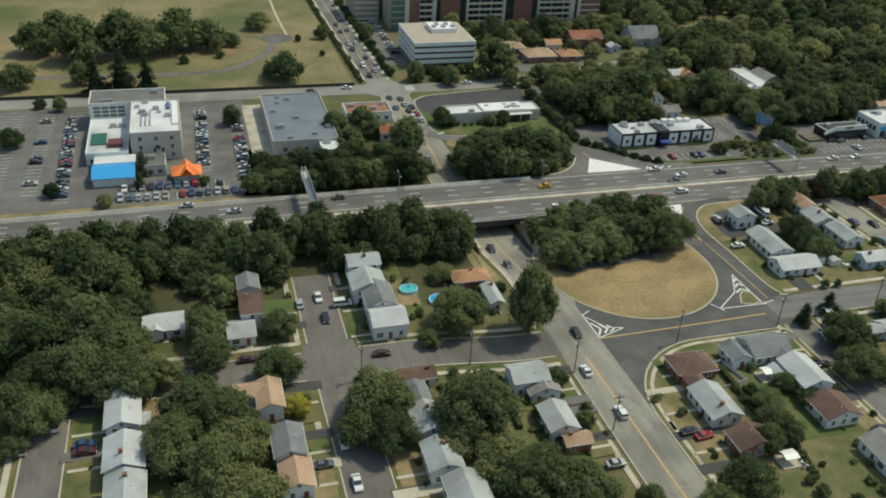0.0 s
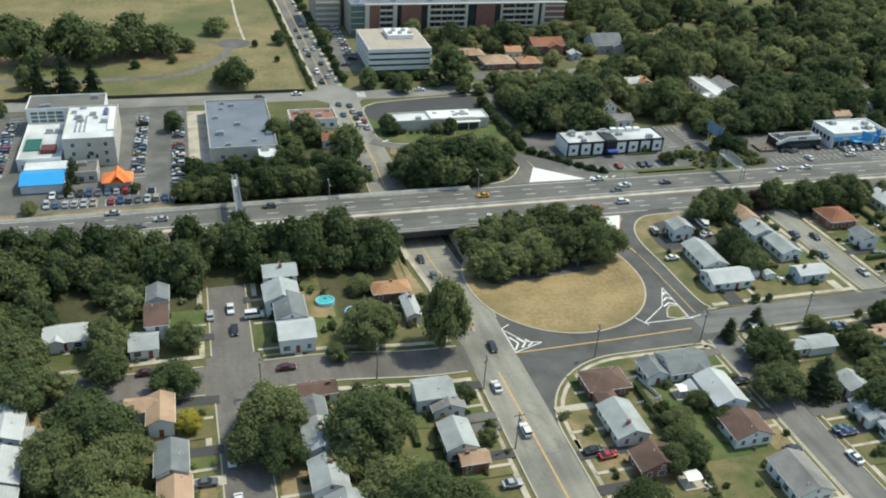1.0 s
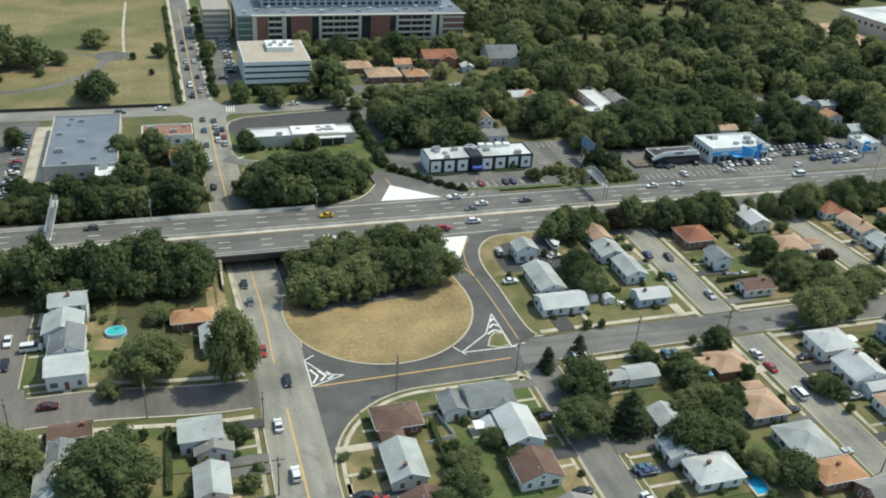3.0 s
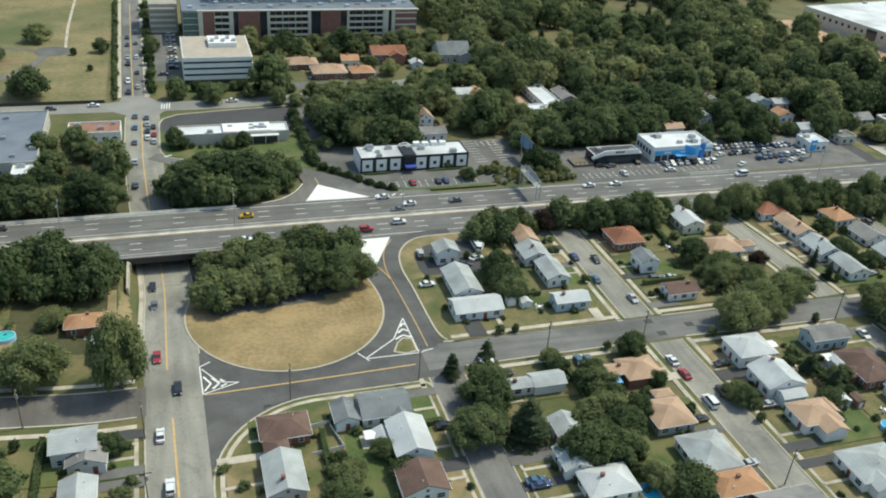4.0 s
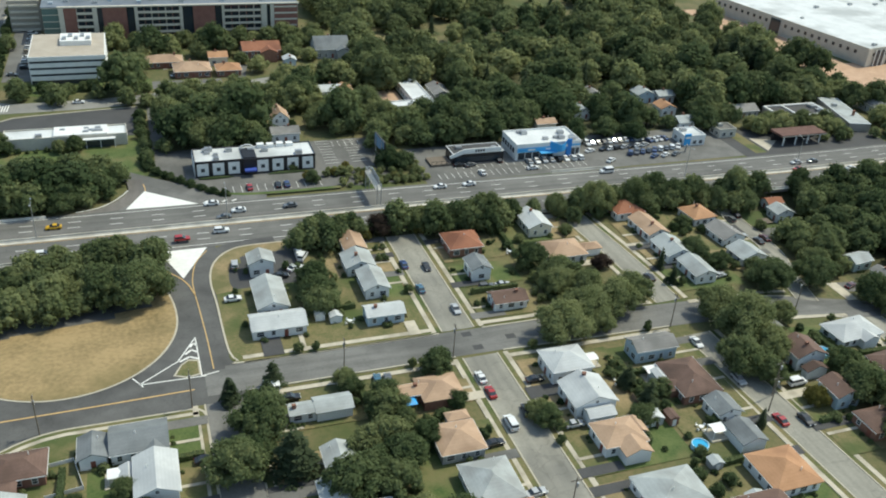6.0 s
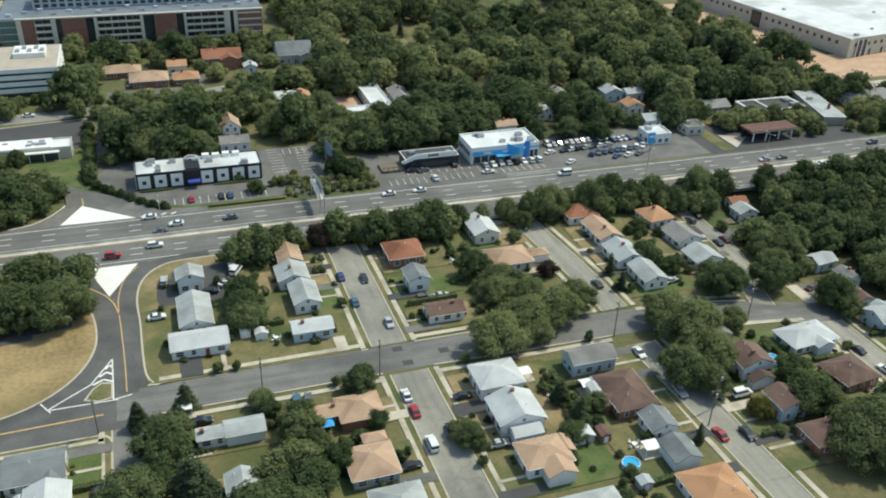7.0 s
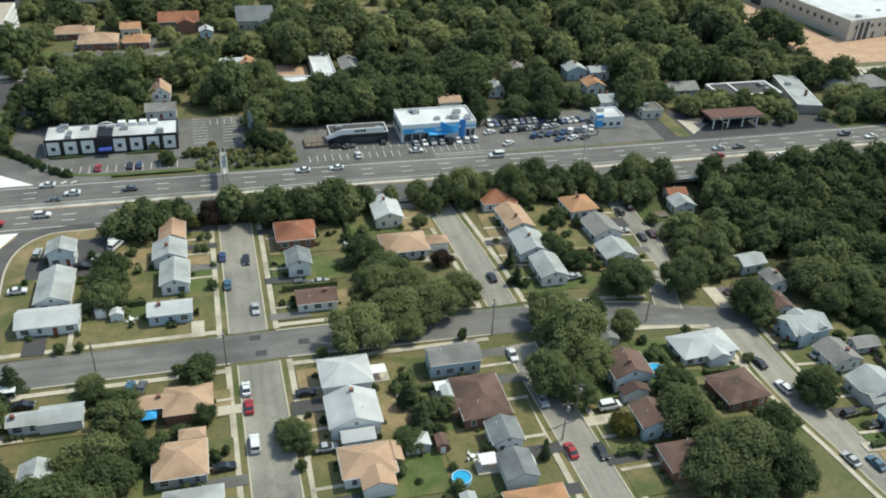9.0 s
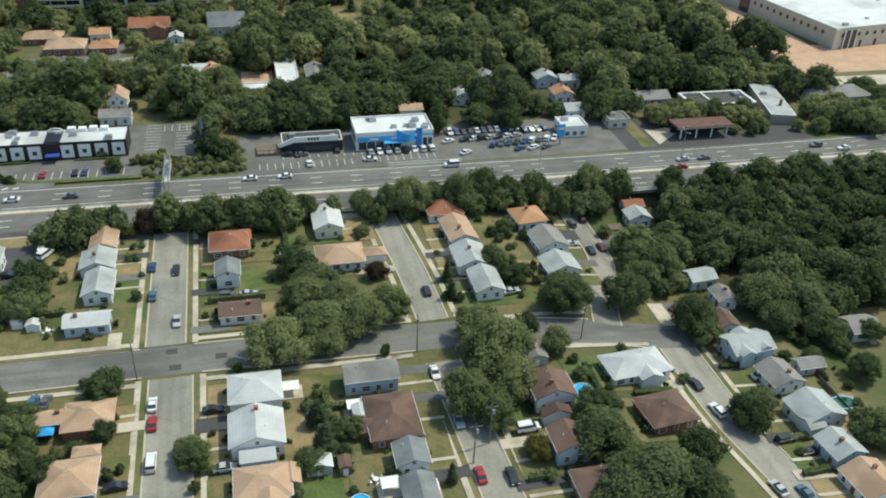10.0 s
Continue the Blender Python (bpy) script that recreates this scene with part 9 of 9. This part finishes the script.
car(326.8, 204.4, 0, "silver", "sedan", z=0.31)
car(86.7, 221.1, -90, "black", "sedan")
car(87.7, 181.0, -90, "red", "sedan")
car(134.9, 238.4, 0, "grey", "sedan", z=HW + 0.03, lamps=False)
car(114.3, 234.8, 0, "white", "suv", z=HW + 0.03, lamps=False)
car(163.5, 238.4, 0, "white", "suv", z=HW + 0.03, lamps=False)
car(170.2, 250.8, 180, "white", "sedan", z=HW + 0.03, lamps=False)
car(162.5, 257.2, 180, "white", "sedan", z=HW + 0.03, lamps=False)
car(238.7, 254.4, 180, "white", "sedan", z=HW + 0.03, lamps=False)
car(90.2, 247.2, 0, "black", "suv", z=HW + 0.03, lamps=False)
car(3.4, 247.2, 0, "grey", "sedan", z=HW + 0.03, lamps=False)
car(9.9, 250.8, 180, "silver", "sedan", z=HW + 0.03, lamps=False)
car(87.9, 254.4, 180, "black", "sedan", z=HW + 0.03, lamps=False)
car(96.9, 234.8, 0, "black", "sedan", z=HW + 0.03, lamps=False)
car(116.2, 250.8, 180, "yellow", "sedan", z=HW + 0.03, lamps=False)
car(126.5, 233.5, 0, "white", "sedan", z=HW + 0.03, lamps=False)
car(151.8, 234.8, 0, "red", "suv", z=HW + 0.03, lamps=False)
car(-55.2, 238.4, 0, "white", "sedan", z=HW + 0.03, lamps=False)
car(165.3, 247.2, 180, "grey", "sedan", z=HW + 0.03, lamps=False)
car(-4.6, 257.2, 180, "silver", "sedan", z=HW + 0.03, lamps=False)
car(43.9, 254.4, 180, "grey", "sedan", z=HW + 0.03, lamps=False)
car(186.5, 250.8, 180, "grey", "sedan", z=HW + 0.03, lamps=False)
car(382.5, 247.2, 180, "silver", "sedan", z=HW + 0.03, lamps=False)
car(390.3, 247.2, 180, "grey", "sedan", z=HW + 0.03, lamps=False)
car(401.6, 238.4, 0, "white", "sedan", z=HW + 0.03, lamps=False)
car(435.9, 250.8, 180, "grey", "suv", z=HW + 0.03, lamps=False)
car(444.8, 247.2, 180, "white", "sedan", z=HW + 0.03, lamps=False)
car(379.2, 241.8, 180, "red", "sedan", z=HW + 0.03, lamps=False)
car(249.4, 254.4, 180, "white", "sedan", z=HW + 0.03, lamps=False)
car(303.3, 254.4, 180, "white", "van", z=HW + 0.03, lamps=False)
car_row(-25, 267.0, 14, 267.6, 15, 90, 0.95)
car_row(-24, 274.0, 7, 274.4, 12, 90, 0.9)
car_row(-43.5, 272, -44.5, 340, 27, 0, 0.93)
car_row(-53.5, 280, -54, 340, 22, 0, 0.35)
car_row(-67, 280, -68, 340, 22, 0, 0.25)
car_row(2.2, 290, 3.0, 338, 18, 0, 0.9)
car_row(15.6, 276, 16.4, 336, 22, 0, 0.8)
car_row(309, 281.5, 334, 283.0, 11, 95, 0.9)
car_row(307, 274.5, 332, 276.0, 9, 20, 0.8)
car_row(322, 269.5, 345, 272.0, 9, 60, 0.9)
car_row(336, 280, 346, 281, 5, 110, 0.9)
car_row(279, 269.6, 300, 269.6, 8, 90, 0.75)
car_row(306, 264.5, 340, 265.5, 8, 30, 0.5)
for x, p in ((176, "red"), (185.5, "black"), (188.4, "blue")):
    car(x, 268.0, 90, p)
for x, y, rt, p in ((258, 263.8, 90, "white"), (252, 271.5, 0, "black"), (268, 273.0, 90, "black"), (256, 270.8, 20, "grey"), (278, 264.0, 0, "white"), (94, 396, 0, "grey"), (138, 369.5, 0, "white"), (160, 386, 40, "silver"), (164, 388, 60, "white"), (121, 358.5, 2, "white"), (-20, 358.5, 0, "grey"), (50, 357, 0, "grey"), (66, 359, 0, "white")):
    car(x, y, rt, p)
for k in range(6):
    car(79.3 - 0.3 * k, 374 + k * 17 + crng.uniform(-5, 5), -90, crng.choice(["silver", "grey", "white", "black", "teal"]), crng.choice(["sedan", "suv"]), lamps=False)
for k in range(5):
    car(83.0 - 0.35 * k, 383 + k * 21 + crng.uniform(-5, 5), 90, crng.choice(["silver", "grey", "white", "red", "black"]), lamps=False)
for k in range(9):
    car(98.6, 405 + k * 7.4 + crng.uniform(-1, 1), 0, crng.choice(["silver", "white", "white", "tan", "black"]), crng.choice(["sedan", "suv"]), lamps=False)
for x, y, p in ((82.2, 300, "silver"), (82.0, 318, "grey"), (86.6, 322, "white"), (86.6, 329, "black"), (86.4, 336, "silver"), (82, 333, "teal"), (86.4, 343, "grey"), (88.9, 318, "silver"), (89, 325, "red"), (82, 345, "grey"), (88.8, 333, "black"), (82.4, 283, "grey")):
    car(x, y, 90, p)
